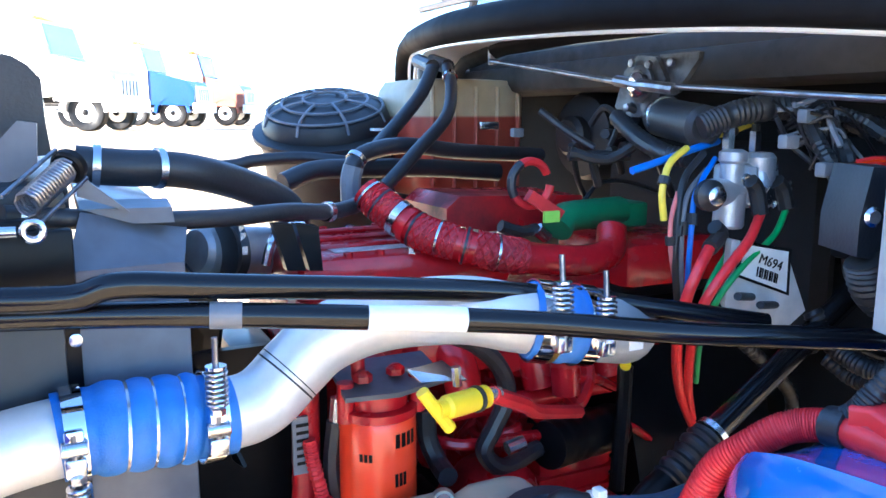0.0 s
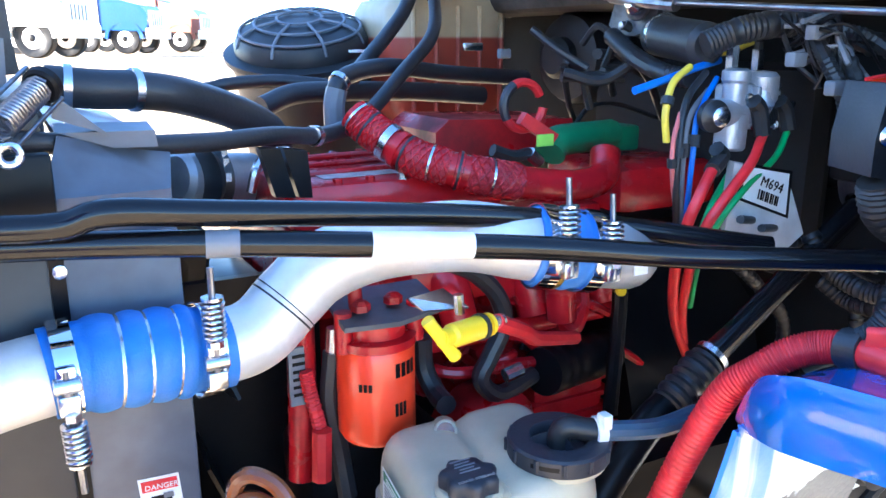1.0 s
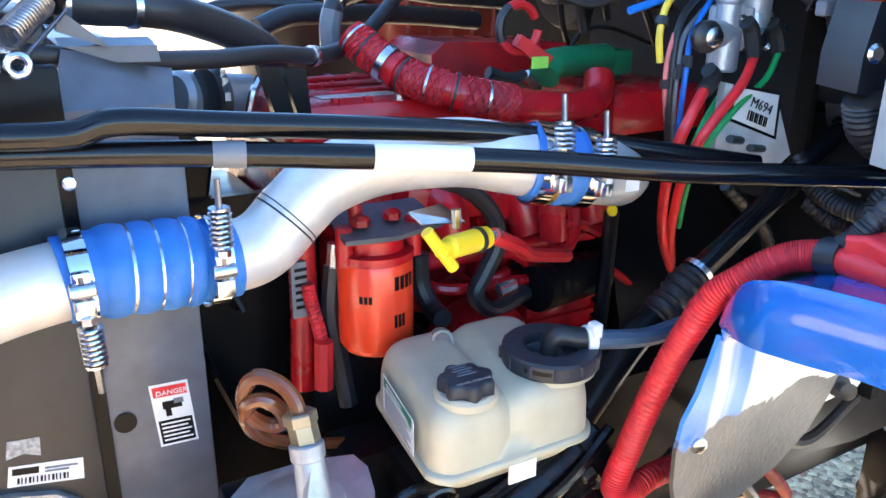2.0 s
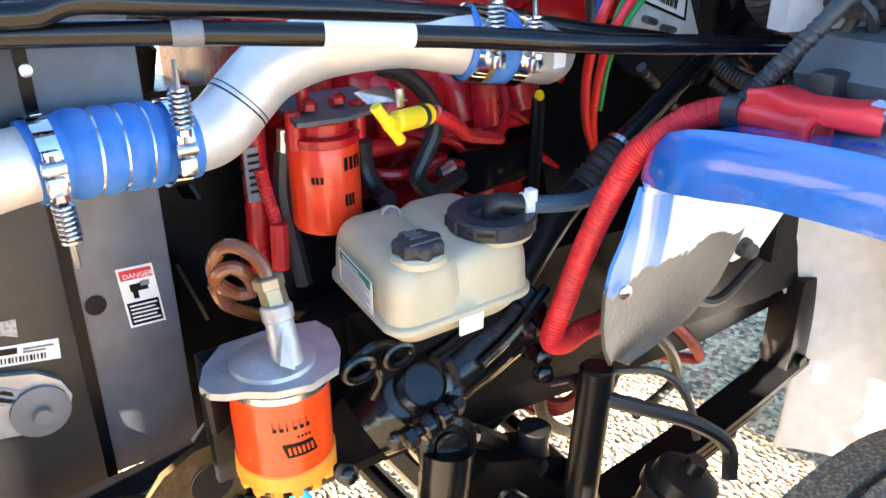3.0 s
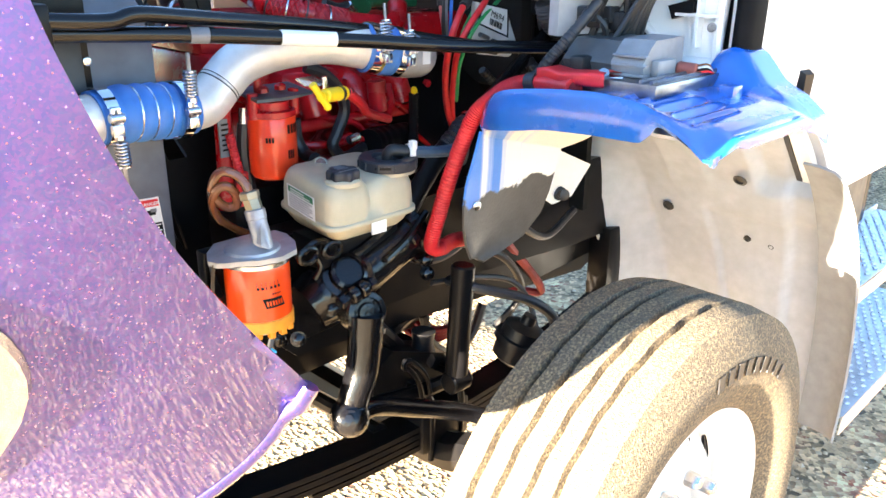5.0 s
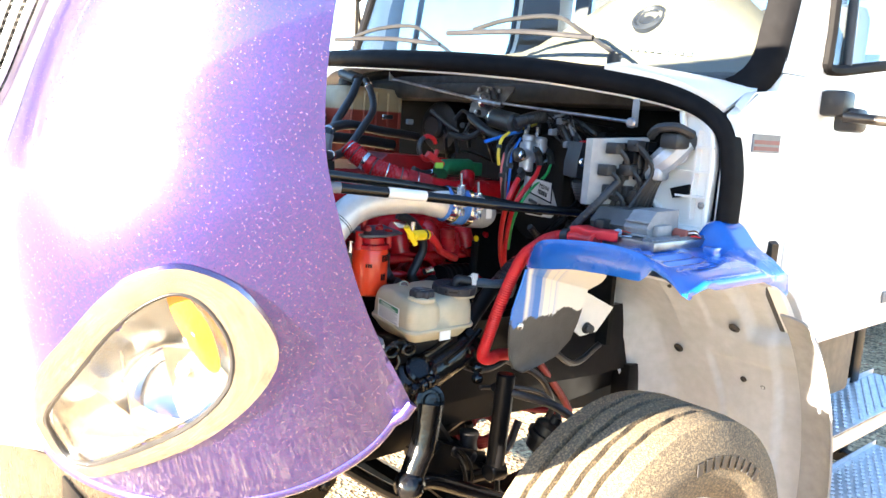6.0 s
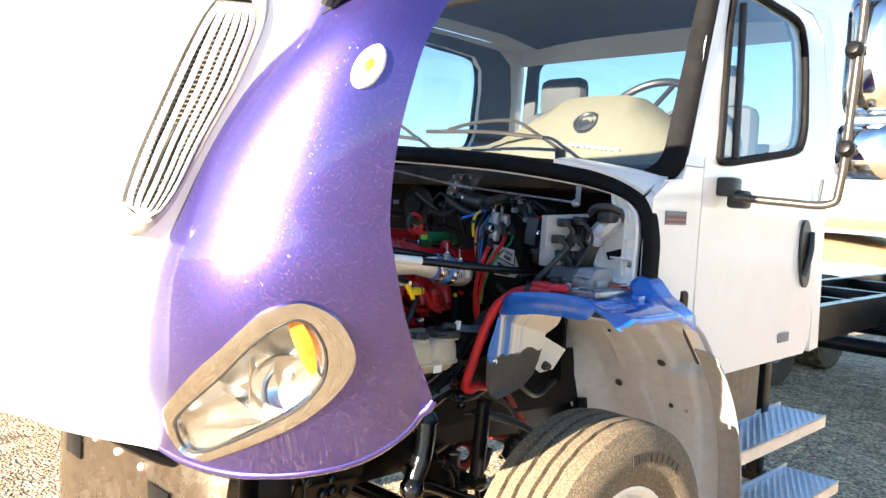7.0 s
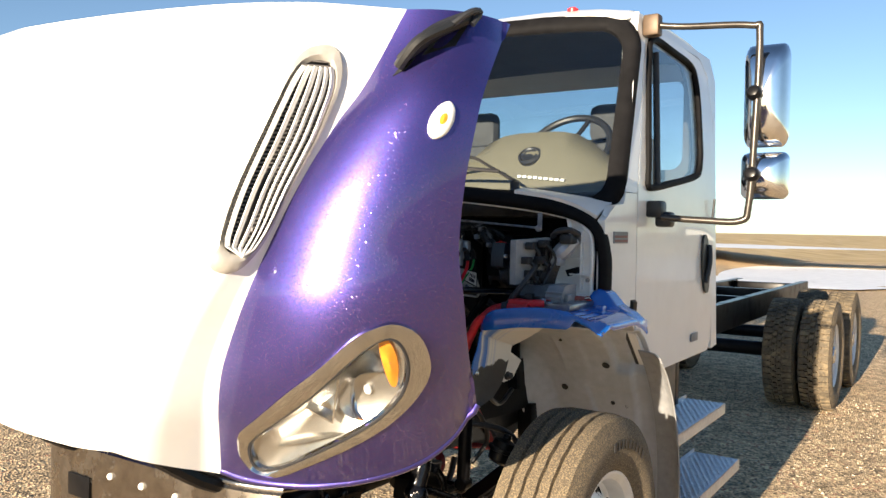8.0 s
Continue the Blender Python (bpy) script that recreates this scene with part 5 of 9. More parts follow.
def tank_loop(z, k, n=8, sink=0.0):
    """One level of the tank: k shrinks it; the top is moulded with a channel between the two necks."""
    out = []
    base = rounded(0, 0, 1, 1, 0.15, n)
    pts = []
    for p, q in zip(base, base[1:] + base[:1]):
        m = max(1, int(math.dist(p, q) / 0.06))
        pts += [(p[0] + (q[0] - p[0]) * i / m, p[1] + (q[1] - p[1]) * i / m) for i in range(m)]
    for a, b in pts:
        x, y = RC.x + a * 0.226 * k + 0.018 * b * k, RC.y + b * 0.205 * k
        g = math.exp(-((x - 0.207 - 0.10 * (y + 0.42)) / 0.012) ** 2)
        deep = 0.011 * g * max(0.0, min(1.0, (z - 1.085) / 0.03))
        y2 = y + (0.011 * g if b < -0.3 and z > 1.078 else 0.0)
        out.append(V(x, y2, z - deep - sink + 0.05 * (y + 0.42) * (1 if z > 1.06 else 0)))
    return out


LEVELS = [(1.028, 0.66), (1.031, 0.74), (1.040, 0.82), (1.060, 0.93), (1.0625, 0.985), (1.064, 1.0), (1.070, 1.0), (1.072, 0.985), (1.073, 0.955), (1.090, 0.950), (1.105, 0.945), (1.120, 0.930), (1.131, 0.900), (1.138, 0.865), (1.1425, 0.82), (1.1445, 0.76)] + [(1.1455, 0.70 - 0.045 * k) for k in range(15)] + [(1.1455, 0.03)]
part("body", Mesh().grid([tank_loop(z, k) for z, k in LEVELS], close_u=True), TANK, res, "beige translucent moulded tank", sharp=50)
part("return_port", Mesh().spin([(0.009, -0.03), (0.016, -0.028), (0.014, 0.010), (0.011, 0.012), (0.010, 0.004), (0, 0.004)], V(0.192, -0.358, 1.143), (-0.35, -0.75, 0.35), 16), TANK, res)
part("port_bore", Mesh().spin([(0.0105, 0), (0.009, -0.004), (0, -0.005)], V(0.1885, -0.3665, 1.1475), (-0.35, -0.75, 0.35), 12), BROWN, res)
part("neck", Mesh().spin([(0.036, 0), (0.036, 0.008), (0.032, 0.012)], V(0.152, -0.482, 1.136), (0, 0, 1), 24), TANK, res)
part("neck", Mesh().spin([(0.056, 0), (0.056, 0.008), (0.052, 0.012)], V(0.280, -0.462, 1.134), (0, 0, 1), 32), TANK, res)
cap_rows = []
for z, k in ((1.145, 0.96), (1.1465, 1.0), (1.160, 1.0), (1.1635, 0.95), (1.165, 0.86), (1.1655, 0.4), (1.1655, 0.02)):
    cap_rows.append([V(0.152 + (0.0295 + 0.0028 * math.cos(7 * a)) * k * math.cos(a), -0.483 + (0.0295 + 0.0028 * math.cos(7 * a)) * k * math.sin(a), z) for a in [2 * math.pi * i / 70 for i in range(70)]])
cap = part("cap", Mesh().grid(cap_rows, close_u=True), CAPBLACK, res, "blue-black lobed filler cap", sharp=50)
writing("lettering", "POWER STEERING", 0.0052, V(0.1287, -0.5035, 1.1664), (1, 0, 0), (0, 1, 0), GREYPLASTIC, cap, "pale moulded lettering")
for k in range(-2, 3):
    part("lettering_bar", Mesh().box((0.140 + 0.003 * (k % 2), -0.474 + 0.0055 * k, 1.1655), (0.164 - 0.004 * (k % 2), -0.4722 + 0.0055 * k, 1.1662)), GREYPLASTIC, cap)
fcap = part("filter_cap", Mesh().spin([(0.058, 0), (0.0585, 0.004), (0.0585, 0.018), (0.056, 0.021), (0.050, 0.0215), (0.034, 0.0215), (0.032, 0.019), (0.030, 0.010), (0.012, 0.009), (0, 0.009)], V(0.280, -0.464, 1.143), (0.0, -0.03, 1), 48), CAPBLACK, res, "large black filter cap", sharp=30)
for k in range(12):
    a = 2 * math.pi * k / 12
    part("grip_rib", Mesh().tube([V(0.280 + 0.058 * math.cos(a), -0.464 + 0.058 * math.sin(a), 1.146), V(0.280 + 0.058 * math.cos(a), -0.464 + 0.058 * math.sin(a), 1.160)], 0.0035, 6, 2), CAPBLACK, fcap)
part("cap_window", Mesh().slab([[V(0.280 + 0.0588 * math.cos(a), -0.464 + 0.0588 * math.sin(a), z) for a in (3.55, 3.75, 3.95, 4.1)] for z in (1.150, 1.155)], 0.0006), BLACK, fcap)
for k in range(3):
    a = 2 * math.pi * k / 3 + 0.5
    part("cap_web", Mesh().prism([V(0.280, -0.464, 1.152), V(0.280 + 0.031 * math.cos(a), -0.464 + 0.031 * math.sin(a), 1.152), V(0.280 + 0.031 * math.cos(a), -0.464 + 0.031 * math.sin(a), 1.160), V(0.280, -0.464, 1.172)], (0.002, 0.002, 0)), CAPBLACK, fcap)
part("elbow", Mesh().tube([(0.280, -0.464, 1.150), (0.281, -0.465, 1.166), (0.288, -0.470, 1.175), (0.305, -0.480, 1.172), (0.322, -0.486, 1.170)], 0.0135, 12, 5), PLASTIC, res)


def on_tank(u, v, d):
    """The left face of the tank: u from back to front, v up."""
    return V(0.1075 - 0.013 * u - d, -0.365 - 0.105 * u, 1.077 - 0.006 * u + 0.046 * v)


lab = part("label", Mesh().prism([on_tank(u, v, 0.001) for u, v in ((0, 0), (1, 0), (1, 1), (0, 1))], (-0.0006, 0, 0)), WHITE, res, "white instruction label with a green heading")
part("label_heading", Mesh().prism([on_tank(u, v, 0.0018) for u, v in ((0.05, 0.70), (0.95, 0.70), (0.95, 0.96), (0.05, 0.96))], (-0.0004, 0, 0)), GREEN, lab)
for k in range(6):
    part("label_bar", Mesh().prism([on_tank(u, v, 0.0018) for u, v in ((0.08, 0.08 + 0.10 * k), (0.92 - 0.12 * (k % 3 == 1), 0.08 + 0.10 * k), (0.92 - 0.12 * (k % 3 == 1), 0.115 + 0.10 * k), (0.08, 0.115 + 0.10 * k))], (-0.0004, 0, 0)), GREYPLASTIC, lab)
for k in range(2):
    part("label_bar", Mesh().prism([on_tank(u, v, 0.0024) for u, v in ((0.15, 0.75 + 0.1 * k), (0.85 - 0.2 * k, 0.75 + 0.1 * k), (0.85 - 0.2 * k, 0.79 + 0.1 * k), (0.15, 0.79 + 0.1 * k))], (-0.0004, 0, 0)), WHITE, lab)
part("sticker", Mesh().box((0.186, -0.5235, 1.036), (0.222, -0.5205, 1.060)), WHITE, res, "blank white sticker")
part("mount", Mesh().box((0.10, -0.47, 0.97), (0.30, -0.38, 1.03), 0.005), BLACK, res)
hose = thing("reservoir_hose", (0.36, -0.5, 1.16), "blue-grey rubber hose leaving the reservoir cap", "hose")
part("tube", Mesh().tube([(0.316, -0.485, 1.170), (0.335, -0.492, 1.168), (0.40, -0.50, 1.16), (0.48, -0.48, 1.15), (0.54, -0.42, 1.10)], 0.012, 10), mat("blue grey hose", (0.05, 0.09, 0.14), 0.45), hose)
part("clamp", Mesh().spin([(0.0135, 0), (0.0165, 0.0005), (0.0165, 0.012), (0.0135, 0.0125)], V(0.314, -0.484, 1.170), (1, -0.3, 0), 20), WHITE, hose, "white plastic clamp")
part("clamp_ear", Mesh().box((0.314, -0.502, 1.176), (0.326, -0.487, 1.194), 0.002), WHITE, hose)

# ---- fuel filter ----
f2 = thing("fuel_filter", (-0.032, -0.46, 0.89), "orange spin-on fuel filter with a grey cast head", "fuel filter")
FC = V(-0.032, -0.46, 0.0)
can = part("canister", Mesh().spin([(0.052, 0.925), (0.0585, 0.93), (0.0585, 1.022), (0.0565, 1.028), (0.0, 1.028)], FC, (0, 0, 1), 48), ORANGE, f2, "glossy orange canister")
part("rim_ring", Mesh().spin([(0.0575, 1.027), (0.061, 1.029), (0.061, 1.037), (0.0575, 1.039)], FC, (0, 0, 1), 48), STEEL, f2)
bowl = part("bowl_ring", Mesh().spin([(0.0, 0.893), (0.034, 0.893), (0.046, 0.90), (0.0605, 0.908), (0.0605, 0.928), (0.057, 0.931)], FC, (0, 0, 1), 48), AMBER, f2, "amber plastic bottom ring")
for k in range(14):
    a = 2 * math.pi * k / 14
    part("tooth", Mesh().box((FC.x + 0.053 * math.cos(a) - 0.006, FC.y + 0.053 * math.sin(a) - 0.006, 0.895), (FC.x + 0.053 * math.cos(a) + 0.006, FC.y + 0.053 * math.sin(a) + 0.006, 0.915), 0.002), AMBER, bowl)
headpoly = [V(-0.122, -0.455, 0), V(-0.118, -0.475, 0), V(-0.105, -0.487, 0), V(-0.085, -0.495, 0), V(-0.06, -0.515, 0), (-0.02, -0.525, 0), (0.02, -0.512, 0), (0.043, -0.475, 0), (0.055, -0.43, 0), (0.05, -0.40, 0), (0.0, -0.385, 0), (-0.07, -0.385, 0), (-0.105, -0.42, 0)]
part("head_plate", Mesh().prism([V(p[0], p[1], 1.039) for p in headpoly], (0, 0, 0.009)), CASTGREY, f2, "grey cast filter head")
part("head_leg", Mesh().slab([[V(-0.116, -0.470, 1.043), V(-0.108, -0.440, 1.043), V(-0.090, -0.41, 1.043)], [V(-0.112, -0.455, 1.02), V(-0.100, -0.43, 1.01), V(-0.085, -0.405, 1.0)], [V(-0.100, -0.42, 0.95), V(-0.085, -0.40, 0.94), V(-0.06, -0.39, 0.93)]], 0.006), DARKGREY, f2, "dark leg of the filter head")
part("head_boss", Mesh().spin([(0.05, 0), (0.048, 0.006), (0.03, 0.012), (0.02, 0.016), (0, 0.016)], V(-0.035, -0.455, 1.047), (0, 0, 1), 32), CASTGREY, f2)
part("head_spout", Mesh().tube([(-0.024, -0.475, 1.049), (-0.024, -0.468, 1.078), (-0.024, -0.455, 1.113)], lambda u: 0.019 - 0.003 * u, 14, 5), CASTGREY, f2)
part("head_web", Mesh().prism([(-0.044, -0.500, 1.068), (-0.027, -0.500, 1.056), (-0.020, -0.475, 1.102), (-0.026, -0.475, 1.104)], (0.0, 0.012, 0)), CASTGREY, f2)
part("spout_collar", Mesh().rod((-0.024, -0.460, 1.101), (-0.024, -0.455, 1.119), 0.0185, 16, 0.002), CASTGREY, f2)
BRASS = mat("brass fitting", (0.30, 0.26, 0.19), 0.4, 0.8)
part("fitting", Mesh().rod((-0.023, -0.455, 1.116), (-0.026, -0.445, 1.147), 0.0155, 6, 0.002), BRASS, f2)
part("fitting_nut", Mesh().rod((-0.025, -0.447, 1.136), (-0.026, -0.444, 1.150), 0.018, 6, 0.002), BRASS, f2)
part("wing_knob", Mesh().tube([(-0.075, -0.455, 0.885), (-0.06, -0.47, 0.878), (-0.045, -0.465, 0.884), (-0.055, -0.45, 0.888)], 0.006, 6), BROWN, f2)
part("brown_hose", Mesh().tube([(-0.026, -0.445, 1.146), (-0.029, -0.440, 1.162), (-0.038, -0.430, 1.177), (-0.054, -0.420, 1.186), (-0.066, -0.410, 1.179), (-0.071, -0.400, 1.154), (-0.065, -0.400, 1.132), (-0.045, -0.400, 1.115), (-0.032, -0.410, 1.120), (-0.039, -0.420, 1.144), (-0.056, -0.420, 1.160), (-0.070, -0.410, 1.152), (-0.067, -0.390, 1.121), (-0.044, -0.370, 1.083), (0.013, -0.340, 1.039), (0.087, -0.310, 1.002), (0.134, -0.290, 0.983)], 0.0085, 10), BROWN, f2, "glossy brown nylon hose")
def on_can(a, z):
    """A point on the canister: a in degrees round it."""
    return V(FC.x + 0.0589 * math.cos(radians(a)), FC.y + 0.0589 * math.sin(radians(a)), z)


bars = Mesh()
for k, (w, hgt) in enumerate(((4.5, 0.014), (4.5, 0.014), (2.0, 0.014), (4.5, 0.014), (4.5, 0.014), (4.0, 0.014))):
    bars.slab([[on_can(236 + 7.5 * k + u, 0.992 + v) for u in (0, w / 2, w)] for v in (0, hgt * 0.35)], 0.0005)
    bars.slab([[on_can(236 + 7.5 * k + u, 0.992 + v) for u in (0, 0.8)] for v in (0, hgt)], 0.0005)
for k in range(4):
    bars.slab([[on_can(262 + 4.5 * k + u, 0.980 + v) for u in (0, 2.6)] for v in (0, 0.003)], 0.0005)
tagged(part("lettering", bars, BLACK, can, "black printed bars"), kind="stuff")
logo = Mesh().slab([[on_can(246 + u + 4, 0.955) for u in range(0, 37, 4)], [on_can(246 + u - 2, 0.974) for u in range(0, 37, 4)]], 0.0005)
part("logo", logo, BLACK, can, "slanted black maker's mark")
marks = Mesh()
for k in range(6):
    marks.slab([[on_can(251 + 5.3 * k + u, 0.9595) + V(0, -0.0008, 0) for u in (0.6, 3.2)], [on_can(251 + 5.3 * k + u, 0.969) + V(0, -0.0008, 0) for u in (-1.0, 1.8)]], 0.0004)
tagged(part("logo_bars", marks, ORANGE, can), kind="stuff")
part("bracket", Mesh().box((-0.10, -0.40, 0.86), (0.03, -0.37, 1.04), 0.004), BLACK, f2)
plug = thing("sensor_plug", (0.02, -0.45, 0.85), "black sensor plug with bright blue seals", "plug")
part("body", Mesh().rod((-0.036, -0.440, 0.772), (-0.013, -0.440, 0.821), 0.013, 10, 0.002), PLASTIC, plug)
for q in ((-0.041, -0.450, 0.781), (-0.015, -0.450, 0.830)):
    part("seal", Mesh().box((q[0] - 0.013, q[1] - 0.008, q[2] - 0.002), (q[0] + 0.013, q[1] + 0.008, q[2] + 0.003), 0.001), mat("cyan seal", (0.02, 0.35, 0.75), 0.4), plug)
part("cable", Mesh().tube([(-0.010, -0.440, 0.822), (0.05, -0.40, 0.90), (0.08, -0.36, 0.93)], 0.006, 6), PLASTIC, plug)

# ---- oil filter ----
f1 = thing("oil_filter", (0.142, -0.27, 1.1), "orange-red spin-on filter hung below a grey bracket", "oil filter")
OC = V(0.142, -0.27, 0.0)
can1 = part("canister", Mesh().spin([(0.0, 1.108), (0.03, 1.108), (0.044, 1.115), (0.049, 1.124), (0.049, 1.232), (0.046, 1.238), (0.0, 1.238)], OC, (0, 0, 1), 40), ORANGERED, f1, "orange-red canister")
part("top_ring", Mesh().spin([(0.047, 1.236), (0.0505, 1.238), (0.0505, 1.248), (0.045, 1.25), (0, 1.25)], OC, (0, 0, 1), 40), RED, f1)
part("neck", Mesh().spin([(0.038, 1.249), (0.038, 1.266), (0.03, 1.27), (0, 1.27)], OC, (0, 0, 1), 24), RED, f1)
for dx in (-0.045, 0.05):
    part("bolt_post", Mesh().rod((OC.x + dx, OC.y - 0.01, 1.235), (OC.x + dx, OC.y - 0.01, 1.285), 0.011), RED, f1)
part("bracket", Mesh().slab([[V(0.085, -0.315, 1.278), V(0.10, -0.20, 1.285)], [V(0.15, -0.325, 1.278), V(0.15, -0.20, 1.285)], [V(0.225, -0.30, 1.278), V(0.235, -0.20, 1.285)]], 0.006), mat("slate bracket", (0.085, 0.095, 0.11), 0.4, dirt=(0.03, 0.03, 0.03), dirt_amount=0.5), f1, "slate grey bracket plate")
for q in ((0.118, -0.285), (0.165, -0.275)):
    part("plate_bolt", Mesh().spin([(0.012, 0), (0.012, 0.008), (0.006, 0.013), (0, 0.013)], V(q[0], q[1], 1.285), (0, 0, 1), 6), RED, f1)
part("stud", Mesh().rod((0.118, -0.27, 1.285), (0.116, -0.27, 1.32), 0.009), RED, f1)
lt = Mesh()
for k, h in enumerate((0.018, 0.018, 0.018, 0.018)):
    a0, a1 = radians(275 + k * 10), radians(282 + k * 10)
    lt.slab([[V(OC.x + 0.0493 * math.cos(a), OC.y + 0.0493 * math.sin(a), zz) for a in (a0, (a0 + a1) / 2, a1)] for zz in (1.205, 1.205 + h)], 0.0006)
for k in range(3):
    a0, a1 = radians(222 + k * 7), radians(227 + k * 7)
    lt.slab([[V(OC.x + 0.0493 * math.cos(a), OC.y + 0.0493 * math.sin(a), zz) for a in (a0, (a0 + a1) / 2, a1)] for zz in (1.19, 1.20)], 0.0006)
    lt.slab([[V(OC.x + 0.0493 * math.cos(a + 0.9), OC.y + 0.0493 * math.sin(a + 0.9), zz) for a in (a0, (a0 + a1) / 2, a1)] for zz in (1.155, 1.172)], 0.0006)
tagged(part("lettering", lt, BLACK, can1, "black printed lettering"), kind="stuff")

# ---- dipstick ----
dip = thing("oil_dipstick", (0.15, -0.40, 1.2), "yellow plastic T-handle of the oil dipstick", "dipstick")
HA, HB = (0.133, -0.430, 1.314), (0.164, -0.430, 1.271)
part("handle", Mesh().tube([HA, HB], 0.0072, 8, 3), YELLOW, dip, "flat yellow grip bar")
for q in (HA, HB):
    part("grip_end", Mesh().spin([(0.0, -0.004), (0.007, -0.003), (0.0078, 0.0), (0.007, 0.003), (0.0, 0.004)], q, Vector(HA) - Vector(HB), 10), YELLOW, dip)
mid = (Vector(HA) + Vector(HB)) / 2
END = Vector((0.235, -0.400, 1.287))
part("body", Mesh().tube([mid, mid.lerp(END, 0.35), mid.lerp(END, 0.75)], lambda t: 0.0105 + 0.003 * (t > 0.2), 14, 8), YELLOW, dip)
part("grip_ring", Mesh().tube([mid.lerp(END, 0.66), mid.lerp(END, 0.72)], 0.0155, 16, 2), RUBBER, dip)
part("grip_ring", Mesh().tube([mid.lerp(END, 0.80), mid.lerp(END, 0.86)], 0.0135, 16, 2), YELLOW, dip)
part("ferrule", Mesh().tube([mid.lerp(END, 0.85), END + (END - mid) * 0.12], 0.008, 10, 2), STEEL, dip)
part("tube", Mesh().tube([END, (0.302, -0.360, 1.250), (0.343, -0.330, 1.223), (0.445, -0.280, 1.188)], 0.010, 8), HOSERED, dip)
part("bracket", Mesh().slab([[(0.145, -0.360, 1.318), (0.199, -0.340, 1.316)], [(0.158, -0.370, 1.304), (0.217, -0.370, 1.299)]], 0.003), STEEL, dip, "bent zinc bracket")
part("bracket_bolt", Mesh().rod((0.202, -0.375, 1.295), (0.200, -0.375, 1.318), 0.006, 8), STEEL, dip)

# ---- clamps of the charge air pipe ----
def ring_on(path, x, r, w, name, material, parent, label=""):
    """A band round a pipe where its path passes x."""
    i = min(range(len(path) - 1), key=lambda k: abs(path[k].x - x))
    d = (path[i + 1] - path[i]).normalized()
    return part(name, Mesh().spin([(r - 0.002, -w / 2), (r, -w / 2), (r, w / 2), (r - 0.002, w / 2)], path[i], d, 36, cap=False), material, parent, label), path[i], d


def spring_clamp(x, r, up, parent, tall=0.125):
    """T-bolt band clamp with a spring on its bolt."""
    band, c, d = ring_on(bc, x, r, 0.02, "clamp_band", CHROME, parent, "shiny steel band")
    up = Vector(up)
    n = V(0, -1, 0)
    base = c + n * r * 0.98
    part("clamp_block", Mesh().box(base + V(-0.010, -0.012, -0.024), base + V(0.010, 0.002, -0.004), 0.003), STEEL, band)
    part("trunnion", Mesh().rod(base + V(-0.012, -0.008, 0.006), base + V(0.012, -0.008, 0.006), 0.008, 14, 0.001), STEEL, band)
    part("band_loop", Mesh().box(base + V(-0.009, -0.010, 0.004), base + V(0.009, 0.001, 0.024), 0.003), CHROME, band)
    a = base + n * 0.008 - up * 0.02
    part("bolt", Mesh().rod(a, a + up * tall, 0.0034, 10), DULLSTEEL, band)
    part("nut", Mesh().spin([(0.0085, 0), (0.0085, 0.007), (0, 0.007)], a + up * (tall - 0.083), up, 6), STEEL, band)
    for k in range(7):
        part("spring_coil", Mesh().spin([(0.008, 0), (0.0118, 0.001), (0.0124, 0.0025), (0.0118, 0.004), (0.008, 0.005)], a + up * (tall - 0.073 + 0.0056 * k), up, 18, cap=False), STEEL, band)
    part("washer", Mesh().rod(a + up * (tall - 0.033), a + up * (tall - 0.030), 0.011, 16), STEEL, band)


spring_clamp(-0.068, 0.0515, (0, 0, 1), pipe)
spring_clamp(-0.203, 0.0505, (0.03, 0, -1), pipe)
spring_clamp(0.303, 0.0505, (0, 0.1, 1), pipe, 0.108)
spring_clamp(0.358, 0.0505, (0, 0.1, 1), pipe, 0.096)
for x in HOOPS[1:4]:
    ring_on(bc, x, 0.0472, 0.0032, "boot_wire", STEEL, pipe, "thin steel hoop")
ring_on(bc, 0.022, 0.0418, 0.0022, "weld_seam", DARKGREY, pipe, "dark weld seam")
ring_on(bc, 0.027, 0.0418, 0.0014, "weld_seam", DARKGREY, pipe)
ring_on(bc, 0.315, 0.0495, 0.006, "boot_wire", mat("gold wire", (0.55, 0.36, 0.08), 0.3, 0.9), pipe)
part("compressor_elbow", Mesh().tube([(0.35, -0.395, 1.356), (0.395, -0.40, 1.348), (0.432, -0.385, 1.338), (0.45, -0.33, 1.33), (0.45, -0.25, 1.325)], 0.044, 20, 6), mat("grey cast elbow", (0.42, 0.43, 0.44), 0.45, 0.5, bump=0.2), pipe, "grey cast elbow", sharp=60)
part("elbow_label", Mesh().box((0.395, -0.4465, 1.330), (0.415, -0.4445, 1.362)), WHITE, pipe)

# ---- stickers on the rods ----
part("sticker", Mesh().tube([V(0.076, -0.4200, 1.4020), V(0.126, -0.4325, 1.3980), V(0.176, -0.4455, 1.3938)], 0.0136, 14, 6), WHITE, [o for o in scene.objects if o.name == "stay_rod.001"][0], "white paper sticker")
part("tape", Mesh().tube([V(-0.075, -0.3825, 1.4125), V(-0.045, -0.389, 1.411)], 0.0137, 14, 3), GREYPLASTIC, [o for o in scene.objects if o.name == "stay_rod.001"][0], "worn grey tape")


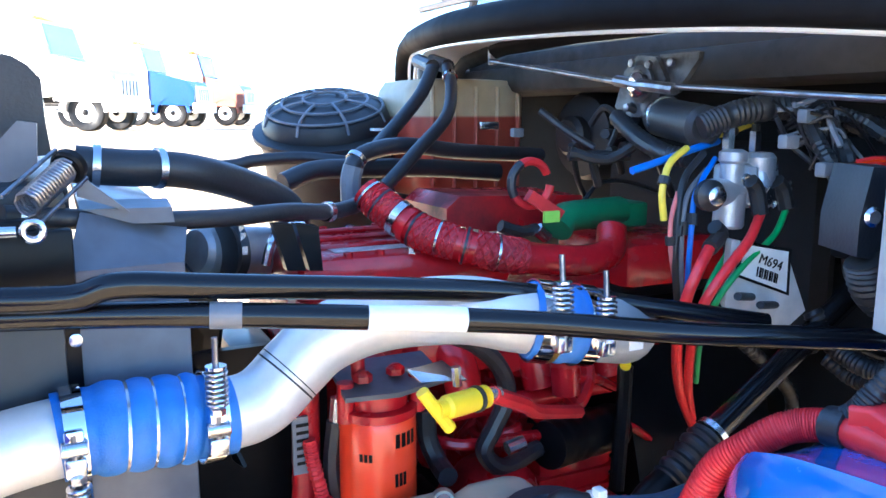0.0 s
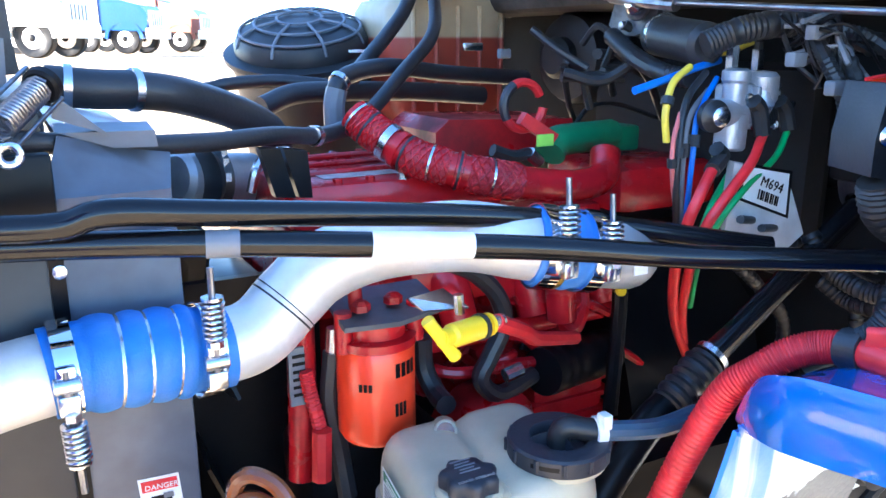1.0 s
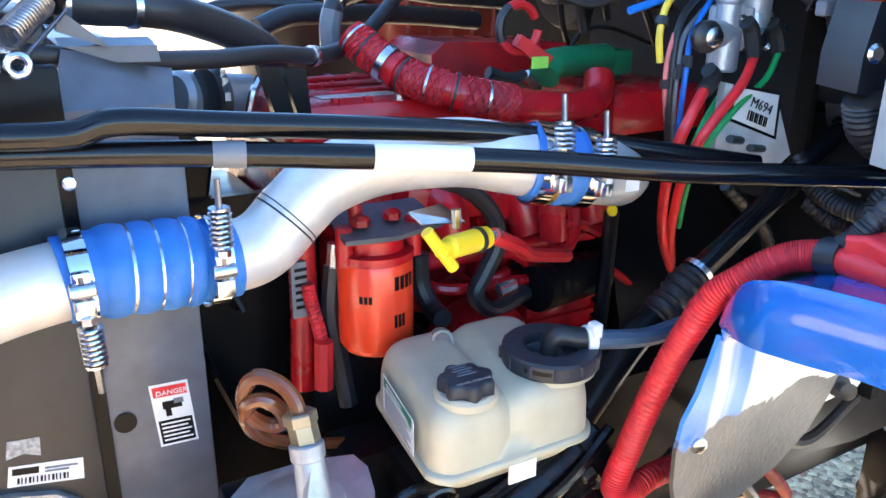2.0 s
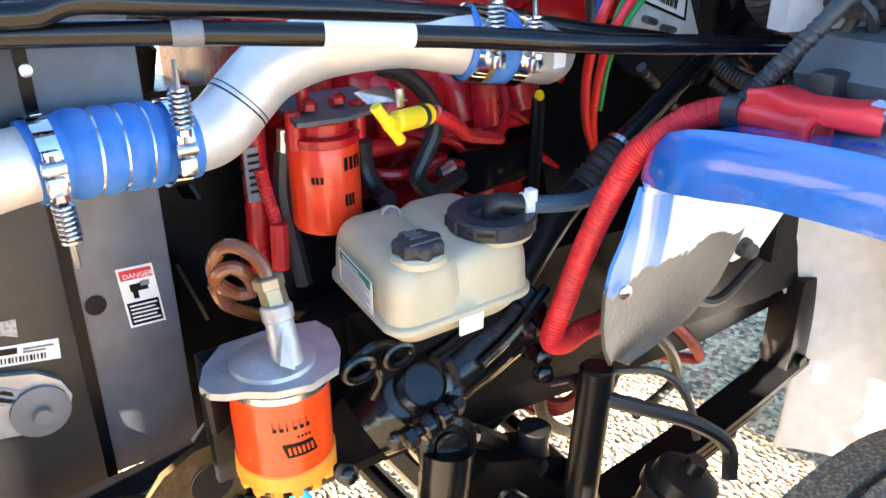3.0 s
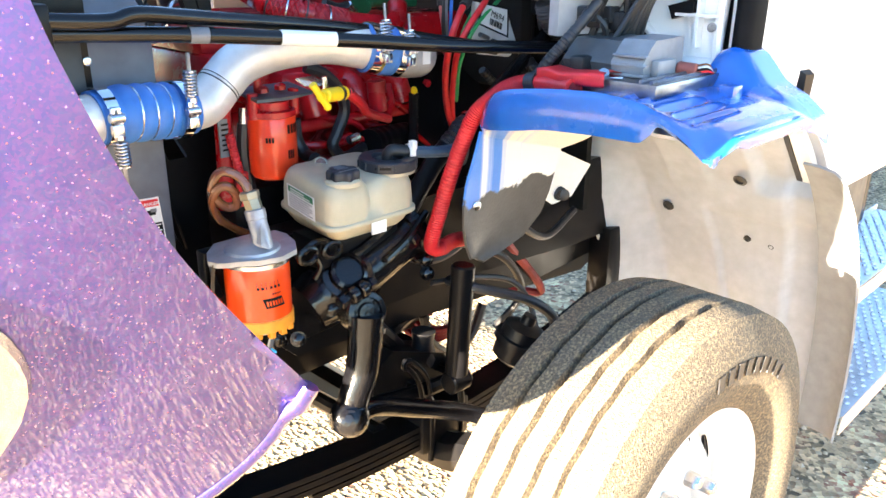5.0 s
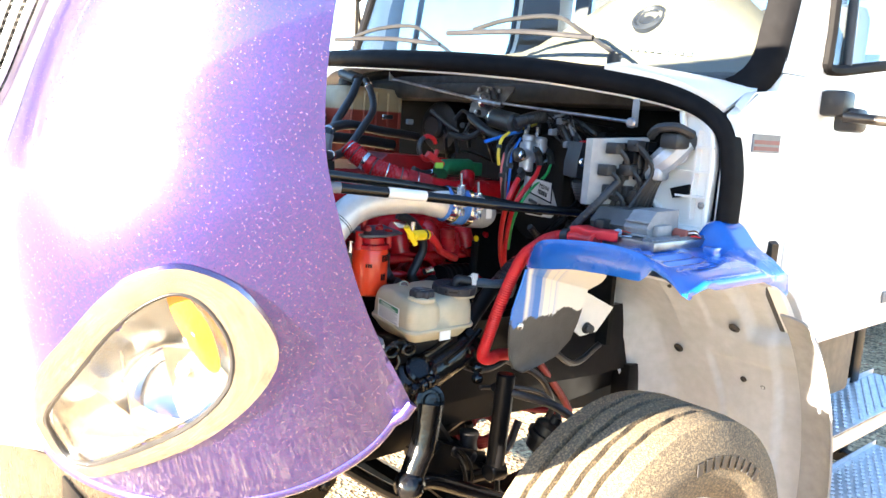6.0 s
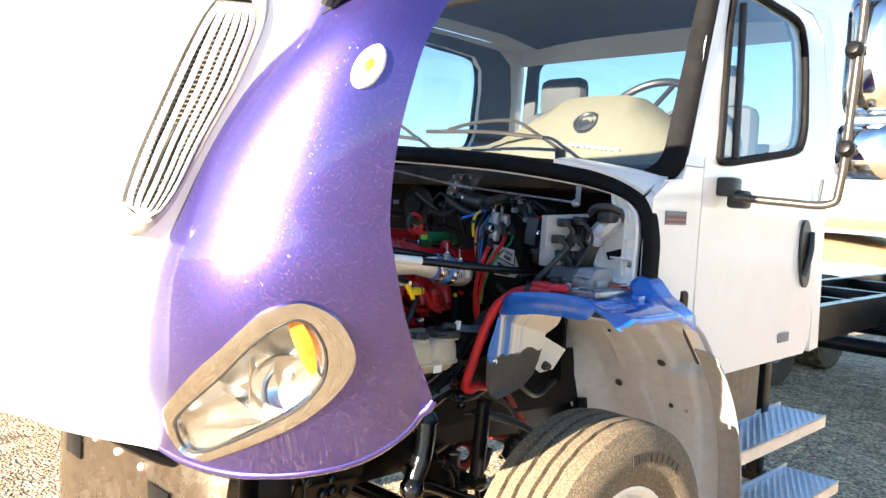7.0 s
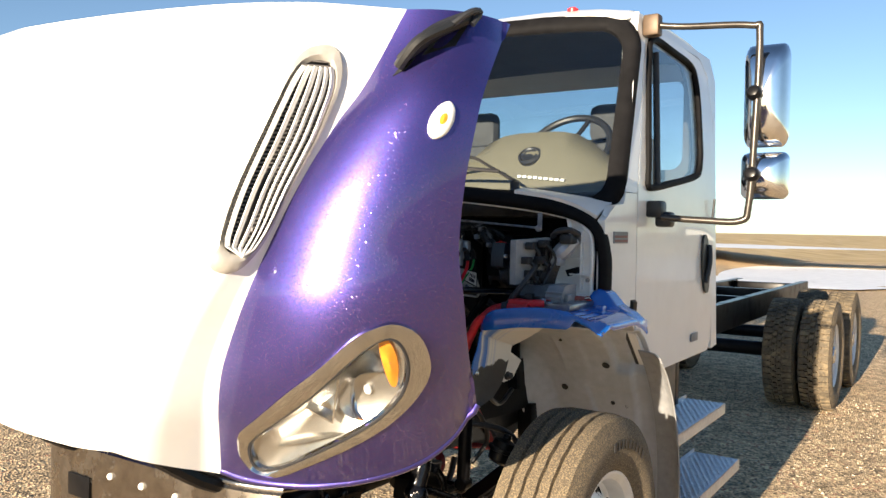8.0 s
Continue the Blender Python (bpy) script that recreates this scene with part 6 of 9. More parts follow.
# ---- engine ----
engine = thing("engine", (0.45, 0.1, 0.7), "red painted diesel engine with pipes and brackets", "engine")
part("block", Mesh().box((0.10, -0.10, 0.78), (0.58, 0.30, 1.22), 0.02), RED, engine, "red cast block")
part("flywheel_housing", Mesh().prism([V(0.60, -0.22, 0.72), V(0.60, -0.26, 0.95), V(0.60, -0.20, 1.15), V(0.60, -0.06, 1.28), V(0.60, 0.24, 1.28), V(0.60, 0.40, 1.1), V(0.60, 0.40, 0.72)], (0.30, 0, 0)), BLACK, engine, "black flywheel housing")
part("oil_pan", Mesh().box((0.02, -0.16, 0.54), (0.72, 0.34, 0.79), 0.04), BLACK, engine, "black oil pan")
part("engine_mount", Mesh().box((0.06, -0.24, 0.84), (0.26, -0.11, 1.085), 0.02), BLACK, engine, "black engine mount casting")
# not seen itself: added as a dark mass that shades the ground behind
part("transmission", Mesh().prism([V(0.90, -0.24, 0.60), V(0.90, -0.24, 1.0), V(1.5, -0.18, 0.95), V(2.0, -0.12, 0.90), V(2.0, -0.12, 0.68), V(1.4, -0.18, 0.52)], (0, 0.48, 0)), BLACK, engine, "unseen black transmission added under the cab for shade")
part("cylinder_head", Mesh().box((0.10, -0.12, 1.215), (0.62, 0.28, 1.34), 0.012), RED, engine)
part("rocker_cover", Mesh().box((0.10, -0.09, 1.335), (0.45, 0.22, 1.405), 0.02), RED, engine, "red valve cover with worn sticker")
part("cover_sticker", Mesh().box((0.16, -0.06, 1.4055), (0.28, 0.0, 1.4065)), mat("worn sticker", (0.55, 0.42, 0.40), 0.5, vary=0.4, scale=60), engine)
part("breather_cover", Mesh().prism([(0.383, 0.020, 1.427), (0.383, 0.020, 1.451), (0.409, 0.020, 1.471), (0.658, 0.020, 1.462), (0.673, 0.020, 1.404), (0.459, 0.020, 1.408)], (0, 0.18, 0)), RED, engine, "red box cover")
for k in range(4):
    x = 0.16 + 0.13 * k
    part("intake_runner", Mesh().tube([(x, -0.10, 1.27), (x + 0.01, -0.17, 1.26), (x + 0.02, -0.19, 1.20)], 0.028, 12, 4), RED, engine)
part("manifold", Mesh().box((0.24, -0.17, 1.225), (0.60, -0.10, 1.30), 0.018), RED, engine)
part("fuel_rail", Mesh().rod((0.25, -0.185, 1.18), (0.60, -0.185, 1.18), 0.014), RED, engine)
part("fuel_pump", Mesh().spin([(0.05, 0), (0.055, 0.01), (0.055, 0.09), (0.035, 0.11), (0.03, 0.15), (0, 0.15)], V(0.33, -0.17, 1.05), (0.2, -0.9, 0.1), 20), RED, engine, "red fuel pump")
part("air_compressor", Mesh().box((0.42, -0.22, 0.98), (0.56, -0.10, 1.12), 0.02), RED, engine)
part("starter", Mesh().rod((0.52, -0.17, 0.92), (0.78, -0.17, 0.92), 0.05, 20, 0.01), BLACK, engine, "black starter motor")
for k in range(4):
    part("compressor_fin", Mesh().box((0.415, -0.228, 1.0 + 0.028 * k), (0.565, -0.10, 1.008 + 0.028 * k)), RED, engine)
for x0, z0, x1, z1, r in ((0.24, 1.15, 0.60, 1.10, 0.009), (0.30, 1.20, 0.50, 1.13, 0.007), (0.40, 1.22, 0.62, 1.18, 0.008), (0.28, 1.0, 0.66, 0.98, 0.010), (0.45, 1.16, 0.72, 1.06, 0.007)):
    part("steel_line", Mesh().tube([(x0, -0.15, z0), (x0 + 0.05, -0.21, z0 - 0.01), ((x0 + x1) / 2, -0.22, (z0 + z1) / 2 + 0.01), (x1 - 0.05, -0.20, z1), (x1, -0.14, z1 - 0.02)], r, 8), RED, engine)
for k in range(9):
    x, z = 0.26 + 0.065 * k, 1.21 + 0.012 * (k % 2)
    part("head_bolt", Mesh().spin([(0.011, 0), (0.011, 0.012), (0.007, 0.015), (0, 0.015)], V(x, -0.12, z), (0, -1, 0), 6), RED, engine)
rnd = random.Random(21)
for k in range(46):
    x, z = rnd.uniform(0.20, 0.57), rnd.uniform(0.86, 1.24)
    y = -0.12 - rnd.random() * 0.07
    kind = k % 4
    if kind == 0:
        part("cast_boss", Mesh().spin([(0.022, 0), (0.022, 0.02), (0.016, 0.026), (0.009, 0.027), (0.009, 0.036), (0, 0.036)], V(x, y, z), (rnd.uniform(-0.4, 0.2), -1, rnd.uniform(-0.2, 0.5)), 12), rnd.choice((RED, RED, BLACK)), engine)
    elif kind == 1:
        part("engine_bracket", Mesh().prism([V(x, y, z), V(x + 0.05, y, z + 0.01), V(x + 0.06, y, z + 0.035), V(x + 0.02, y, z + 0.05), V(x - 0.01, y, z + 0.03)], (0, 0.02, 0)), rnd.choice((RED, RED, BLACK)), engine)
    elif kind == 2:
        e = V(x + rnd.uniform(-0.12, 0.12), y + 0.02, z + rnd.uniform(-0.12, 0.04))
        part("small_pipe", Mesh().tube([V(x, y + 0.03, z), V(x, y - 0.02, z + 0.01), (V(x, y, z) + e) / 2 + V(0, -0.035, 0.01), e + V(0, -0.02, 0), e + V(0, 0.03, 0)], rnd.uniform(0.005, 0.010), 8), rnd.choice((RED, RUBBER, RED)), engine)
    else:
        part("flange_bolt", Mesh().spin([(0.013, 0), (0.013, 0.003), (0.009, 0.003), (0.009, 0.012), (0, 0.013)], V(x, y, z), (rnd.uniform(-0.3, 0.3), -1, 0.2), 6), rnd.choice((RED, DARKGREY)), engine)
part("front_cover", Mesh().box((0.02, -0.06, 0.80), (0.10, 0.26, 1.25), 0.02), BLACK, engine)
part("front_tube", Mesh().tube([(0.063, -0.220, 1.267), (0.062, -0.220, 1.173), (0.056, -0.220, 1.048)], 0.018, 12), RED, engine, "red vertical pipe")
part("pipe_tag", Mesh().box(Vector((0.039, -0.245, 1.236)), Vector((0.059, -0.240, 1.161))), GREYPLASTIC, engine, "grey metal tag with faint writing")
for k in range(6):
    q = Vector((0.041, -0.246, 1.228))
    part("tag_bar", Mesh().box(q + V(0.002, -0.001, -0.010 * k), q + V(0.018, 0.0, -0.010 * k - 0.004)), BLACK, engine)
rib = [Vector((0.058, -0.250, 1.207)), Vector((0.063, -0.250, 1.175)), Vector((0.072, -0.250, 1.133)), Vector((0.075, -0.250, 1.108))]
part("ribbed_loom", Mesh().tube(rib, lambda t: 0.008 + 0.0018 * (int(t * 40) % 2), 8, 14), HOSERED, engine, "ribbed red loom")
part("loom_plug", Mesh().tube([(0.072, -0.260, 1.129), (0.069, -0.260, 1.062)], 0.013, 8, 2), HOSERED, engine)
part("black_hose", Mesh().tube([(0.097, -0.240, 1.221), (0.091, -0.240, 1.158), (0.102, -0.240, 1.080), (0.107, -0.250, 1.021)], 0.013, 8), RUBBER, engine)
part("hose_collar", Mesh().tube([(0.100, -0.240, 1.252), (0.097, -0.240, 1.221)], 0.010, 10, 2), STEEL, engine)
part("black_hose", Mesh().tube([(0.253, -0.240, 1.318), (0.293, -0.250, 1.300), (0.331, -0.250, 1.262), (0.344, -0.250, 1.218), (0.323, -0.250, 1.174), (0.308, -0.250, 1.142), (0.339, -0.250, 1.113), (0.410, -0.230, 1.120)], 0.013, 10), RUBBER, engine, "black rubber hose")
part("black_hose", Mesh().tube([(0.232, -0.220, 1.208), (0.235, -0.220, 1.164), (0.242, -0.240, 1.134), (0.237, -0.280, 1.132)], 0.014, 10), RUBBER, engine)
part("bellows", Mesh().tube([(0.419, -0.240, 1.126), (0.485, -0.220, 1.121), (0.574, -0.200, 1.114)], lambda t: 0.036 + 0.0012 * (int(t * 10) % 2), 18, 10), BLACK, engine, "black rubber coupling")
part("silver_band", Mesh().tube([(0.321, -0.290, 1.160), (0.347, -0.290, 1.165)], 0.010, 10, 2), STEEL, engine)
part("coolant_tube", Mesh().tube([(0.460, -0.220, 1.273), (0.463, -0.220, 1.205), (0.471, -0.240, 1.182), (0.503, -0.220, 1.209), (0.510, -0.200, 1.249)], 0.012, 8), RED, engine)
part("coolant_neck", Mesh().tube([(0.448, -0.235, 1.269), (0.455, -0.235, 1.201)], 0.022, 12, 3), RED, engine)

# exhaust gas pipe wrapped in red mesh
EGR = [(0.225, -0.020, 1.491), (0.236, -0.035, 1.477), (0.259, -0.060, 1.454), (0.287, -0.095, 1.432), (0.327, -0.125, 1.418), (0.380, -0.150, 1.404), (0.453, -0.160, 1.390), (0.533, -0.160, 1.381), (0.589, -0.150, 1.388), (0.611, -0.130, 1.423)]
WRAP = mat("red mesh wrap", (0.45, 0.02, 0.03), 0.6, bump=1.0, bump_scale=260, vary=0.3, scale=240)
part("crossover_pipe", Mesh().tube(EGR, 0.0245, 16, 8), RED, engine, "red exhaust crossover pipe", sharp=60)
ec = curve(EGR, 8)
for i0, i1 in ((6, 16), (22, 33), (36, 46)):
    seg3 = ec[i0:i1]
    wr2 = Mesh().tube(seg3, 0.0268, 16, 6, smooth=False)
    part("mesh_wrap", wr2, WRAP, engine, "red woven wire wrap", sharp=60)
strand = Mesh()
for s in (1, -1):
    for ph in range(7):
        for i0, i1 in ((6, 16), (22, 33), (36, 46)):
            pts = []
            for i in range(i0, i1):
                d = (ec[i + 1] - ec[i - 1]).normalized()
                u = (V(0, 0, 1) - d * d.z).normalized()
                w = d.cross(u)
                a = s * (i - i0) * 0.55 + ph * 2 * math.pi / 7
                pts.append(ec[i] + (u * math.cos(a) + w * math.sin(a)) * 0.0275)
            strand.tube(pts, 0.0014, 4, 2)
tagged(part("wire_netting", strand, RED, engine), kind="stuff")
for i, r in ((17, 0.0285), (20, 0.0285), (34, 0.0275)):
    d = (ec[i + 1] - ec[i - 1]).normalized()
    part("pipe_clamp", Mesh().spin([(r - 0.003, -0.006), (r, -0.005), (r, 0.005), (r - 0.003, 0.006)], ec[i], d, 20, cap=False), RED if i != 17 else STEEL, engine)
part("green_fitting", Mesh().tube([(0.530, -0.090, 1.422), (0.553, -0.080, 1.438), (0.625, -0.060, 1.439), (0.695, -0.040, 1.438)], 0.026, 14, 6), GREEN, engine, "green painted actuator housing")
part("green_flange", Mesh().box(Vector((0.669, -0.060, 1.409)), Vector((0.746, 0.000, 1.453)), 0.006), GREEN, engine)
loop = []
lc = Vector((0.486, -0.080, 1.497))
for k in range(22):
    a = radians(-70 + 330 * k / 21)
    loop.append(lc + V(0.036 * math.sin(a + 2.9), 0.006 * k / 21, 0.036 * math.cos(a + 2.9)))
part("wire_loop", Mesh().tube(loop, 0.0072, 8, 2), HOSERED, engine, "looped red and black wire")
part("wire_tape", Mesh().tube(loop[9:16], 0.0078, 8, 2), RUBBER, engine)
part("loop_plug", Mesh().tube([(0.474, -0.090, 1.480), (0.528, -0.100, 1.445)], 0.014, 4, 2), HOSERED, engine, "red connector")
part("plug_tag", Mesh().box(Vector((0.486, -0.120, 1.438)), Vector((0.515, -0.115, 1.456))), mat("lime tag", (0.35, 0.75, 0.10), 0.5), engine)
part("sensor_cable", Mesh().tube([(0.630, -0.020, 1.452), (0.681, 0.000, 1.483), (0.745, 0.000, 1.484), (0.840, 0.000, 1.456)], 0.004, 6), PLASTIC, engine)
part("injector_plug", Mesh().tube([(0.429, -0.080, 1.432), (0.466, -0.080, 1.420), (0.498, -0.080, 1.423)], 0.010, 8, 4), PLASTIC, engine)
part("injector_plug", Mesh().tube([(0.495, -0.085, 1.424), (0.515, -0.085, 1.408)], 0.011, 8, 2), STEEL, engine)
part("rear_manifold", Mesh().box((0.62, -0.16, 1.32), (0.84, 0.05, 1.40), 0.02), RED, engine)
part("alternator", Mesh().rod((-0.023, 0.050, 1.406), (0.109, 0.120, 1.385), 0.04, 20, 0.008), CASTGREY, engine, "grey alternator with pulley")
part("pulley", Mesh().spin([(0.03, 0), (0.043, 0.002), (0.036, 0.012), (0.043, 0.022), (0.03, 0.024)], Vector((0.013, 0.020, 1.408)), (1, 0.3, 0), 24), DARKGREY, engine)
part("fan_hub", Mesh().rod((-0.04, 0.1, 1.12), (0.03, 0.1, 1.12), 0.09, 24, 0.01), BLACK, engine)
for k in range(9):
    a = 2 * math.pi * k / 9
    u, w = V(0, math.cos(a), math.sin(a)), V(0, -math.sin(a), math.cos(a))
    c = V(-0.03, 0.1, 1.12)
    part("fan_blade", Mesh().slab([[c + u * 0.09 - w * 0.04 + V(-0.02, 0, 0), c + u * 0.09 + w * 0.04 + V(0.02, 0, 0)], [c + u * 0.30 - w * 0.07 + V(-0.025, 0, 0), c + u * 0.30 + w * 0.06 + V(0.02, 0, 0)]], 0.005), BLACK, engine)
part("lift_bracket", Mesh().prism([(0.054, -0.120, 1.463), (0.081, -0.120, 1.461), (0.099, -0.120, 1.395), (0.072, -0.120, 1.398)], (0, 0.02, 0)), BLACK, engine, "black bracket")
part("lift_bracket", Mesh().prism([(0.087, -0.115, 1.460), (0.119, -0.115, 1.455), (0.124, -0.115, 1.392), (0.105, -0.115, 1.394)], (0, 0.025, 0)), BLACK, engine, "black bracket")

# ---- hoses above the engine ----
def hose_thing(name, pts, r, label, material=RUBBER, clamps=()):
    h = thing(name, pts[0], label, "hose")
    part("tube", Mesh().tube(pts, r, 12, 8), material, h, sharp=70)
    c = curve(pts, 8)
    for f in clamps:
        i = max(1, min(len(c) - 2, int(f * len(c))))
        part("clamp", Mesh().spin([(r - 0.001, -0.006), (r + 0.003, -0.005), (r + 0.003, 0.005), (r - 0.001, 0.006)], c[i], (c[i + 1] - c[i - 1]).normalized(), 20, cap=False), STEEL, h)
    return h


hose_thing("radiator_hose", [(-0.178, 0.000, 1.543), (-0.152, 0.000, 1.540), (-0.112, 0.000, 1.536), (-0.066, 0.010, 1.533), (-0.018, 0.020, 1.525), (0.042, 0.050, 1.506), (0.098, 0.080, 1.482), (0.135, 0.100, 1.456), (0.151, 0.120, 1.421)], 0.026, "thick black upper radiator hose", clamps=(0.13, 0.36))
hose_thing("heater_hose", [(-0.256, -0.220, 1.503), (-0.215, -0.200, 1.496), (-0.113, -0.160, 1.482), (-0.006, -0.120, 1.475), (0.087, -0.080, 1.474), (0.181, -0.020, 1.464), (0.273, 0.050, 1.482), (0.376, 0.120, 1.546), (0.472, 0.200, 1.605), (0.531, 0.300, 1.667), (0.551, 0.360, 1.706)], 0.0122, "long black heater hose over the engine", clamps=(0.06, 0.47, 0.93))
hose_thing("vent_hose", [(0.518, 0.360, 1.703), (0.483, 0.340, 1.651), (0.427, 0.300, 1.605), (0.364, 0.250, 1.563), (0.316, 0.200, 1.534)], 0.014, "black vent hose from the coolant tank")
hose_thing("coolant_hose", [(0.262, 0.150, 1.484), (0.266, 0.150, 1.523), (0.305, 0.170, 1.543), (0.385, 0.190, 1.551), (0.518, 0.220, 1.536), (0.747, 0.300, 1.520)], 0.0155, "black coolant hose on a grey elbow", clamps=(0.25,))
hose_thing("coolant_hose", [(0.166, 0.250, 1.485), (0.236, 0.270, 1.505), (0.352, 0.280, 1.505), (0.482, 0.300, 1.500), (0.653, 0.320, 1.485)], 0.019, "black coolant hose beside the valve cover")
hose_thing("air_hose", [(-0.20, 0.40, 1.50), (0.093, 0.450, 1.506), (0.161, 0.450, 1.516), (0.267, 0.450, 1.519), (0.380, 0.420, 1.505), (0.36, 0.50, 1.50)], 0.013, "black air hose by the air cleaner")
part("elbow_fitting", Mesh().tube([(0.256, 0.140, 1.460), (0.256, 0.140, 1.494), (0.262, 0.140, 1.519)], 0.018, 10, 3), GREYPLASTIC, engine, "grey elbow fitting")
part("hose_clip", Mesh().box(Vector((0.627, 0.350, 1.575)), Vector((0.674, 0.360, 1.592)), 0.003), STEEL, engine)

# ---- air cleaner and coolant tank on the far side ----
air = thing("air_cleaner", (0.35, 0.6, 1.3), "black round air cleaner with a ribbed lid", "air cleaner")
AC, AX = Vector((0.384, 0.660, 1.566)), V(-0.16, -0.28, 1.0).normalized()
part("housing", Mesh().spin([(0.10, -0.35), (0.15, -0.30), (0.155, -0.03), (0.165, 0.0), (0.175, 0.005), (0.175, 0.015), (0.15, 0.02)], AC, AX, 40), PLASTIC, air)
part("lid", Mesh().spin([(0.15, 0.018), (0.15, 0.035), (0.14, 0.055), (0.11, 0.07), (0.06, 0.078), (0.0, 0.08)], AC, AX, 40), PLASTIC, air, "domed black lid")
s0 = AX.orthogonal().normalized()
t0 = AX.cross(s0)
for k in range(8):
    a = 2 * math.pi * k / 8
    part("lid_rib", Mesh().tube([AC + (s0 * math.cos(a) + t0 * math.sin(a)) * r + AX * h for r, h in ((0.148, 0.038), (0.135, 0.062), (0.10, 0.077), (0.05, 0.084))], 0.0035, 6, 4), GREYPLASTIC, air)
for r, h in ((0.05, 0.084), (0.10, 0.077), (0.135, 0.062)):
    pts = [AC + (s0 * math.cos(k * math.pi / 14) + t0 * math.sin(k * math.pi / 14)) * r + AX * h for k in range(29)]
    part("lid_ring", Mesh().tube(pts, 0.0035, 6, 1), GREYPLASTIC, air)
part("sticker", Mesh().box(AC + V(0.05, -0.172, 0.006), AC + V(0.09, -0.15, 0.012)), WHITE, air)


def coolant_material():
    m = mat("coolant tank plastic", (0.42, 0.33, 0.20), 0.4, vary=0.08)
    n, li = m.node_tree.nodes, m.node_tree.links
    b = n["Principled BSDF"]
    sx, tc = n.new("ShaderNodeSeparateXYZ"), n.new("ShaderNodeTexCoord")
    li.new(tc.outputs["Object"], sx.inputs["Vector"])
    mr = n.new("ShaderNodeMapRange")
    mr.inputs["From Min"].default_value, mr.inputs["From Max"].default_value = 1.60, 1.606
    li.new(sx.outputs["Z"], mr.inputs["Value"])
    mx = n.new("ShaderNodeMix")
    mx.data_type = "RGBA"
    li.new(mr.outputs["Result"], mx.inputs["Factor"])
    mx.inputs["A"].default_value = (0.30, 0.05, 0.03, 1)
    li.new(b.inputs["Base Color"].links[0].from_socket, mx.inputs["B"])
    li.new(mx.outputs["Result"], b.inputs["Base Color"])
    return m


ct = thing("coolant_tank", (0.66, 0.55, 1.4), "translucent coolant tank half full of red coolant", "coolant tank")
crow = []
for z, k in ((1.42, 0.80), (1.45, 0.95), (1.58, 1.0), (1.66, 1.0), (1.685, 0.9), (1.69, 0.5), (1.69, 0.02)):
    crow.append([V(0.665 + a * 0.30 * k, 0.58 + b * 0.26 * k, z) for a, b in rounded(0, 0, 1, 1, 0.2, 5)])
part("body", Mesh().grid(crow, close_u=True), coolant_material(), ct, sharp=40)
for k in range(5):
    x = 0.56 + 0.055 * k
    part("rib", Mesh().rod((x, 0.45, 1.44), (x, 0.45, 1.67), 0.006, 8), coolant_material() if k == 0 else ct.children[1].data.materials[0], ct)
part("cap", Mesh().spin([(0.03, 0), (0.03, 0.02), (0.02, 0.028), (0, 0.028)], V(0.60, 0.55, 1.69), (0, 0, 1), 16), PLASTIC, ct)
for q in ((0.537, 0.400, 1.708), (0.573, 0.400, 1.709)):
    part("port", Mesh().rod(q, Vector(q) + V(0.02, 0.12, 0.02), 0.016, 10), PLASTIC, ct)

# ---- cowl and firewall equipment ----
wl = thing("wiper_linkage", (0.64, -0.15, 1.6), "wiper motor and linkage below the cowl", "wiper linkage")
ZINC = mat("dull zinc", (0.13, 0.13, 0.135), 0.42, 0.6, bump=0.2, dirt=(0.05, 0.047, 0.043), dirt_amount=0.7, dirt_scale=25)
part("motor_bracket", Mesh().prism([(0.660, -0.086, 1.678), (0.660, -0.118, 1.701), (0.660, -0.162, 1.696), (0.660, -0.187, 1.661), (0.660, -0.162, 1.612), (0.660, -0.124, 1.602), (0.660, -0.083, 1.605), (0.660, -0.064, 1.620)], (0.010, 0, 0)), ZINC, wl, "grey stamped bracket")
part("bracket_arm", Mesh().prism([(0.670, -0.160, 1.700), (0.670, -0.246, 1.699), (0.670, -0.245, 1.688), (0.670, -0.200, 1.640), (0.670, -0.162, 1.634)], (0.010, 0, 0)), ZINC, wl)
part("crank_disc", Mesh().spin([(0.030, 0), (0.030, 0.006), (0.022, 0.010), (0.022, 0.014), (0, 0.014)], Vector((0.655, -0.138, 1.655)), (-1, 0, 0), 22), ZINC, wl)
for q in ((0.655, -0.106, 1.618), (0.655, -0.155, 1.684), (0.655, -0.114, 1.689), (0.665, -0.195, 1.686)):
    part("bracket_bolt", Mesh().spin([(0.007, 0), (0.007, 0.006), (0, 0.008)], q, (-1, 0, 0), 6), DULLSTEEL, wl)
for a, b in (((0.632, -0.101, 1.661), (0.632, -0.165, 1.651)), ((0.630, -0.168, 1.652), (0.625, -0.248, 1.643))):
    part("rod_flat", Mesh().tube([a, b], 0.009, 10, 3), DULLSTEEL, wl)
part("motor", Mesh().rod((0.660, -0.174, 1.604), (0.620, -0.320, 1.589), 0.03, 20, 0.008), PLASTIC, wl, "black wiper motor")
part("motor_band", Mesh().rod((0.655, -0.193, 1.604), (0.653, -0.201, 1.604), 0.0315, 20), STEEL, wl)
part("crank_pivot", Mesh().spin([(0.02, 0), (0.02, 0.012), (0.01, 0.02), (0, 0.02)], Vector((0.645, -0.148, 1.653)), (-1, 0, 0), 16), STEEL, wl)
part("drive_rod", Mesh().rod((0.620, 0.296, 1.716), (0.635, -0.161, 1.651), 0.0045), DULLSTEEL, wl)
part("drive_rod", Mesh().rod((0.635, -0.160, 1.653), (0.585, -0.745, 1.612), 0.0045), DULLSTEEL, wl)
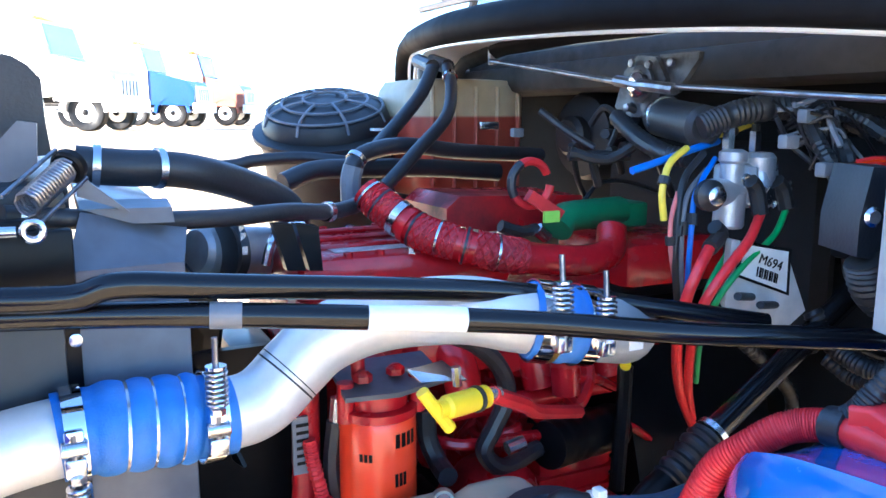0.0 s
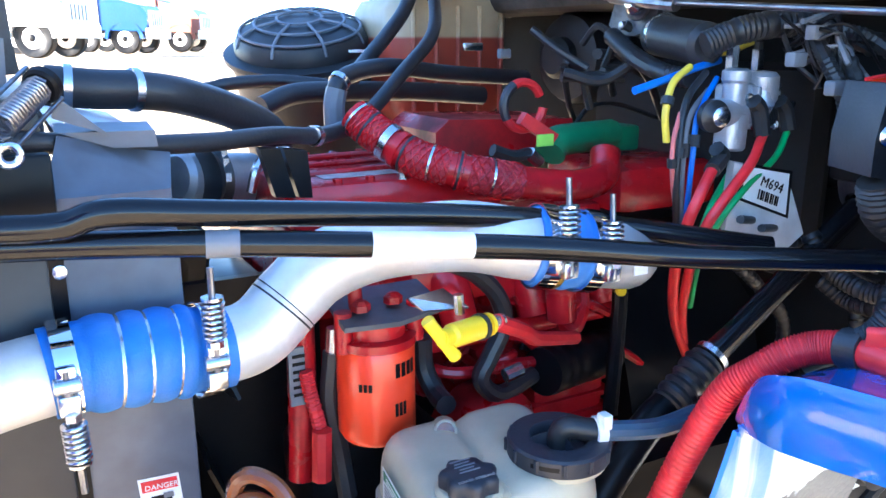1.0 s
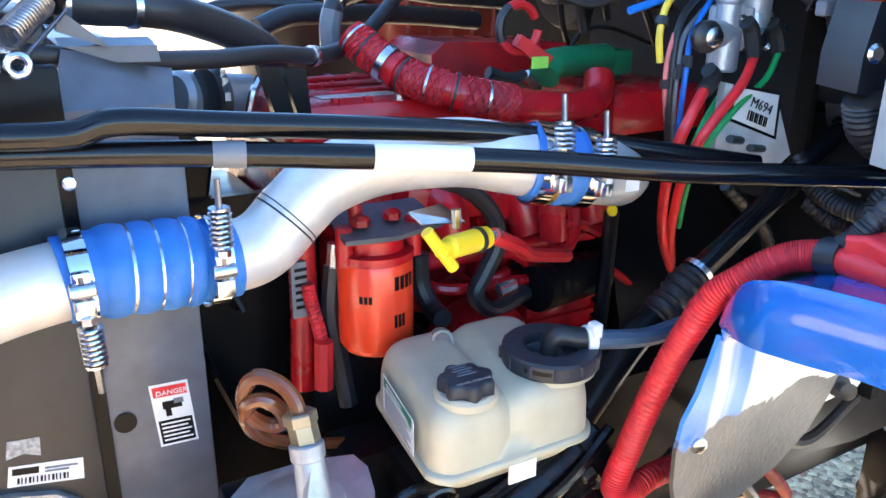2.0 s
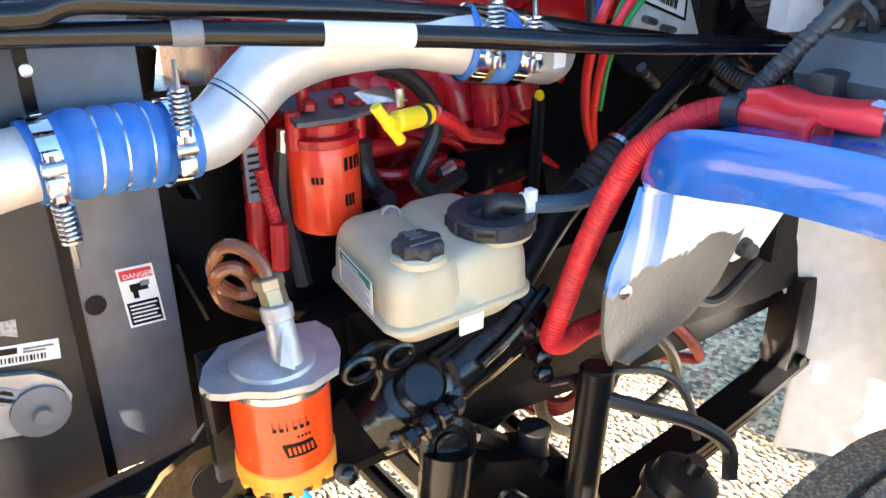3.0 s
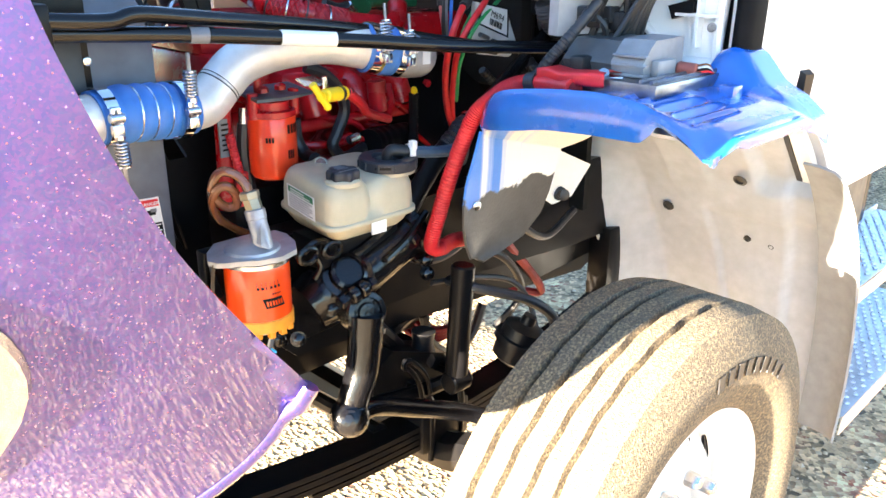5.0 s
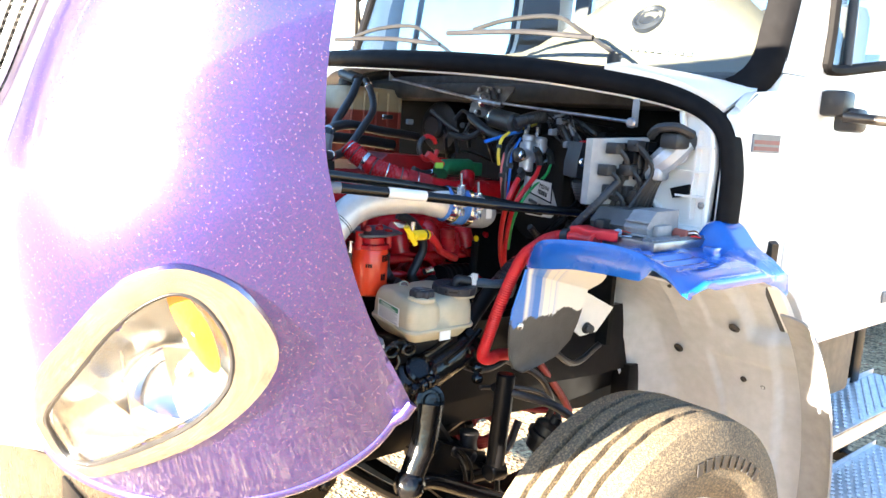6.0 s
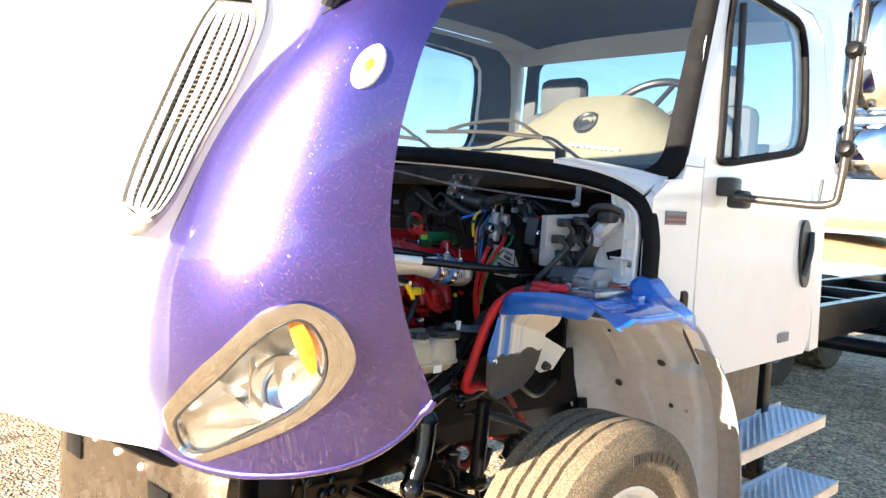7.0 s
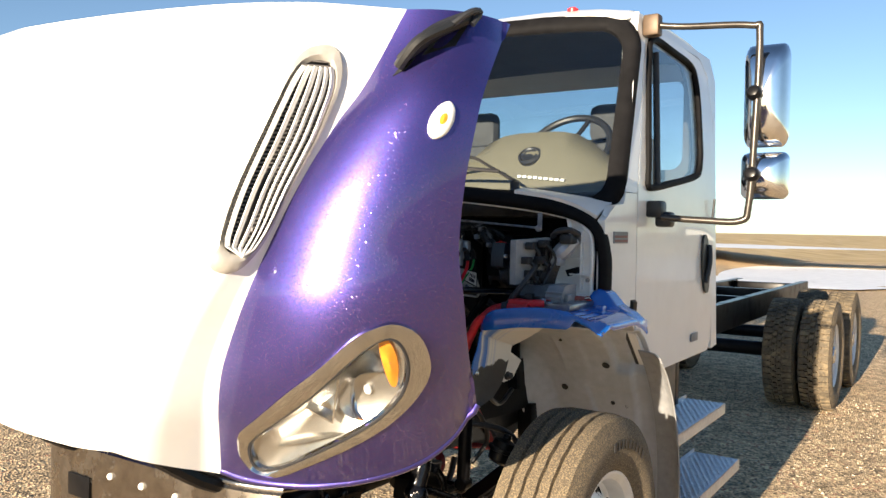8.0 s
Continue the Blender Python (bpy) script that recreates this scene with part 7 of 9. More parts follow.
part("rod_end", Mesh().spin([(0.013, 0), (0.013, 0.010), (0.008, 0.014), (0, 0.014)], V(0.585, -0.75, 1.61), (-1, -0.3, 0), 16), DULLSTEEL, wl)
part("rod_hanger", Mesh().box((0.600, -0.755, 1.60), (0.605, -0.735, 1.67), 0.002), GREYPLASTIC, wl)
part("corner_bracket", Mesh().box(Vector((0.640, 0.346, 1.764)), Vector((0.660, 0.337, 1.711)), 0.003), CASTGREY, wl)
part("ribbed_lead", Mesh().tube([(0.640, -0.094, 1.604), (0.630, -0.158, 1.574), (0.620, -0.236, 1.550), (0.620, -0.290, 1.544)], lambda t: 0.013 + 0.002 * (int(t * 30) % 2), 10, 10), PLASTIC, wl)
part("wire", Mesh().tube([(0.660, 0.003, 1.590), (0.660, -0.036, 1.619), (0.660, -0.076, 1.595), (0.660, -0.056, 1.552)], 0.006, 6), PLASTIC, wl)
blower = thing("blower_duct", (0.9, 0.1, 1.5), "black round blower housing on the firewall", "blower")
part("housing", Mesh().spin([(0.09, 0), (0.10, 0.01), (0.10, 0.10), (0.09, 0.12), (0.03, 0.13)], V(0.98, 0.32, 1.56), (-1, -0.1, 0), 28), PLASTIC, blower)
part("cap", Mesh().spin([(0.045, 0), (0.045, 0.02), (0.035, 0.03), (0.0, 0.03)], V(0.85, 0.31, 1.56), (-1, -0.1, 0), 20), DARKGREY, blower)
part("insulation", Mesh().box((0.88, -0.30, 1.20), (0.96, 0.25, 1.56), 0.04), mat("brown heat insulation", (0.009, 0.008, 0.008), 0.9, bump=0.5, bump_scale=30), blower, "dark quilted heat insulation")

valve = thing("brake_valve", (0.57, -0.38, 1.45), "cast aluminium brake valve with coloured air lines", "valve")
part("body", Mesh().box((0.628, -0.372, 1.478), (0.705, -0.325, 1.540), 0.008), CASTGREY, valve, "cast aluminium body")
part("left_column", Mesh().spin([(0.018, 0), (0.021, 0.004), (0.021, 0.048), (0.016, 0.054), (0.016, 0.088), (0.019, 0.092), (0.019, 0.104), (0.012, 0.108), (0, 0.108)], V(0.627, -0.362, 1.452), (0.03, 0, 1), 20), CASTGREY, valve)
part("right_column", Mesh().spin([(0.014, 0), (0.018, 0.003), (0.018, 0.035), (0.021, 0.040), (0.021, 0.070), (0.016, 0.076), (0, 0.078)], V(0.678, -0.365, 1.478), (0, 0, 1), 20), CASTGREY, valve)
part("side_port", Mesh().rod((0.585, -0.366, 1.503), (0.640, -0.362, 1.500), 0.019, 16, 0.003), CASTGREY, valve)
part("front_port", Mesh().rod((0.668, -0.362, 1.499), (0.672, -0.392, 1.497), 0.014, 6, 0.002), STEEL, valve)
part("rear_port", Mesh().rod((0.700, -0.355, 1.506), (0.722, -0.385, 1.503), 0.012, 6, 0.002), STEEL, valve)
part("end_cap", Mesh().spin([(0.026, 0), (0.026, 0.010), (0.018, 0.014), (0, 0.014)], V(0.700, -0.345, 1.525), (1, -0.1, 0.1), 18), CASTGREY, valve)
part("rib", Mesh().box((0.636, -0.384, 1.507), (0.672, -0.366, 1.513), 0.002), CASTGREY, valve)
part("rib", Mesh().box((0.650, -0.384, 1.486), (0.656, -0.366, 1.536), 0.002), CASTGREY, valve)
part("knob", Mesh().spin([(0.021, 0), (0.021, 0.01), (0.012, 0.014), (0.008, 0.02), (0, 0.021)], Vector((0.574, -0.375, 1.501)), (-0.2, -1, 0), 24), PLASTIC, valve)
part("knob_stem", Mesh().rod((0.579, -0.370, 1.500), (0.618, -0.360, 1.498), 0.012), CASTGREY, valve)
for q, h in (((0.632, -0.350, 1.555), 0.035), ((0.693, -0.340, 1.553), 0.03)):
    part("top_fitting", Mesh().rod(q, Vector(q) + V(0, 0, h), 0.009, 6), STEEL, valve)
    part("top_cap", Mesh().rod(Vector(q) + V(0, 0, h * 0.6), Vector(q) + V(0, 0, h + 0.01), 0.006, 8), PLASTIC, valve)
part("lower_fitting", Mesh().rod((0.625, -0.350, 1.461), (0.614, -0.360, 1.439), 0.012, 6), mat("brass", (0.45, 0.33, 0.12), 0.35, 0.9), valve)
for a, b in (((0.652, -0.385, 1.506), (0.657, -0.390, 1.472)), ((0.702, -0.385, 1.504), (0.707, -0.390, 1.477)), ((0.607, -0.370, 1.445), (0.568, -0.390, 1.432))):
    part("elbow_fitting", Mesh().tube([Vector(a) + V(-0.012, 0, 0.012), a, b], 0.011, 8, 3), PLASTIC, valve, "black push-in elbow")
for q in ((0.662, -0.372, 1.484), (0.690, -0.374, 1.535), (0.640, -0.374, 1.520), (0.695, -0.374, 1.484)):
    part("cap_screw", Mesh().spin([(0.0075, 0), (0.0075, 0.006), (0.0045, 0.0065), (0.004, 0.002), (0, 0.002)], q, (-0.2, -1, 0.1), 10), STEEL, valve)
part("knob_face", Mesh().spin([(0.013, 0), (0.013, 0.004), (0.008, 0.007), (0, 0.007)], Vector((0.573, -0.392, 1.501)), (-0.2, -1, 0), 16), STEEL, valve)
part("relay_piston", Mesh().rod((0.671, -0.375, 1.497), (0.673, -0.370, 1.531), 0.014, 12, 0.003), CASTGREY, valve)
def air_line(nm, mt, r, pts):
    """A coloured plastic line, the thin ones with a black union."""
    line = thing("air_line", pts[0], nm + " plastic air line running down beside the firewall", "air line", "air lines")
    part("tube", Mesh().tube(pts, r * 0.82, 8, 8), mt, line, sharp=80)
    if r < 0.0065 and nm not in ("green",):
        c = curve(pts, 8)
        i = len(c) // 2
        part("union", Mesh().rod(c[i], c[i + 2], r * 0.82 + 0.0035, 8), PLASTIC, line, "black union")


air_line("red", REDCABLE, 0.0085, [(0.657, -0.390, 1.472), (0.617, -0.410, 1.442), (0.565, -0.420, 1.403), (0.543, -0.410, 1.362), (0.566, -0.370, 1.303), (0.630, -0.300, 1.206), (0.680, -0.260, 1.130)])
air_line("red", REDCABLE, 0.0095, [(0.568, -0.390, 1.432), (0.540, -0.400, 1.405), (0.530, -0.390, 1.359), (0.567, -0.340, 1.279), (0.636, -0.280, 1.181), (0.705, -0.250, 1.088)])
air_line("green", GRNCABLE, 0.0055, [(0.705, -0.390, 1.475), (0.675, -0.400, 1.444), (0.614, -0.410, 1.412), (0.578, -0.400, 1.364), (0.591, -0.360, 1.297), (0.645, -0.300, 1.208)])
air_line("green", GRNCABLE, 0.0075, [(0.640, -0.360, 1.422), (0.586, -0.380, 1.382), (0.579, -0.370, 1.333), (0.634, -0.310, 1.244)])
air_line("yellow", YELCABLE, 0.006, [(0.567, -0.340, 1.562), (0.529, -0.350, 1.542), (0.510, -0.360, 1.506), (0.515, -0.360, 1.469)])
air_line("pink", PINKCABLE, 0.004, [(0.546, -0.350, 1.504), (0.527, -0.360, 1.468), (0.530, -0.360, 1.422), (0.565, -0.340, 1.352)])
air_line("black", PLASTIC, 0.006, [(0.607, -0.330, 1.554), (0.555, -0.350, 1.519), (0.538, -0.360, 1.460), (0.538, -0.360, 1.406), (0.576, -0.330, 1.325)])
air_line("blue", BLUE, 0.005, [(0.629, -0.330, 1.546), (0.578, -0.350, 1.502), (0.563, -0.360, 1.443), (0.570, -0.350, 1.362)])
air_line("grey", GREYPLASTIC, 0.0045, [(0.614, -0.330, 1.531), (0.557, -0.355, 1.496), (0.547, -0.360, 1.429), (0.572, -0.340, 1.343)])
air_line("blue", BLUE, 0.0065, [(0.483, -0.330, 1.533), (0.532, -0.330, 1.545), (0.601, -0.320, 1.560), (0.662, -0.300, 1.568)])
air_line("yellow", YELCABLE, 0.005, [(0.645, -0.300, 1.576), (0.683, -0.300, 1.580), (0.749, -0.280, 1.592)])

# white module with barcode label beside the firewall
mod = thing("control_module", (0.68, -0.42, 1.33), "white module plate with a barcode label", "module")
MQ = [(0.597, -0.400, 1.442), (0.696, -0.410, 1.421), (0.700, -0.410, 1.401), (0.723, -0.420, 1.337), (0.691, -0.420, 1.318), (0.600, -0.410, 1.331), (0.591, -0.400, 1.354)]
part("plate", Mesh().prism(MQ, (0.01, 0.02, 0)), mat("module grey white", (0.55, 0.55, 0.52), 0.45, dirt=(0.35, 0.34, 0.3), dirt_amount=0.5), mod)
LQ = [Vector(q) + V(-0.002, -0.003, 0) for q in ((0.600, -0.405, 1.395), (0.696, -0.412, 1.360), (0.695, -0.412, 1.425), (0.607, -0.405, 1.442))]
part("label_border", Mesh().prism(LQ, (0, 0.001, 0)), BLACK, mod, "black label border")
lm = sum(LQ, V(0, 0, 0)) / 4
part("label_field", Mesh().prism([lm + (q - lm) * 0.86 + V(0, -0.0012, 0) for q in LQ], (0, 0.001, 0)), WHITE, mod, "white label")
ex, ez = (LQ[1] - LQ[0]), (LQ[3] - LQ[0])
for k in range(9):
    o = LQ[0] + ex * (0.32 + 0.045 * k) + ez * 0.2 + V(0, -0.0045, 0)
    part("barcode_bar", Mesh().prism([o, o + ex * (0.016 + 0.012 * (k % 2)), o + ex * (0.016 + 0.012 * (k % 2)) + ez * 0.28, o + ez * 0.28], (0, 0.001, 0)), BLACK, mod)


writing("lettering", "M694", 0.019, LQ[0] + ex * 0.30 + ez * 0.58 + V(0, -0.005, 0), ex, ez, BLACK, mod, "black printed code")
for a, b in (((0.571, -0.440, 1.377), (0.629, -0.410, 1.364)), ((0.612, -0.440, 1.361), (0.675, -0.410, 1.348))):
    part("stud", Mesh().rod(a, b, 0.0055, 8), PLASTIC, mod)

ecu = thing("electronics_box", (0.55, -0.58, 1.38), "dark grey angular plastic housing with a bolt", "housing")
EQ = [(0.512, -0.585, 1.552), (0.586, -0.570, 1.548), (0.605, -0.565, 1.539), (0.560, -0.575, 1.447), (0.490, -0.590, 1.459), (0.490, -0.590, 1.497)]
part("shell", Mesh().prism(EQ, (0.035, 0.075, 0.0)), mat("slate plastic", (0.022, 0.024, 0.030), 0.42, bump=0.1), ecu)
part("bolt", Mesh().spin([(0.011, -0.004), (0.011, 0.003), (0.007, 0.006), (0, 0.006)], (0.511, -0.588, 1.50), (-0.3, -1, 0), 12), STEEL, ecu)
part("rear_box", Mesh().box(Vector((0.717, -0.500, 1.407)), Vector((0.832, -0.440, 1.579)) + V(0.10, 0.06, 0.0), 0.008), FIREWALL, ecu)
part("duct", Mesh().tube([(0.518, -0.580, 1.452), (0.534, -0.580, 1.419), (0.573, -0.580, 1.396), (0.675, -0.570, 1.377), (0.70, -0.58, 1.40)], lambda t: 0.021 + 0.002 * (int(t * 44) % 2), 12, 12), PLASTIC, ecu, "ribbed black duct")
for pts in ([(0.634, -0.400, 1.597), (0.624, -0.430, 1.565), (0.624, -0.450, 1.538), (0.643, -0.450, 1.505)], [(0.660, -0.400, 1.604), (0.654, -0.430, 1.579), (0.654, -0.450, 1.544)], [(0.686, -0.400, 1.608), (0.699, -0.430, 1.597), (0.717, -0.460, 1.575), (0.772, -0.460, 1.571)], [(0.732, -0.380, 1.599), (0.724, -0.420, 1.582), (0.765, -0.450, 1.562)]):
    part("harness", Mesh().tube(pts, lambda t: 0.009 + 0.0015 * (int(t * 30) % 2), 8, 10), PLASTIC, ecu, "black wiring harness")
for k, mt in enumerate((REDCABLE, ORANGE, REDCABLE, WHITE)):
    part("loose_wire", Mesh().tube([Vector((0.640, -0.470, 1.549)) + V(0, 0.002 * k, -0.004 * k), Vector((0.668, -0.480, 1.553)) + V(0, 0.002 * k, -0.003 * k), Vector((0.710, -0.480, 1.547)) + V(0, 0.002 * k, -0.005 * k)], 0.0025, 6), mt, ecu)
ecu.location += V(0.055, -0.03, 0)

fuse = thing("fuse_panel", (0.57, -0.74, 1.40), "white fuse panel with black plugs", "fuse panel")
PQ = [(0.499, -0.700, 1.564), (0.625, -0.780, 1.576), (0.631, -0.780, 1.407), (0.497, -0.700, 1.398)]
part("panel", Mesh().prism(PQ, (0.012, 0.03, 0)), mat("panel grey", (0.34, 0.34, 0.34), 0.45, dirt=(0.35, 0.34, 0.32), dirt_amount=0.5), fuse)
for q in ((0.532, -0.735, 1.544), (0.577, -0.765, 1.553), (0.520, -0.725, 1.489), (0.566, -0.755, 1.492), (0.537, -0.730, 1.439)):
    part("plug", Mesh().box(Vector(q) + V(-0.018, -0.028, -0.014), Vector(q) + V(0.018, 0.006, 0.014), 0.004), PLASTIC, fuse, "black plug")
    part("plug_lead", Mesh().tube([Vector(q) + V(0, -0.02, 0), Vector(q) + V(0.02, -0.035, -0.03), Vector(q) + V(0.03, -0.02, -0.08), Vector(q) + V(0.02, 0.0, -0.12)], 0.007, 6), PLASTIC, fuse)
for k in range(6):
    part("plug_lead", Mesh().tube([(0.56 + 0.012 * k, -0.785, 1.56 - 0.01 * k), (0.60 + 0.01 * k, -0.815, 1.50), (0.58 + 0.012 * k, -0.80, 1.44), (0.55 + 0.02 * k, -0.78, 1.38)], 0.006, 6), PLASTIC, fuse)
rnd = random.Random(3)
for k in range(16):
    u, w = rnd.uniform(0.35, 0.98), rnd.uniform(0.05, 0.95)
    q = Vector(PQ[0]).lerp(Vector(PQ[1]), u).lerp(Vector(PQ[3]).lerp(Vector(PQ[2]), u), w)
    a, b = rnd.uniform(0.010, 0.022), rnd.uniform(0.008, 0.018)
    part("relay", Mesh().box(q + V(-a, -0.012 - 0.02 * rnd.random(), -b), q + V(a, 0.004, b), 0.003), rnd.choice((PLASTIC, BLACK, DARKGREY)), fuse, "black relay")
part("cable_trunk", Mesh().tube([(0.530, -0.765, 1.462), (0.480, -0.740, 1.400), (0.448, -0.722, 1.362), (0.440, -0.71, 1.340), (0.440, -0.695, 1.326)], lambda t: 0.0095 + 0.0014 * (int(t * 60) % 2), 12, 18), RUBBER, fuse, "black corrugated cable trunk")

# white hinge casting at the corner of the cab
cast = thing("hinge_casting", (0.72, -0.87, 1.35), "white cast corner bracket of the cab front", "bracket")
def corner(a, b, d=0.0):
    """Across 0..1 from inner to outer, up 0..1 from foot to head."""
    return V(0.705 - d, -0.74 - 0.19 * a, 1.35 + 0.28 * b)


CO = [(-0.026, 0.489), (0.026, 0.343), (0.158, 0.204), (0.384, 0.104), (0.642, 0.0), (0.926, 0.0), (0.942, 0.25), (0.958, 0.589), (0.916, 0.839), (0.774, 0.968), (0.526, 1.129), (0.426, 1.129), (0.5, 0.836), (0.537, 0.646), (0.316, 0.575), (0.111, 0.518)]
part("web", Mesh().prism([corner(a, b) for a, b in CO], (0.02, 0, 0)), WHITEPAINT, cast)
part("rim_bead", Mesh().tube([corner(a, b, 0.01) for a, b in CO + CO[:1]], 0.009, 8, 4), WHITEPAINT, cast)
for b in (0.30, 0.52, 0.74):
    part("rib", Mesh().box(corner(0.5, b, 0.025), corner(0.98, b + 0.02, 0.0)), WHITEPAINT, cast)
part("rib", Mesh().box(corner(0.72, 0.1, 0.022), corner(0.75, 0.9, 0.0)), WHITEPAINT, cast)
part("slot", Mesh().prism([corner(a, b, 0.0235) for a, b in [(0.411, 0.361), (0.679, 0.414), (0.705, 0.329), (0.468, 0.275)]], (0.022, 0, 0)), BLACK, cast, "dark slot")
part("hole", Mesh().spin([(0.009, 0), (0.009, 0.003), (0, 0.003)], corner(0.9, 0.24, 0.02), (-1, 0, 0), 12), STEEL, cast)
part("foot", Mesh().box((0.66, -0.93, 1.325), (0.76, -0.78, 1.36), 0.008), WHITEPAINT, cast)
lk = thing("hood_latch_post", (0.62, -0.83, 1.5), "grey cast latch with black rubber stop", "latch")
part("arm", Mesh().tube([(0.622, -0.800, 1.499), (0.634, -0.830, 1.528), (0.666, -0.860, 1.573)], lambda t: 0.026 + 0.008 * math.sin(3 * t), 10), CASTGREY, lk)
part("saddle", Mesh().box((0.60, -0.835, 1.470), (0.650, -0.785, 1.505), 0.010), CASTGREY, lk)
part("strap_loop", Mesh().tube([(0.60, -0.80, 1.58), (0.585, -0.83, 1.60), (0.60, -0.87, 1.605), (0.65, -0.885, 1.59)], 0.012, 8), PLASTIC, lk)
part("stop", Mesh().box(Vector((0.592, -0.830, 1.552)), Vector((0.689, -0.860, 1.590)) + V(0.02, -0.02, 0), 0.008), PLASTIC, lk)
part("bolt", Mesh().spin([(0.013, 0), (0.013, 0.01), (0, 0.012)], Vector((0.634, -0.810, 1.490)), (-0.6, -0.8, 0), 6), STEEL, lk)

# ---- on the fender ----
loom = thing("battery_cable", (0.33, -0.57, 0.98), "thick ribbed red cable loom over the fender", "cable")
LP = [V(0.428, -0.785, 1.330), V(0.436, -0.735, 1.325), V(0.438, -0.692, 1.318), V(0.428, -0.666, 1.312), V(0.412, -0.648, 1.302), V(0.393, -0.628, 1.280), V(0.379, -0.608, 1.256), V(0.372, -0.588, 1.212), V(0.368, -0.565, 1.155), V(0.361, -0.545, 1.090), V(0.354, -0.532, 1.035), V(0.347, -0.522, 0.988), V(0.352, -0.518, 0.966), V(0.378, -0.518, 0.958), V(0.425, -0.512, 0.962), V(0.55, -0.48, 0.93)]
lcv = curve(LP, 40)


def k_rib(t):
    """Whether the loom is ribbed outwards there; its head is taped smooth."""
    return t > 0.15 and int(t * 279) % 2



part("loom", Mesh().tube(lcv, lambda t: 0.0150 + (0.0016 if k_rib(t) else 0.0), 14, 1, smooth=False), HOSERED, loom, "ribbed red loom", sharp=50)
boot_rows = []
for k, (y, w, h) in enumerate(((-0.715, 0.016, 0.012), (-0.735, 0.022, 0.014), (-0.775, 0.027, 0.013), (-0.815, 0.028, 0.012), (-0.845, 0.030, 0.014), (-0.858, 0.027, 0.013))):
    c = V(0.440 + 0.008 * math.sin(k * 1.7), y, 1.336 + 0.006 * k / 5 + 0.002 * math.sin(k * 2.3))
    boot_rows.append([c + V(a * w, 0.004 * math.sin(6 * a + k), b * h) for a, b in rounded(0, 0, 2, 2, 0.5, 4)])
part("boot", Mesh().grid(boot_rows, close_u=True), REDCABLE, loom, "soft creased red terminal boot", sharp=50)
part("boot_end", Mesh().tube([(0.436, -0.70, 1.319), (0.424, -0.76, 1.322), (0.414, -0.795, 1.324), (0.409, -0.808, 1.324)], lambda t: 0.014 if t < 0.75 else 0.018, 14, 5), REDCABLE, loom)
part("boot_bore", Mesh().rod((0.409, -0.809, 1.324), (0.4085, -0.811, 1.324), 0.012, 14), mat("dark red bore", (0.25, 0.01, 0.012), 0.6), loom)
part("lug", Mesh().rod((0.448, -0.840, 1.338), (0.462, -0.872, 1.340), 0.007, 8), STEEL, loom)
part("lug_nut", Mesh().spin([(0.010, 0), (0.010, 0.010), (0, 0.011)], V(0.440, -0.846, 1.346), (-0.5, -0.4, 0.8), 6), STEEL, loom)
part("strap", Mesh().tube([V(0.437, -0.708, 1.320), V(0.437, -0.686, 1.317)], 0.0195, 14, 2), RUBBER, loom, "black strap")
cbx = thing("control_box", (0.52, -0.86, 1.335), "grey plastic control box on the fender", "box")
part("body", Mesh().prism([V(0.49, -0.835, 1.338), V(0.478, -0.835, 1.362), V(0.515, -0.835, 1.398), V(0.60, -0.835, 1.402), V(0.605, -0.835, 1.338)], (0, 0.105, 0)), mat("box grey", (0.075, 0.08, 0.085), 0.4, dirt=(0.16, 0.15, 0.14), dirt_amount=0.3), cbx, "dark lid")
LIGHTBOX = mat("light box grey", (0.24, 0.25, 0.27), 0.42, dirt=(0.15, 0.14, 0.13), dirt_amount=0.4)
cover = part("cover", Mesh().prism([V(0.482, -0.90, 1.340), V(0.474, -0.90, 1.366), V(0.497, -0.90, 1.392), V(0.512, -0.90, 1.404), V(0.604, -0.90, 1.406), V(0.610, -0.90, 1.340)], (0, 0.064, 0)), LIGHTBOX, cbx, "lighter grey cover")
for k in range(3):
    part("cover_rib", Mesh().box((0.470 + 0.002 * k, -0.905, 1.345 + 0.016 * k), (0.486, -0.838, 1.349 + 0.016 * k), 0.001), LIGHTBOX, cover)
part("cover_lug", Mesh().box((0.50, -0.915, 1.345), (0.56, -0.90, 1.372), 0.003), LIGHTBOX, cover)
part("terminal_block", Mesh().box((0.455, -0.79, 1.337), (0.49, -0.76, 1.372), 0.006), PLASTIC, cbx)
part("plug", Mesh().rod((0.585, -0.905, 1.352), (0.590, -0.94, 1.350), 0.013, 12, 0.002), mat("brown plug", (0.30, 0.08, 0.06), 0.5), cbx)
for k in range(4):
    part("plug_wire", Mesh().tube([(0.590, -0.935, 1.346 + 0.004 * k), (0.60, -0.955, 1.350 + 0.004 * k), (0.63, -0.95, 1.344)], 0.002, 5, 4), (REDCABLE, BLACK, WHITE, BROWN)[k], cbx)
part("tray", Mesh().box((0.43, -0.955, 1.320), (0.66, -0.74, 1.343), 0.003), DULLSTEEL, cbx, "dull steel tray")
for x, y in ((0.45, -0.76), (0.45, -0.93), (0.63, -0.76), (0.63, -0.90)):
    part("tray_foot", Mesh().rod((x, y, 1.305), (x, y, 1.338), 0.008, 10, 0.001), DULLSTEEL, cbx)
for y in (-0.945, -0.925):
    part("tray_rail", Mesh().rod((0.43, y, 1.346), (0.68, y, 1.346), 0.004, 6), DULLSTEEL, cbx)

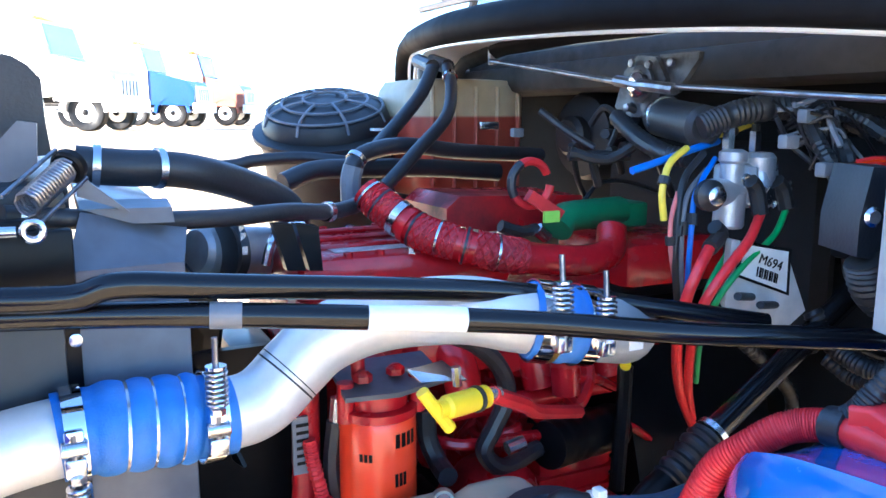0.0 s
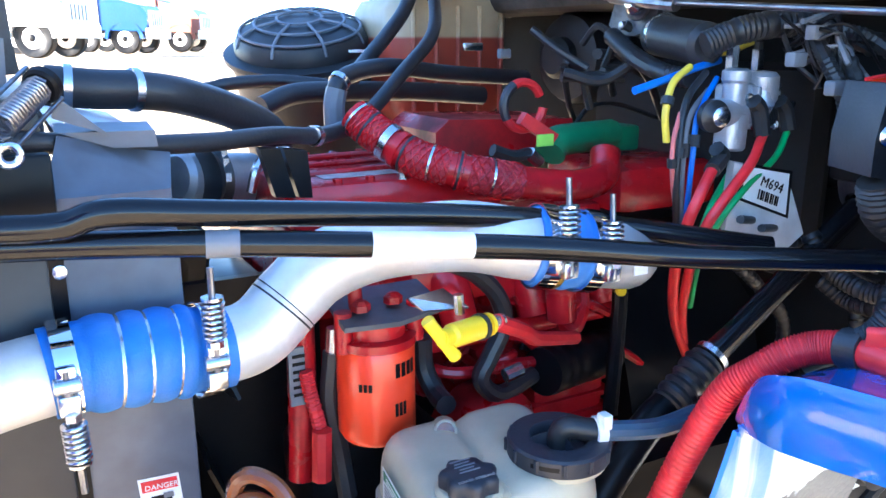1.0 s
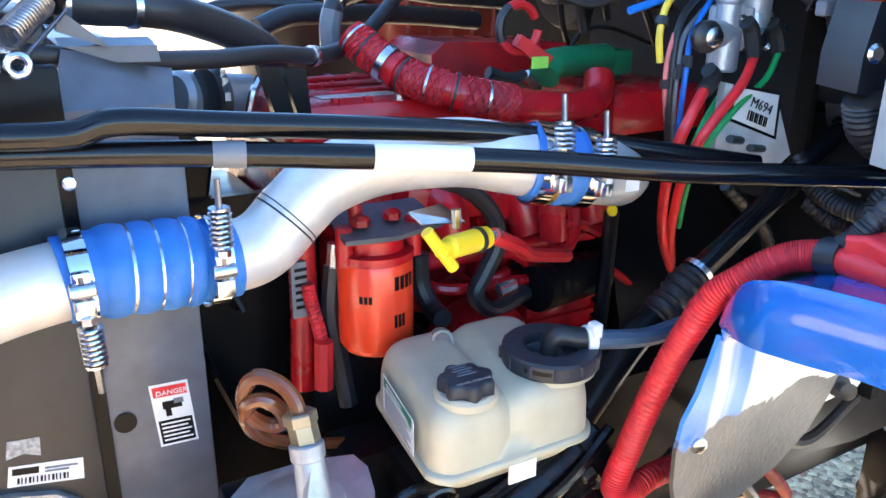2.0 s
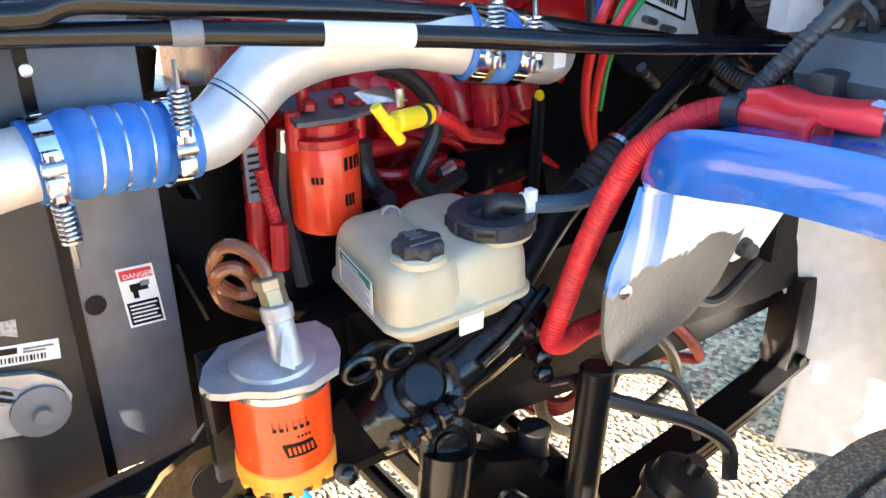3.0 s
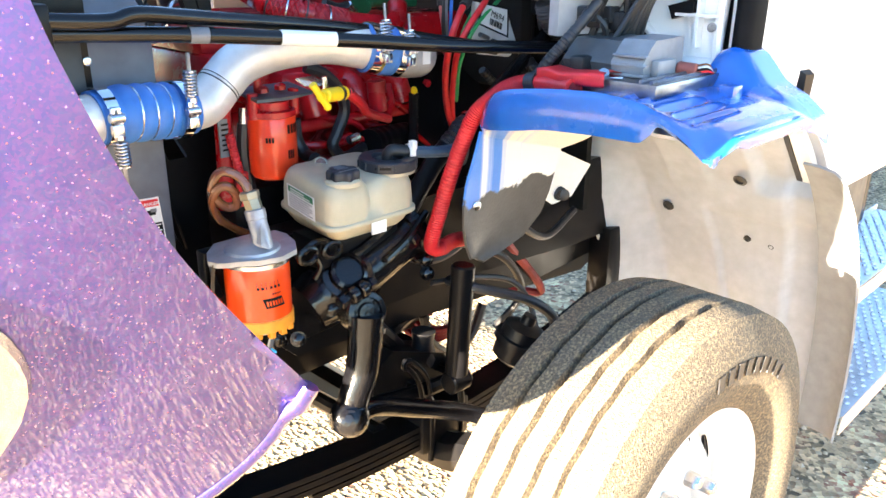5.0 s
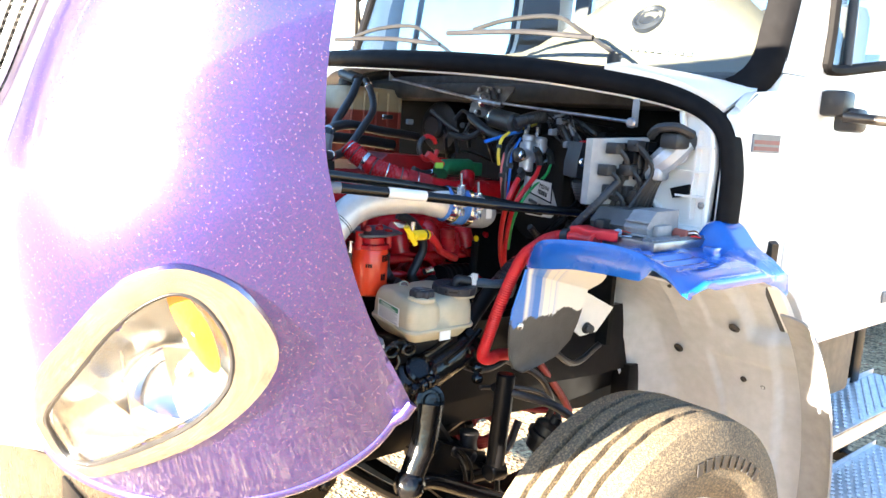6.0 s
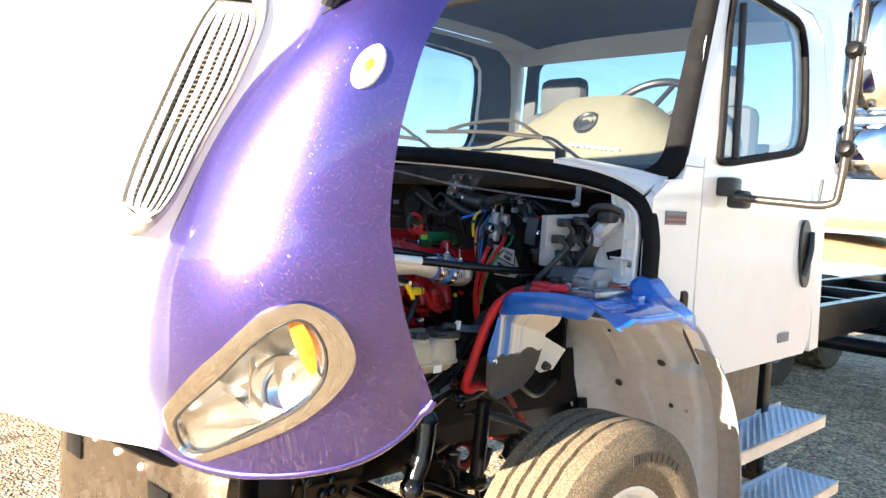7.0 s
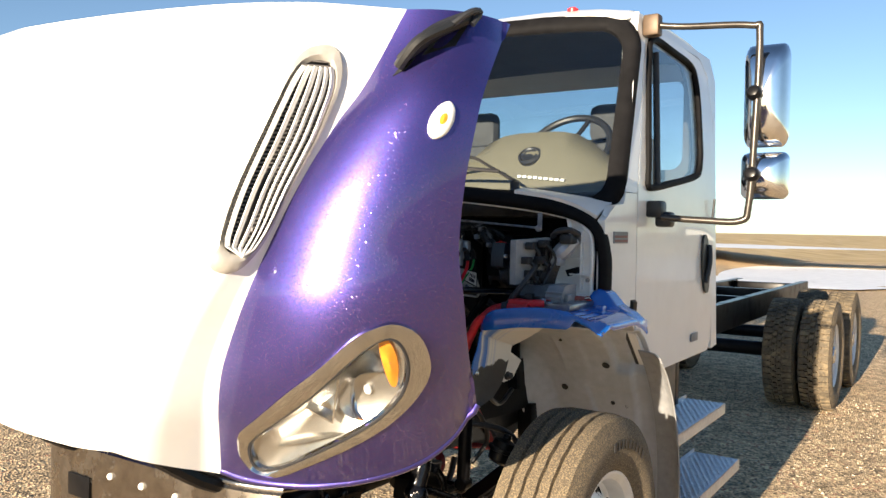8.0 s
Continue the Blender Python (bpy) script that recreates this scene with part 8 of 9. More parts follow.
# steering shaft
shaft = thing("steering_shaft", (0.45, -0.45, 1.0), "black steering shaft with ribbed rubber boot", "steering shaft")
SA, SB, SC, SD = Vector((0.722, -0.430, 1.302)), Vector((0.546, -0.430, 1.188)), Vector((0.475, -0.432, 1.140)), Vector((0.430, -0.435, 1.110))
part("upper", Mesh().tube([SA + (SA - SB) * 0.9, SA, SB], 0.017, 14, 3), GLOSSBLACK, shaft)
part("firewall_grommet", Mesh().spin([(0.05, 0), (0.05, 0.01), (0.035, 0.03), (0.022, 0.035)], SA + (SA - SB) * 0.75, SB - SA, 20, cap=False), RUBBER, shaft)
loomy = thing("wiring_harness", (0.730, -0.520, 1.273), "bundle of black corrugated wiring looms by the firewall", "wiring")
for pts, r in (([(0.736, -0.420, 1.335), (0.745, -0.450, 1.293), (0.745, -0.500, 1.275), (0.749, -0.550, 1.276), (0.754, -0.600, 1.292)], 0.013), ([(0.773, -0.420, 1.262), (0.785, -0.460, 1.239), (0.770, -0.520, 1.247), (0.770, -0.580, 1.265)], 0.011), ([(0.692, -0.620, 1.393), (0.691, -0.600, 1.344), (0.687, -0.580, 1.304), (0.641, -0.600, 1.278)], 0.014), ([(0.668, -0.360, 1.285), (0.720, -0.360, 1.243), (0.780, -0.360, 1.183), (0.807, -0.340, 1.103)], 0.009), ([(0.844, -0.400, 1.281), (0.868, -0.420, 1.194), (0.854, -0.420, 1.138), (0.789, -0.400, 1.105)], 0.010)):
    part("corrugated_loom", Mesh().tube(pts, lambda t, r=r: r + 0.0016 * (int(t * 60) % 2), 10, 16), PLASTIC, loomy)
for k in range(7):
    q = Vector((0.908, -0.360, 1.246))
    part("thin_wire", Mesh().tube([q + V(0.01 * k, 0, 0.012 * (k % 3)), q + V(0.05 + 0.01 * k, -0.03, -0.02 + 0.01 * (k % 2)), q + V(0.10, -0.05 - 0.008 * k, 0.01), q + V(0.15, -0.06, 0.02 * (k % 3) - 0.02)], 0.003, 6), (PLASTIC, GREYPLASTIC, BROWN)[k % 3], loomy)
part("corrugated_loom", Mesh().tube([(0.591, -0.340, 1.589), (0.640, -0.360, 1.609), (0.713, -0.380, 1.616), (0.781, -0.400, 1.596), (0.838, -0.420, 1.587), (0.923, -0.440, 1.579)], lambda t: 0.017 + 0.0016 * (int(t * 90) % 2), 12, 18), PLASTIC, loomy, "thick black corrugated loom")
part("boot", Mesh().tube([SB, SC], lambda t: 0.024 - 0.004 * t + 0.004 * (int(t * 12) % 2), 16, 16), RUBBER, shaft, "ribbed rubber boot", )
part("lower", Mesh().tube([SC, SD, Vector((0.30, -0.44, 0.97))], 0.022, 14, 4), BLACK, shaft)
part("collar", Mesh().tube([SB.lerp(SA, 0.02), SB.lerp(SA, 0.06)], 0.024, 14, 2), STEEL, shaft)
tubed = thing("dipstick_tube", (0.46, -0.22, 1.1), "dark transmission dipstick tube with a yellow tag", "tube")
part("tube", Mesh().tube([(0.551, -0.250, 1.232), (0.550, -0.250, 1.171), (0.538, -0.260, 1.109), (0.526, -0.270, 1.046)], 0.012, 10), BLACK, tubed)
part("tag", Mesh().spin([(0.009, 0), (0.009, 0.004), (0, 0.005)], Vector((0.537, -0.265, 1.240)), (0, -1, 0.3), 14), YELLOW, tubed)

# ---- bolts, ties and wires ----
for k in range(7):
    for y in (-0.075, 0.205):
        part("cover_bolt", Mesh().spin([(0.010, 0), (0.010, 0.003), (0.007, 0.003), (0.007, 0.010), (0, 0.011)], V(0.125 + 0.05 * k, y, 1.398), (0, 0, 1), 6), STEEL if k % 3 == 0 else RED, engine)
for k in range(3):
    part("cover_rib", Mesh().tube([(0.12, -0.02 + 0.08 * k, 1.406), (0.28, -0.02 + 0.08 * k, 1.409), (0.44, -0.02 + 0.08 * k, 1.406)], 0.005, 8, 4), RED, engine)
part("oil_cap", Mesh().spin([(0.028, 0), (0.028, 0.015), (0.022, 0.02), (0.006, 0.02), (0.006, 0.03), (0, 0.03)], V(0.40, 0.10, 1.405), (0, 0, 1), 18), BLACK, engine, "black oil filler cap")
for i in range(4, 46, 6):
    d = (ec[i + 1] - ec[i - 1]).normalized()
    part("wire_tie", Mesh().spin([(0.0275, -0.0018), (0.0290, -0.0018), (0.0290, 0.0018), (0.0275, 0.0018)], ec[i], d, 18, cap=False), RUBBER if i % 4 else STEEL, engine)
rnd = random.Random(77)
WIRECOLORS = (PLASTIC, PLASTIC, RUBBER, RUBBER, BLACK, GREYPLASTIC)
W0, W1 = Vector((0.639, -0.400, 1.604)), Vector((0.751, -0.460, 1.560))
for k in range(22):
    a = W0.lerp(W1, rnd.random() * 0.5) + V(0, rnd.uniform(-0.03, 0.03), rnd.uniform(-0.02, 0.03))
    b = W0.lerp(W1, 0.5 + rnd.random() * 0.6) + V(0, rnd.uniform(-0.03, 0.03), rnd.uniform(-0.05, 0.02))
    c = (a + b) / 2 + V(rnd.uniform(-0.02, 0.02), rnd.uniform(-0.03, 0.01), rnd.uniform(-0.03, 0.05))
    part("thin_wire", Mesh().tube([a, c, b], rnd.uniform(0.0018, 0.0045), 6, 8), rnd.choice(WIRECOLORS), loomy)
F0 = Vector((0.580, -0.100, 1.564))
for k in range(10):
    a = F0 + V(rnd.uniform(-0.05, 0.15), rnd.uniform(-0.05, 0.10), rnd.uniform(-0.05, 0.06))
    b = a + V(rnd.uniform(0.05, 0.2), rnd.uniform(-0.08, 0.08), rnd.uniform(-0.12, 0.04))
    part("dark_loom", Mesh().tube([a, (a + b) / 2 + V(0, 0, rnd.uniform(-0.05, 0.05)), b], lambda t, r=rnd.uniform(0.005, 0.010): r + 0.001 * (int(t * 40) % 2), 8, 10), rnd.choice((PLASTIC, RUBBER)), loomy)
for q in ((0.620, 0.187, 1.572), (0.675, -0.440, 1.604), (0.641, -0.500, 1.540), (0.643, -0.440, 1.572)):
    part("connector", Mesh().box(Vector(q) + V(-0.012, -0.008, -0.009), Vector(q) + V(0.012, 0.008, 0.009), 0.003), GREYPLASTIC, loomy)
for k in range(9):
    a = 2 * math.pi * k / 9
    part("alternator_slot", Mesh().box(Vector((0.030, 0.020, 1.406)) + V(0.004, -0.035 + 0.008 * k, 0.030 * math.sin(a)), Vector((0.030, 0.020, 1.406)) + V(0.012, -0.031 + 0.008 * k, 0.030 * math.sin(a) + 0.012)), STEEL, engine)
part("alternator_pipe", Mesh().tube([(0.066, -0.020, 1.389), (0.076, -0.020, 1.422), (0.099, 0.000, 1.439), (0.138, 0.030, 1.437)], 0.007, 8), STEEL, engine)


# ---- under the engine bay: steering and suspension ----
gear = thing("steering_gear", (0.2, -0.45, 0.85), "glossy black steering gear box with bolted clamp", "steering gear")
part("housing", Mesh().tube([(0.095, -0.430, 0.885), (0.150, -0.440, 0.915), (0.215, -0.445, 0.940)], lambda t: 0.052 + 0.012 * math.sin(math.pi * t), 22, 6), GEARBLACK, gear, "cast gear housing")
part("piston_tube", Mesh().rod((0.205, -0.445, 0.925), (0.375, -0.440, 0.990), 0.052, 24, 0.006), GEARBLACK, gear, "cylinder with cast ribs")
AX = (Vector((0.375, -0.440, 0.990)) - Vector((0.205, -0.445, 0.925))).normalized()
for k in range(5):
    a = math.radians(200 + 28 * k)
    n1 = AX.cross(V(0, 1, 0)).normalized()
    n2 = AX.cross(n1)
    q = Vector((0.212, -0.445, 0.928)) + (n1 * math.cos(a) + n2 * math.sin(a)) * 0.052
    part("cast_rib", Mesh().rod(q, q + AX * 0.15, 0.0045, 8, 0.001), GEARBLACK, gear)
part("end_flange", Mesh().spin([(0.052, -0.008), (0.060, -0.005), (0.060, 0.008), (0.052, 0.012)], Vector((0.345, -0.441, 0.979)), AX, 24, cap=False), GEARBLACK, gear)
for k in range(6):
    a = math.radians(60 * k + 15)
    n1 = AX.cross(V(0, 1, 0)).normalized()
    n2 = AX.cross(n1)
    q = Vector((0.335, -0.441, 0.975)) + (n1 * math.cos(a) + n2 * math.sin(a)) * 0.056
    part("flange_bolt", Mesh().spin([(0.010, 0), (0.010, 0.016), (0.006, 0.019), (0, 0.019)], q, -AX, 6), GEARBLACK, gear)
CV = Vector((0.155, -0.478, 0.950))
CN = Vector((-0.25, -0.75, 0.60)).normalized()
part("bearing_cover", Mesh().spin([(0.052, -0.020), (0.056, 0.0), (0.052, 0.010), (0.040, 0.013), (0.037, 0.024), (0.029, 0.028), (0.026, 0.022), (0.0, 0.024)], CV, CN, 28), GEARBLACK, gear, "stepped round bearing cover")
for a, b in (((0.059, -0.490, 1.018), (0.059, -0.470, 1.018)), ((0.118, -0.485, 1.014), (0.118, -0.465, 1.014))):
    part("lifting_ear", Mesh().tube([Vector(a) + V(0.020 * math.cos(w), 0, 0.014 * math.sin(w)) for w in (k * math.pi / 8 for k in range(17))], 0.0055, 8, 2), GEARBLACK, gear)
part("steel_line", Mesh().tube([(0.059, -0.475, 1.020), (0.080, -0.480, 1.034), (0.104, -0.480, 1.032), (0.126, -0.475, 1.014), (0.120, -0.470, 0.996)], 0.007, 10, 6), GEARBLACK, gear)
part("steel_line", Mesh().tube([(0.088, -0.475, 1.004), (0.092, -0.480, 0.985), (0.080, -0.478, 0.962)], 0.006, 8, 6), GEARBLACK, gear)
part("pressure_hose", Mesh().tube([(0.171, -0.475, 0.985), (0.208, -0.472, 0.994), (0.270, -0.470, 1.022), (0.34, -0.46, 1.06)], 0.010, 10, 6), GEARBLACK, gear, "black pressure hose")
part("return_hose", Mesh().tube([(0.240, -0.498, 0.962), (0.300, -0.495, 0.990), (0.37, -0.48, 1.03)], 0.008, 8, 6), GEARBLACK, gear)
for q in ((0.356, -0.490, 0.930), (0.361, -0.490, 0.898), (0.055, -0.445, 0.833), (0.110, -0.485, 0.893)):
    part("mount_bolt", Mesh().spin([(0.016, 0), (0.016, 0.004), (0.012, 0.004), (0.012, 0.016), (0.007, 0.019), (0, 0.019)], q, (-0.3, -0.9, 0.2), 12), GEARBLACK, gear)
part("mount_bracket", Mesh().prism([(0.020, -0.400, 0.86), (0.090, -0.400, 0.93), (0.36, -0.400, 1.0), (0.375, -0.400, 0.915), (0.275, -0.400, 0.815), (0.15, -0.400, 0.80), (0.03, -0.400, 0.80)], (0, 0.014, 0)), GEARBLACK, gear, "bracket plate on the rail")
# the pitman arm, split at its clamped boss
BN = Vector((-0.22, -0.94, 0.26)).normalized()
BO = Vector((0.159, -0.535, 0.886))
part("boss", Mesh().spin([(0.040, -0.050), (0.043, -0.046), (0.043, -0.004), (0.040, 0.0), (0.030, 0.001), (0.028, -0.003), (0.020, -0.003), (0.018, 0.004), (0.006, 0.005), (0, 0.004)], BO, BN, 28), GEARBLACK, gear, "splined boss of the arm")
CA, CB = Vector((0.100, -0.535, 0.929)), Vector((0.184, -0.530, 0.944))
CD = (CB - CA).normalized()
part("clamp_bolt", Mesh().rod(CA, CB, 0.0085, 12, 0.001), GEARBLACK, gear)
part("bolt_head", Mesh().rod(CA - CD * 0.010, CA + CD * 0.006, 0.014, 6, 0.002), GEARBLACK, gear)
part("clamp_nut", Mesh().rod(CB - CD * 0.018, CB - CD * 0.004, 0.0135, 6, 0.002), GEARBLACK, gear)
for u, v in ((0.016, 0.034), (0.040, 0.058)):
    part("clamp_ear", Mesh().rod(CA + CD * u, CA + CD * v, 0.019, 14, 0.003), GEARBLACK, gear)
part("pitman_arm", Mesh().tube([(0.159, -0.530, 0.880), (0.150, -0.535, 0.825), (0.137, -0.540, 0.770), (0.118, -0.540, 0.725), (0.105, -0.540, 0.692)], lambda t: 0.036 - 0.005 * t, 16, 6), GEARBLACK, gear, "broad forged pitman arm")
part("ball_joint", Mesh().spin([(0.0, -0.040), (0.030, -0.036), (0.040, -0.015), (0.040, 0.012), (0.030, 0.028), (0.018, 0.034), (0.0, 0.036)], Vector((0.098, -0.545, 0.682)), (-0.5, -0.6, 0.4), 20), GEARBLACK, gear)
part("joint_nut", Mesh().spin([(0.018, 0), (0.018, 0.012), (0.010, 0.014), (0.009, 0.026), (0, 0.027)], Vector((0.080, -0.567, 0.698)), (-0.5, -0.6, 0.4), 6), GEARBLACK, gear, "castle nut")
part("drag_link", Mesh().tube([(0.110, -0.540, 0.676), (0.170, -0.540, 0.672), (0.289, -0.545, 0.617), (0.42, -0.56, 0.556), (0.47, -0.60, 0.535)], 0.021, 14, 6), GEARBLACK, gear, "straight drag link")
part("link_end", Mesh().spin([(0.0, -0.040), (0.024, -0.036), (0.028, 0.0), (0.022, 0.03), (0.012, 0.036), (0.012, 0.05), (0, 0.05)], Vector((0.475, -0.600, 0.53)), (0, 0, 1), 16), DARKGREY, gear, "dusty link end")

susp = thing("front_suspension", (0.44, -0.5, 0.45), "black front axle hardware with shock absorber and brake parts", "suspension")
part("shock_body", Mesh().rod((0.396, -0.550, 0.660), (0.413, -0.550, 0.920), 0.026, 20, 0.004), BLACK, susp, "black shock absorber")
part("shock_eye", Mesh().rod((0.37, -0.550, 0.645), (0.425, -0.550, 0.645), 0.026, 16, 0.004), BLACK, susp)
part("brake_chamber", Mesh().spin([(0.0, -0.05), (0.03, -0.05), (0.044, -0.04), (0.046, -0.008), (0.054, -0.006), (0.054, 0.008), (0.046, 0.010), (0.044, 0.032), (0.026, 0.040), (0.016, 0.042), (0.014, 0.06), (0, 0.06)], Vector((0.427, -0.700, 0.790)), (0.25, -0.25, 0.95), 22), BLACK, susp)
part("knuckle", Mesh().box((0.36, -0.86, 0.38), (0.52, -0.76, 0.62), 0.03), BLACK, susp)
part("brake_drum", Mesh().spin([(0.19, 0), (0.21, 0.01), (0.21, 0.12), (0.2, 0.13)], V(0.44, -0.78, 0.485), (0, -1, 0), 32), BLACK, susp)
part("brake_hose", Mesh().tube([(0.422, -0.500, 0.865), (0.411, -0.550, 0.872), (0.451, -0.600, 0.862), (0.512, -0.650, 0.839), (0.563, -0.680, 0.793), (0.552, -0.700, 0.749)], 0.012, 10), RUBBER, susp, "black brake hose")
part("thin_hose", Mesh().tube([(0.386, -0.480, 0.864), (0.506, -0.500, 0.849), (0.607, -0.520, 0.817), (0.642, -0.550, 0.767), (0.639, -0.580, 0.705)], 0.007, 8), RUBBER, susp)
part("cross_tube", Mesh().tube([(0.28, -0.42, 0.50), (0.30, 0.0, 0.46), (0.28, 0.42, 0.50)], 0.022, 10), BLACK, susp, "tie rod")
part("stay_brace", Mesh().tube([(0.315, -0.380, 0.740), (0.468, -0.300, 0.586), (0.612, -0.200, 0.395)], 0.020, 8), BLACK, susp)
part("stay_brace", Mesh().tube([(0.515, -0.300, 0.567), (0.513, -0.320, 0.458), (0.546, -0.340, 0.415)], 0.030, 8), BLACK, susp)
part("spring_seat", Mesh().box((0.36, -0.48, 0.42), (0.52, -0.36, 0.53), 0.012), BLACK, susp)
part("axle_stop", Mesh().prism([(0.275, -0.40, 0.575), (0.290, -0.40, 0.650), (0.342, -0.40, 0.680), (0.510, -0.40, 0.615), (0.530, -0.40, 0.50), (0.40, -0.40, 0.47)], (0, 0.09, 0)), BLACK, susp, "black cast axle stop")
part("stop_rubber", Mesh().spin([(0.030, 0), (0.034, 0.02), (0.026, 0.06), (0.030, 0.09), (0.0, 0.092)], V(0.462, -0.37, 0.59), (0.06, 0, 1), 18), RUBBER, susp, "rubber bump stop")
part("hook_bolt", Mesh().tube([(0.339, -0.500, 0.604), (0.326, -0.500, 0.652), (0.300, -0.500, 0.690), (0.284, -0.500, 0.700), (0.288, -0.500, 0.715), (0.312, -0.500, 0.703), (0.350, -0.500, 0.655), (0.362, -0.500, 0.605)], 0.006, 8, 4), BLACK, susp, "bent hook bolt")
for dx in (-0.05, 0.05):
    part("u_bolt", Mesh().tube([(0.44 + dx, -0.475, 0.40), (0.44 + dx, -0.475, 0.56), (0.44 + dx, -0.43, 0.58), (0.44 + dx, -0.385, 0.56), (0.44 + dx, -0.385, 0.40)], 0.009, 8, 4), BLACK, susp)
HOSEDARK = mat("dull red hose", (0.26, 0.012, 0.016), 0.5, dirt=(0.10, 0.02, 0.02), dirt_amount=0.6)
part("inner_apron", Mesh().slab([[V(0.05, -0.34, 0.80), V(0.40, -0.34, 0.80), V(0.95, -0.38, 0.80), V(1.25, -0.40, 0.80)], [V(0.12, -0.34, 0.73), V(0.40, -0.33, 0.70), V(0.9, -0.36, 0.68), V(1.25, -0.39, 0.72)]], 0.006), BLACK, susp, "black apron below the rail")
part("spring_shackle", Mesh().box((1.13, -0.455, 0.56), (1.20, -0.385, 0.80), 0.003), BLACK, susp)
part("shackle_pin", Mesh().rod((1.165, -0.47, 0.60), (1.165, -0.37, 0.60), 0.016, 14, 0.002), BLACK, susp)
part("torque_arm", Mesh().tube([(0.30, -0.30, 0.62), (0.55, -0.28, 0.70), (0.95, -0.25, 0.72)], 0.024, 10), BLACK, susp)
part("stabiliser_bar", Mesh().tube([(0.20, -0.46, 0.62), (0.42, -0.48, 0.60), (0.52, -0.40, 0.58), (0.53, 0.40, 0.58)], 0.018, 10), BLACK, susp)
for pts in ([(0.55, -0.42, 0.90), (0.66, -0.46, 0.84), (0.74, -0.45, 0.72), (0.70, -0.40, 0.62)], [(0.62, -0.44, 1.0), (0.70, -0.47, 0.92), (0.82, -0.46, 0.86), (0.95, -0.45, 0.90)], [(0.30, -0.42, 0.95), (0.42, -0.45, 0.90), (0.55, -0.45, 0.93), (0.70, -0.44, 0.98)]):
    part("brake_line", Mesh().tube(pts, 0.010, 8), RUBBER, susp)
rc = thing("coiled_air_hose", (0.70, -0.20, 0.48), "red coiled air hose hanging behind the axle", "hose")
ce = (Vector((0.700, -0.20, 0.584)) - Vector((-0.407, -1.446, 1.518))).normalized()
cu = V(0, 0, 1).cross(ce).normalized()
cw = ce.cross(cu)
coil = []
for k in range(76):
    a = k * 2 * math.pi / 19
    r = 0.034 + 0.0145 * k / 19
    coil.append(Vector((0.700, -0.20, 0.584)) + cu * r * math.cos(a) + cw * r * 0.92 * math.sin(a) + V(0, 0.0006 * k, 0))
part("coil", Mesh().tube(coil, 0.0095, 8, 2), HOSEDARK, rc, "flat coil of dull red hose")
part("lead", Mesh().tube([coil[-1], coil[-1] + V(0.06, 0.0, 0.08), (0.88, -0.30, 0.640), (0.955, -0.350, 0.640), (0.62, -0.42, 0.95)], 0.012, 8), HOSEDARK, rc)
part("coil_tie", Mesh().tube([(0.615, -0.215, 0.62), (0.640, -0.220, 0.53), (0.720, -0.225, 0.470), (0.800, -0.225, 0.500), (0.850, -0.22, 0.58)], 0.014, 8), RUBBER, rc, "black hose looped round the coil")
HANGER = mat("dusty brown black", (0.022, 0.015, 0.009), 0.5, bump=0.2, bump_scale=60, dirt=(0.035, 0.022, 0.011), dirt_amount=0.7, dirt_scale=5, spec=0.15)
# light bounced off the ground is put into this browner, paler colour
FLANGE = mat("bounce-tinted dusty flange", (0.045, 0.029, 0.013), 0.6, bump=0.2, bump_scale=60, dirt=(0.03, 0.02, 0.012), dirt_amount=0.7, dirt_scale=12, spec=0.15)
for q in ((-0.144, -0.396, 0.674), (-0.107, -0.396, 0.676), (-0.060, -0.396, 0.666), (-0.205, -0.396, 0.724), (-0.106, -0.388, 0.709), (0.045, -0.388, 0.815), (-0.077, -0.388, 0.804), (-0.150, -0.388, 0.755)):
    part("rail_bolt", Mesh().spin([(0.019, 0), (0.019, 0.003), (0.014, 0.003), (0.014, 0.012), (0.008, 0.016), (0, 0.016)], q, (0, -1, 0), 12), GEARBLACK, chassis)
horn = [(-0.207, -0.385, 0.804), (-0.189, -0.385, 0.864), (-0.162, -0.385, 0.892), (-0.121, -0.385, 0.912), (-0.086, -0.385, 0.914), (-0.054, -0.385, 0.895), (-0.055, -0.385, 0.837), (-0.081, -0.385, 0.779), (-0.144, -0.385, 0.782)]
part("front_gusset", Mesh().prism(horn, (0, 0.012, 0)), FLANGE, chassis, "dusty gusset plate on the rail")
part("gusset_hole", Mesh().spin([(0.028, 0), (0.028, 0.002), (0, 0.002)], V(-0.105, -0.3870, 0.858), (0, -1, 0), 20), BLACK, chassis, "round hole")
part("hanger_plate", Mesh().prism([(-0.375, -0.378, 0.93), (-0.198, -0.378, 0.87), (0.012, -0.378, 0.77), (0.035, -0.378, 0.721), (0.029, -0.378, 0.694), (-0.003, -0.378, 0.683), (-0.211, -0.378, 0.698), (-0.273, -0.378, 0.738), (-0.375, -0.378, 0.797)], (0, 0.014, 0)), HANGER, chassis, "dark spring hanger casting")
part("hanger_flange", Mesh().prism([(-0.201, -0.394, 0.705), (-0.009, -0.394, 0.693), (-0.021, -0.394, 0.659), (-0.085, -0.394, 0.593), (-0.146, -0.394, 0.575), (-0.265, -0.394, 0.649), (-0.232, -0.394, 0.717)], (0, 0.014, 0)), FLANGE, chassis, "dusty bolted flange, ground bounce in its brown")
part("flange_lip", Mesh().tube([(-0.201, -0.396, 0.706), (-0.105, -0.397, 0.701), (-0.009, -0.396, 0.694)], 0.004, 6, 3), FLANGE, chassis)
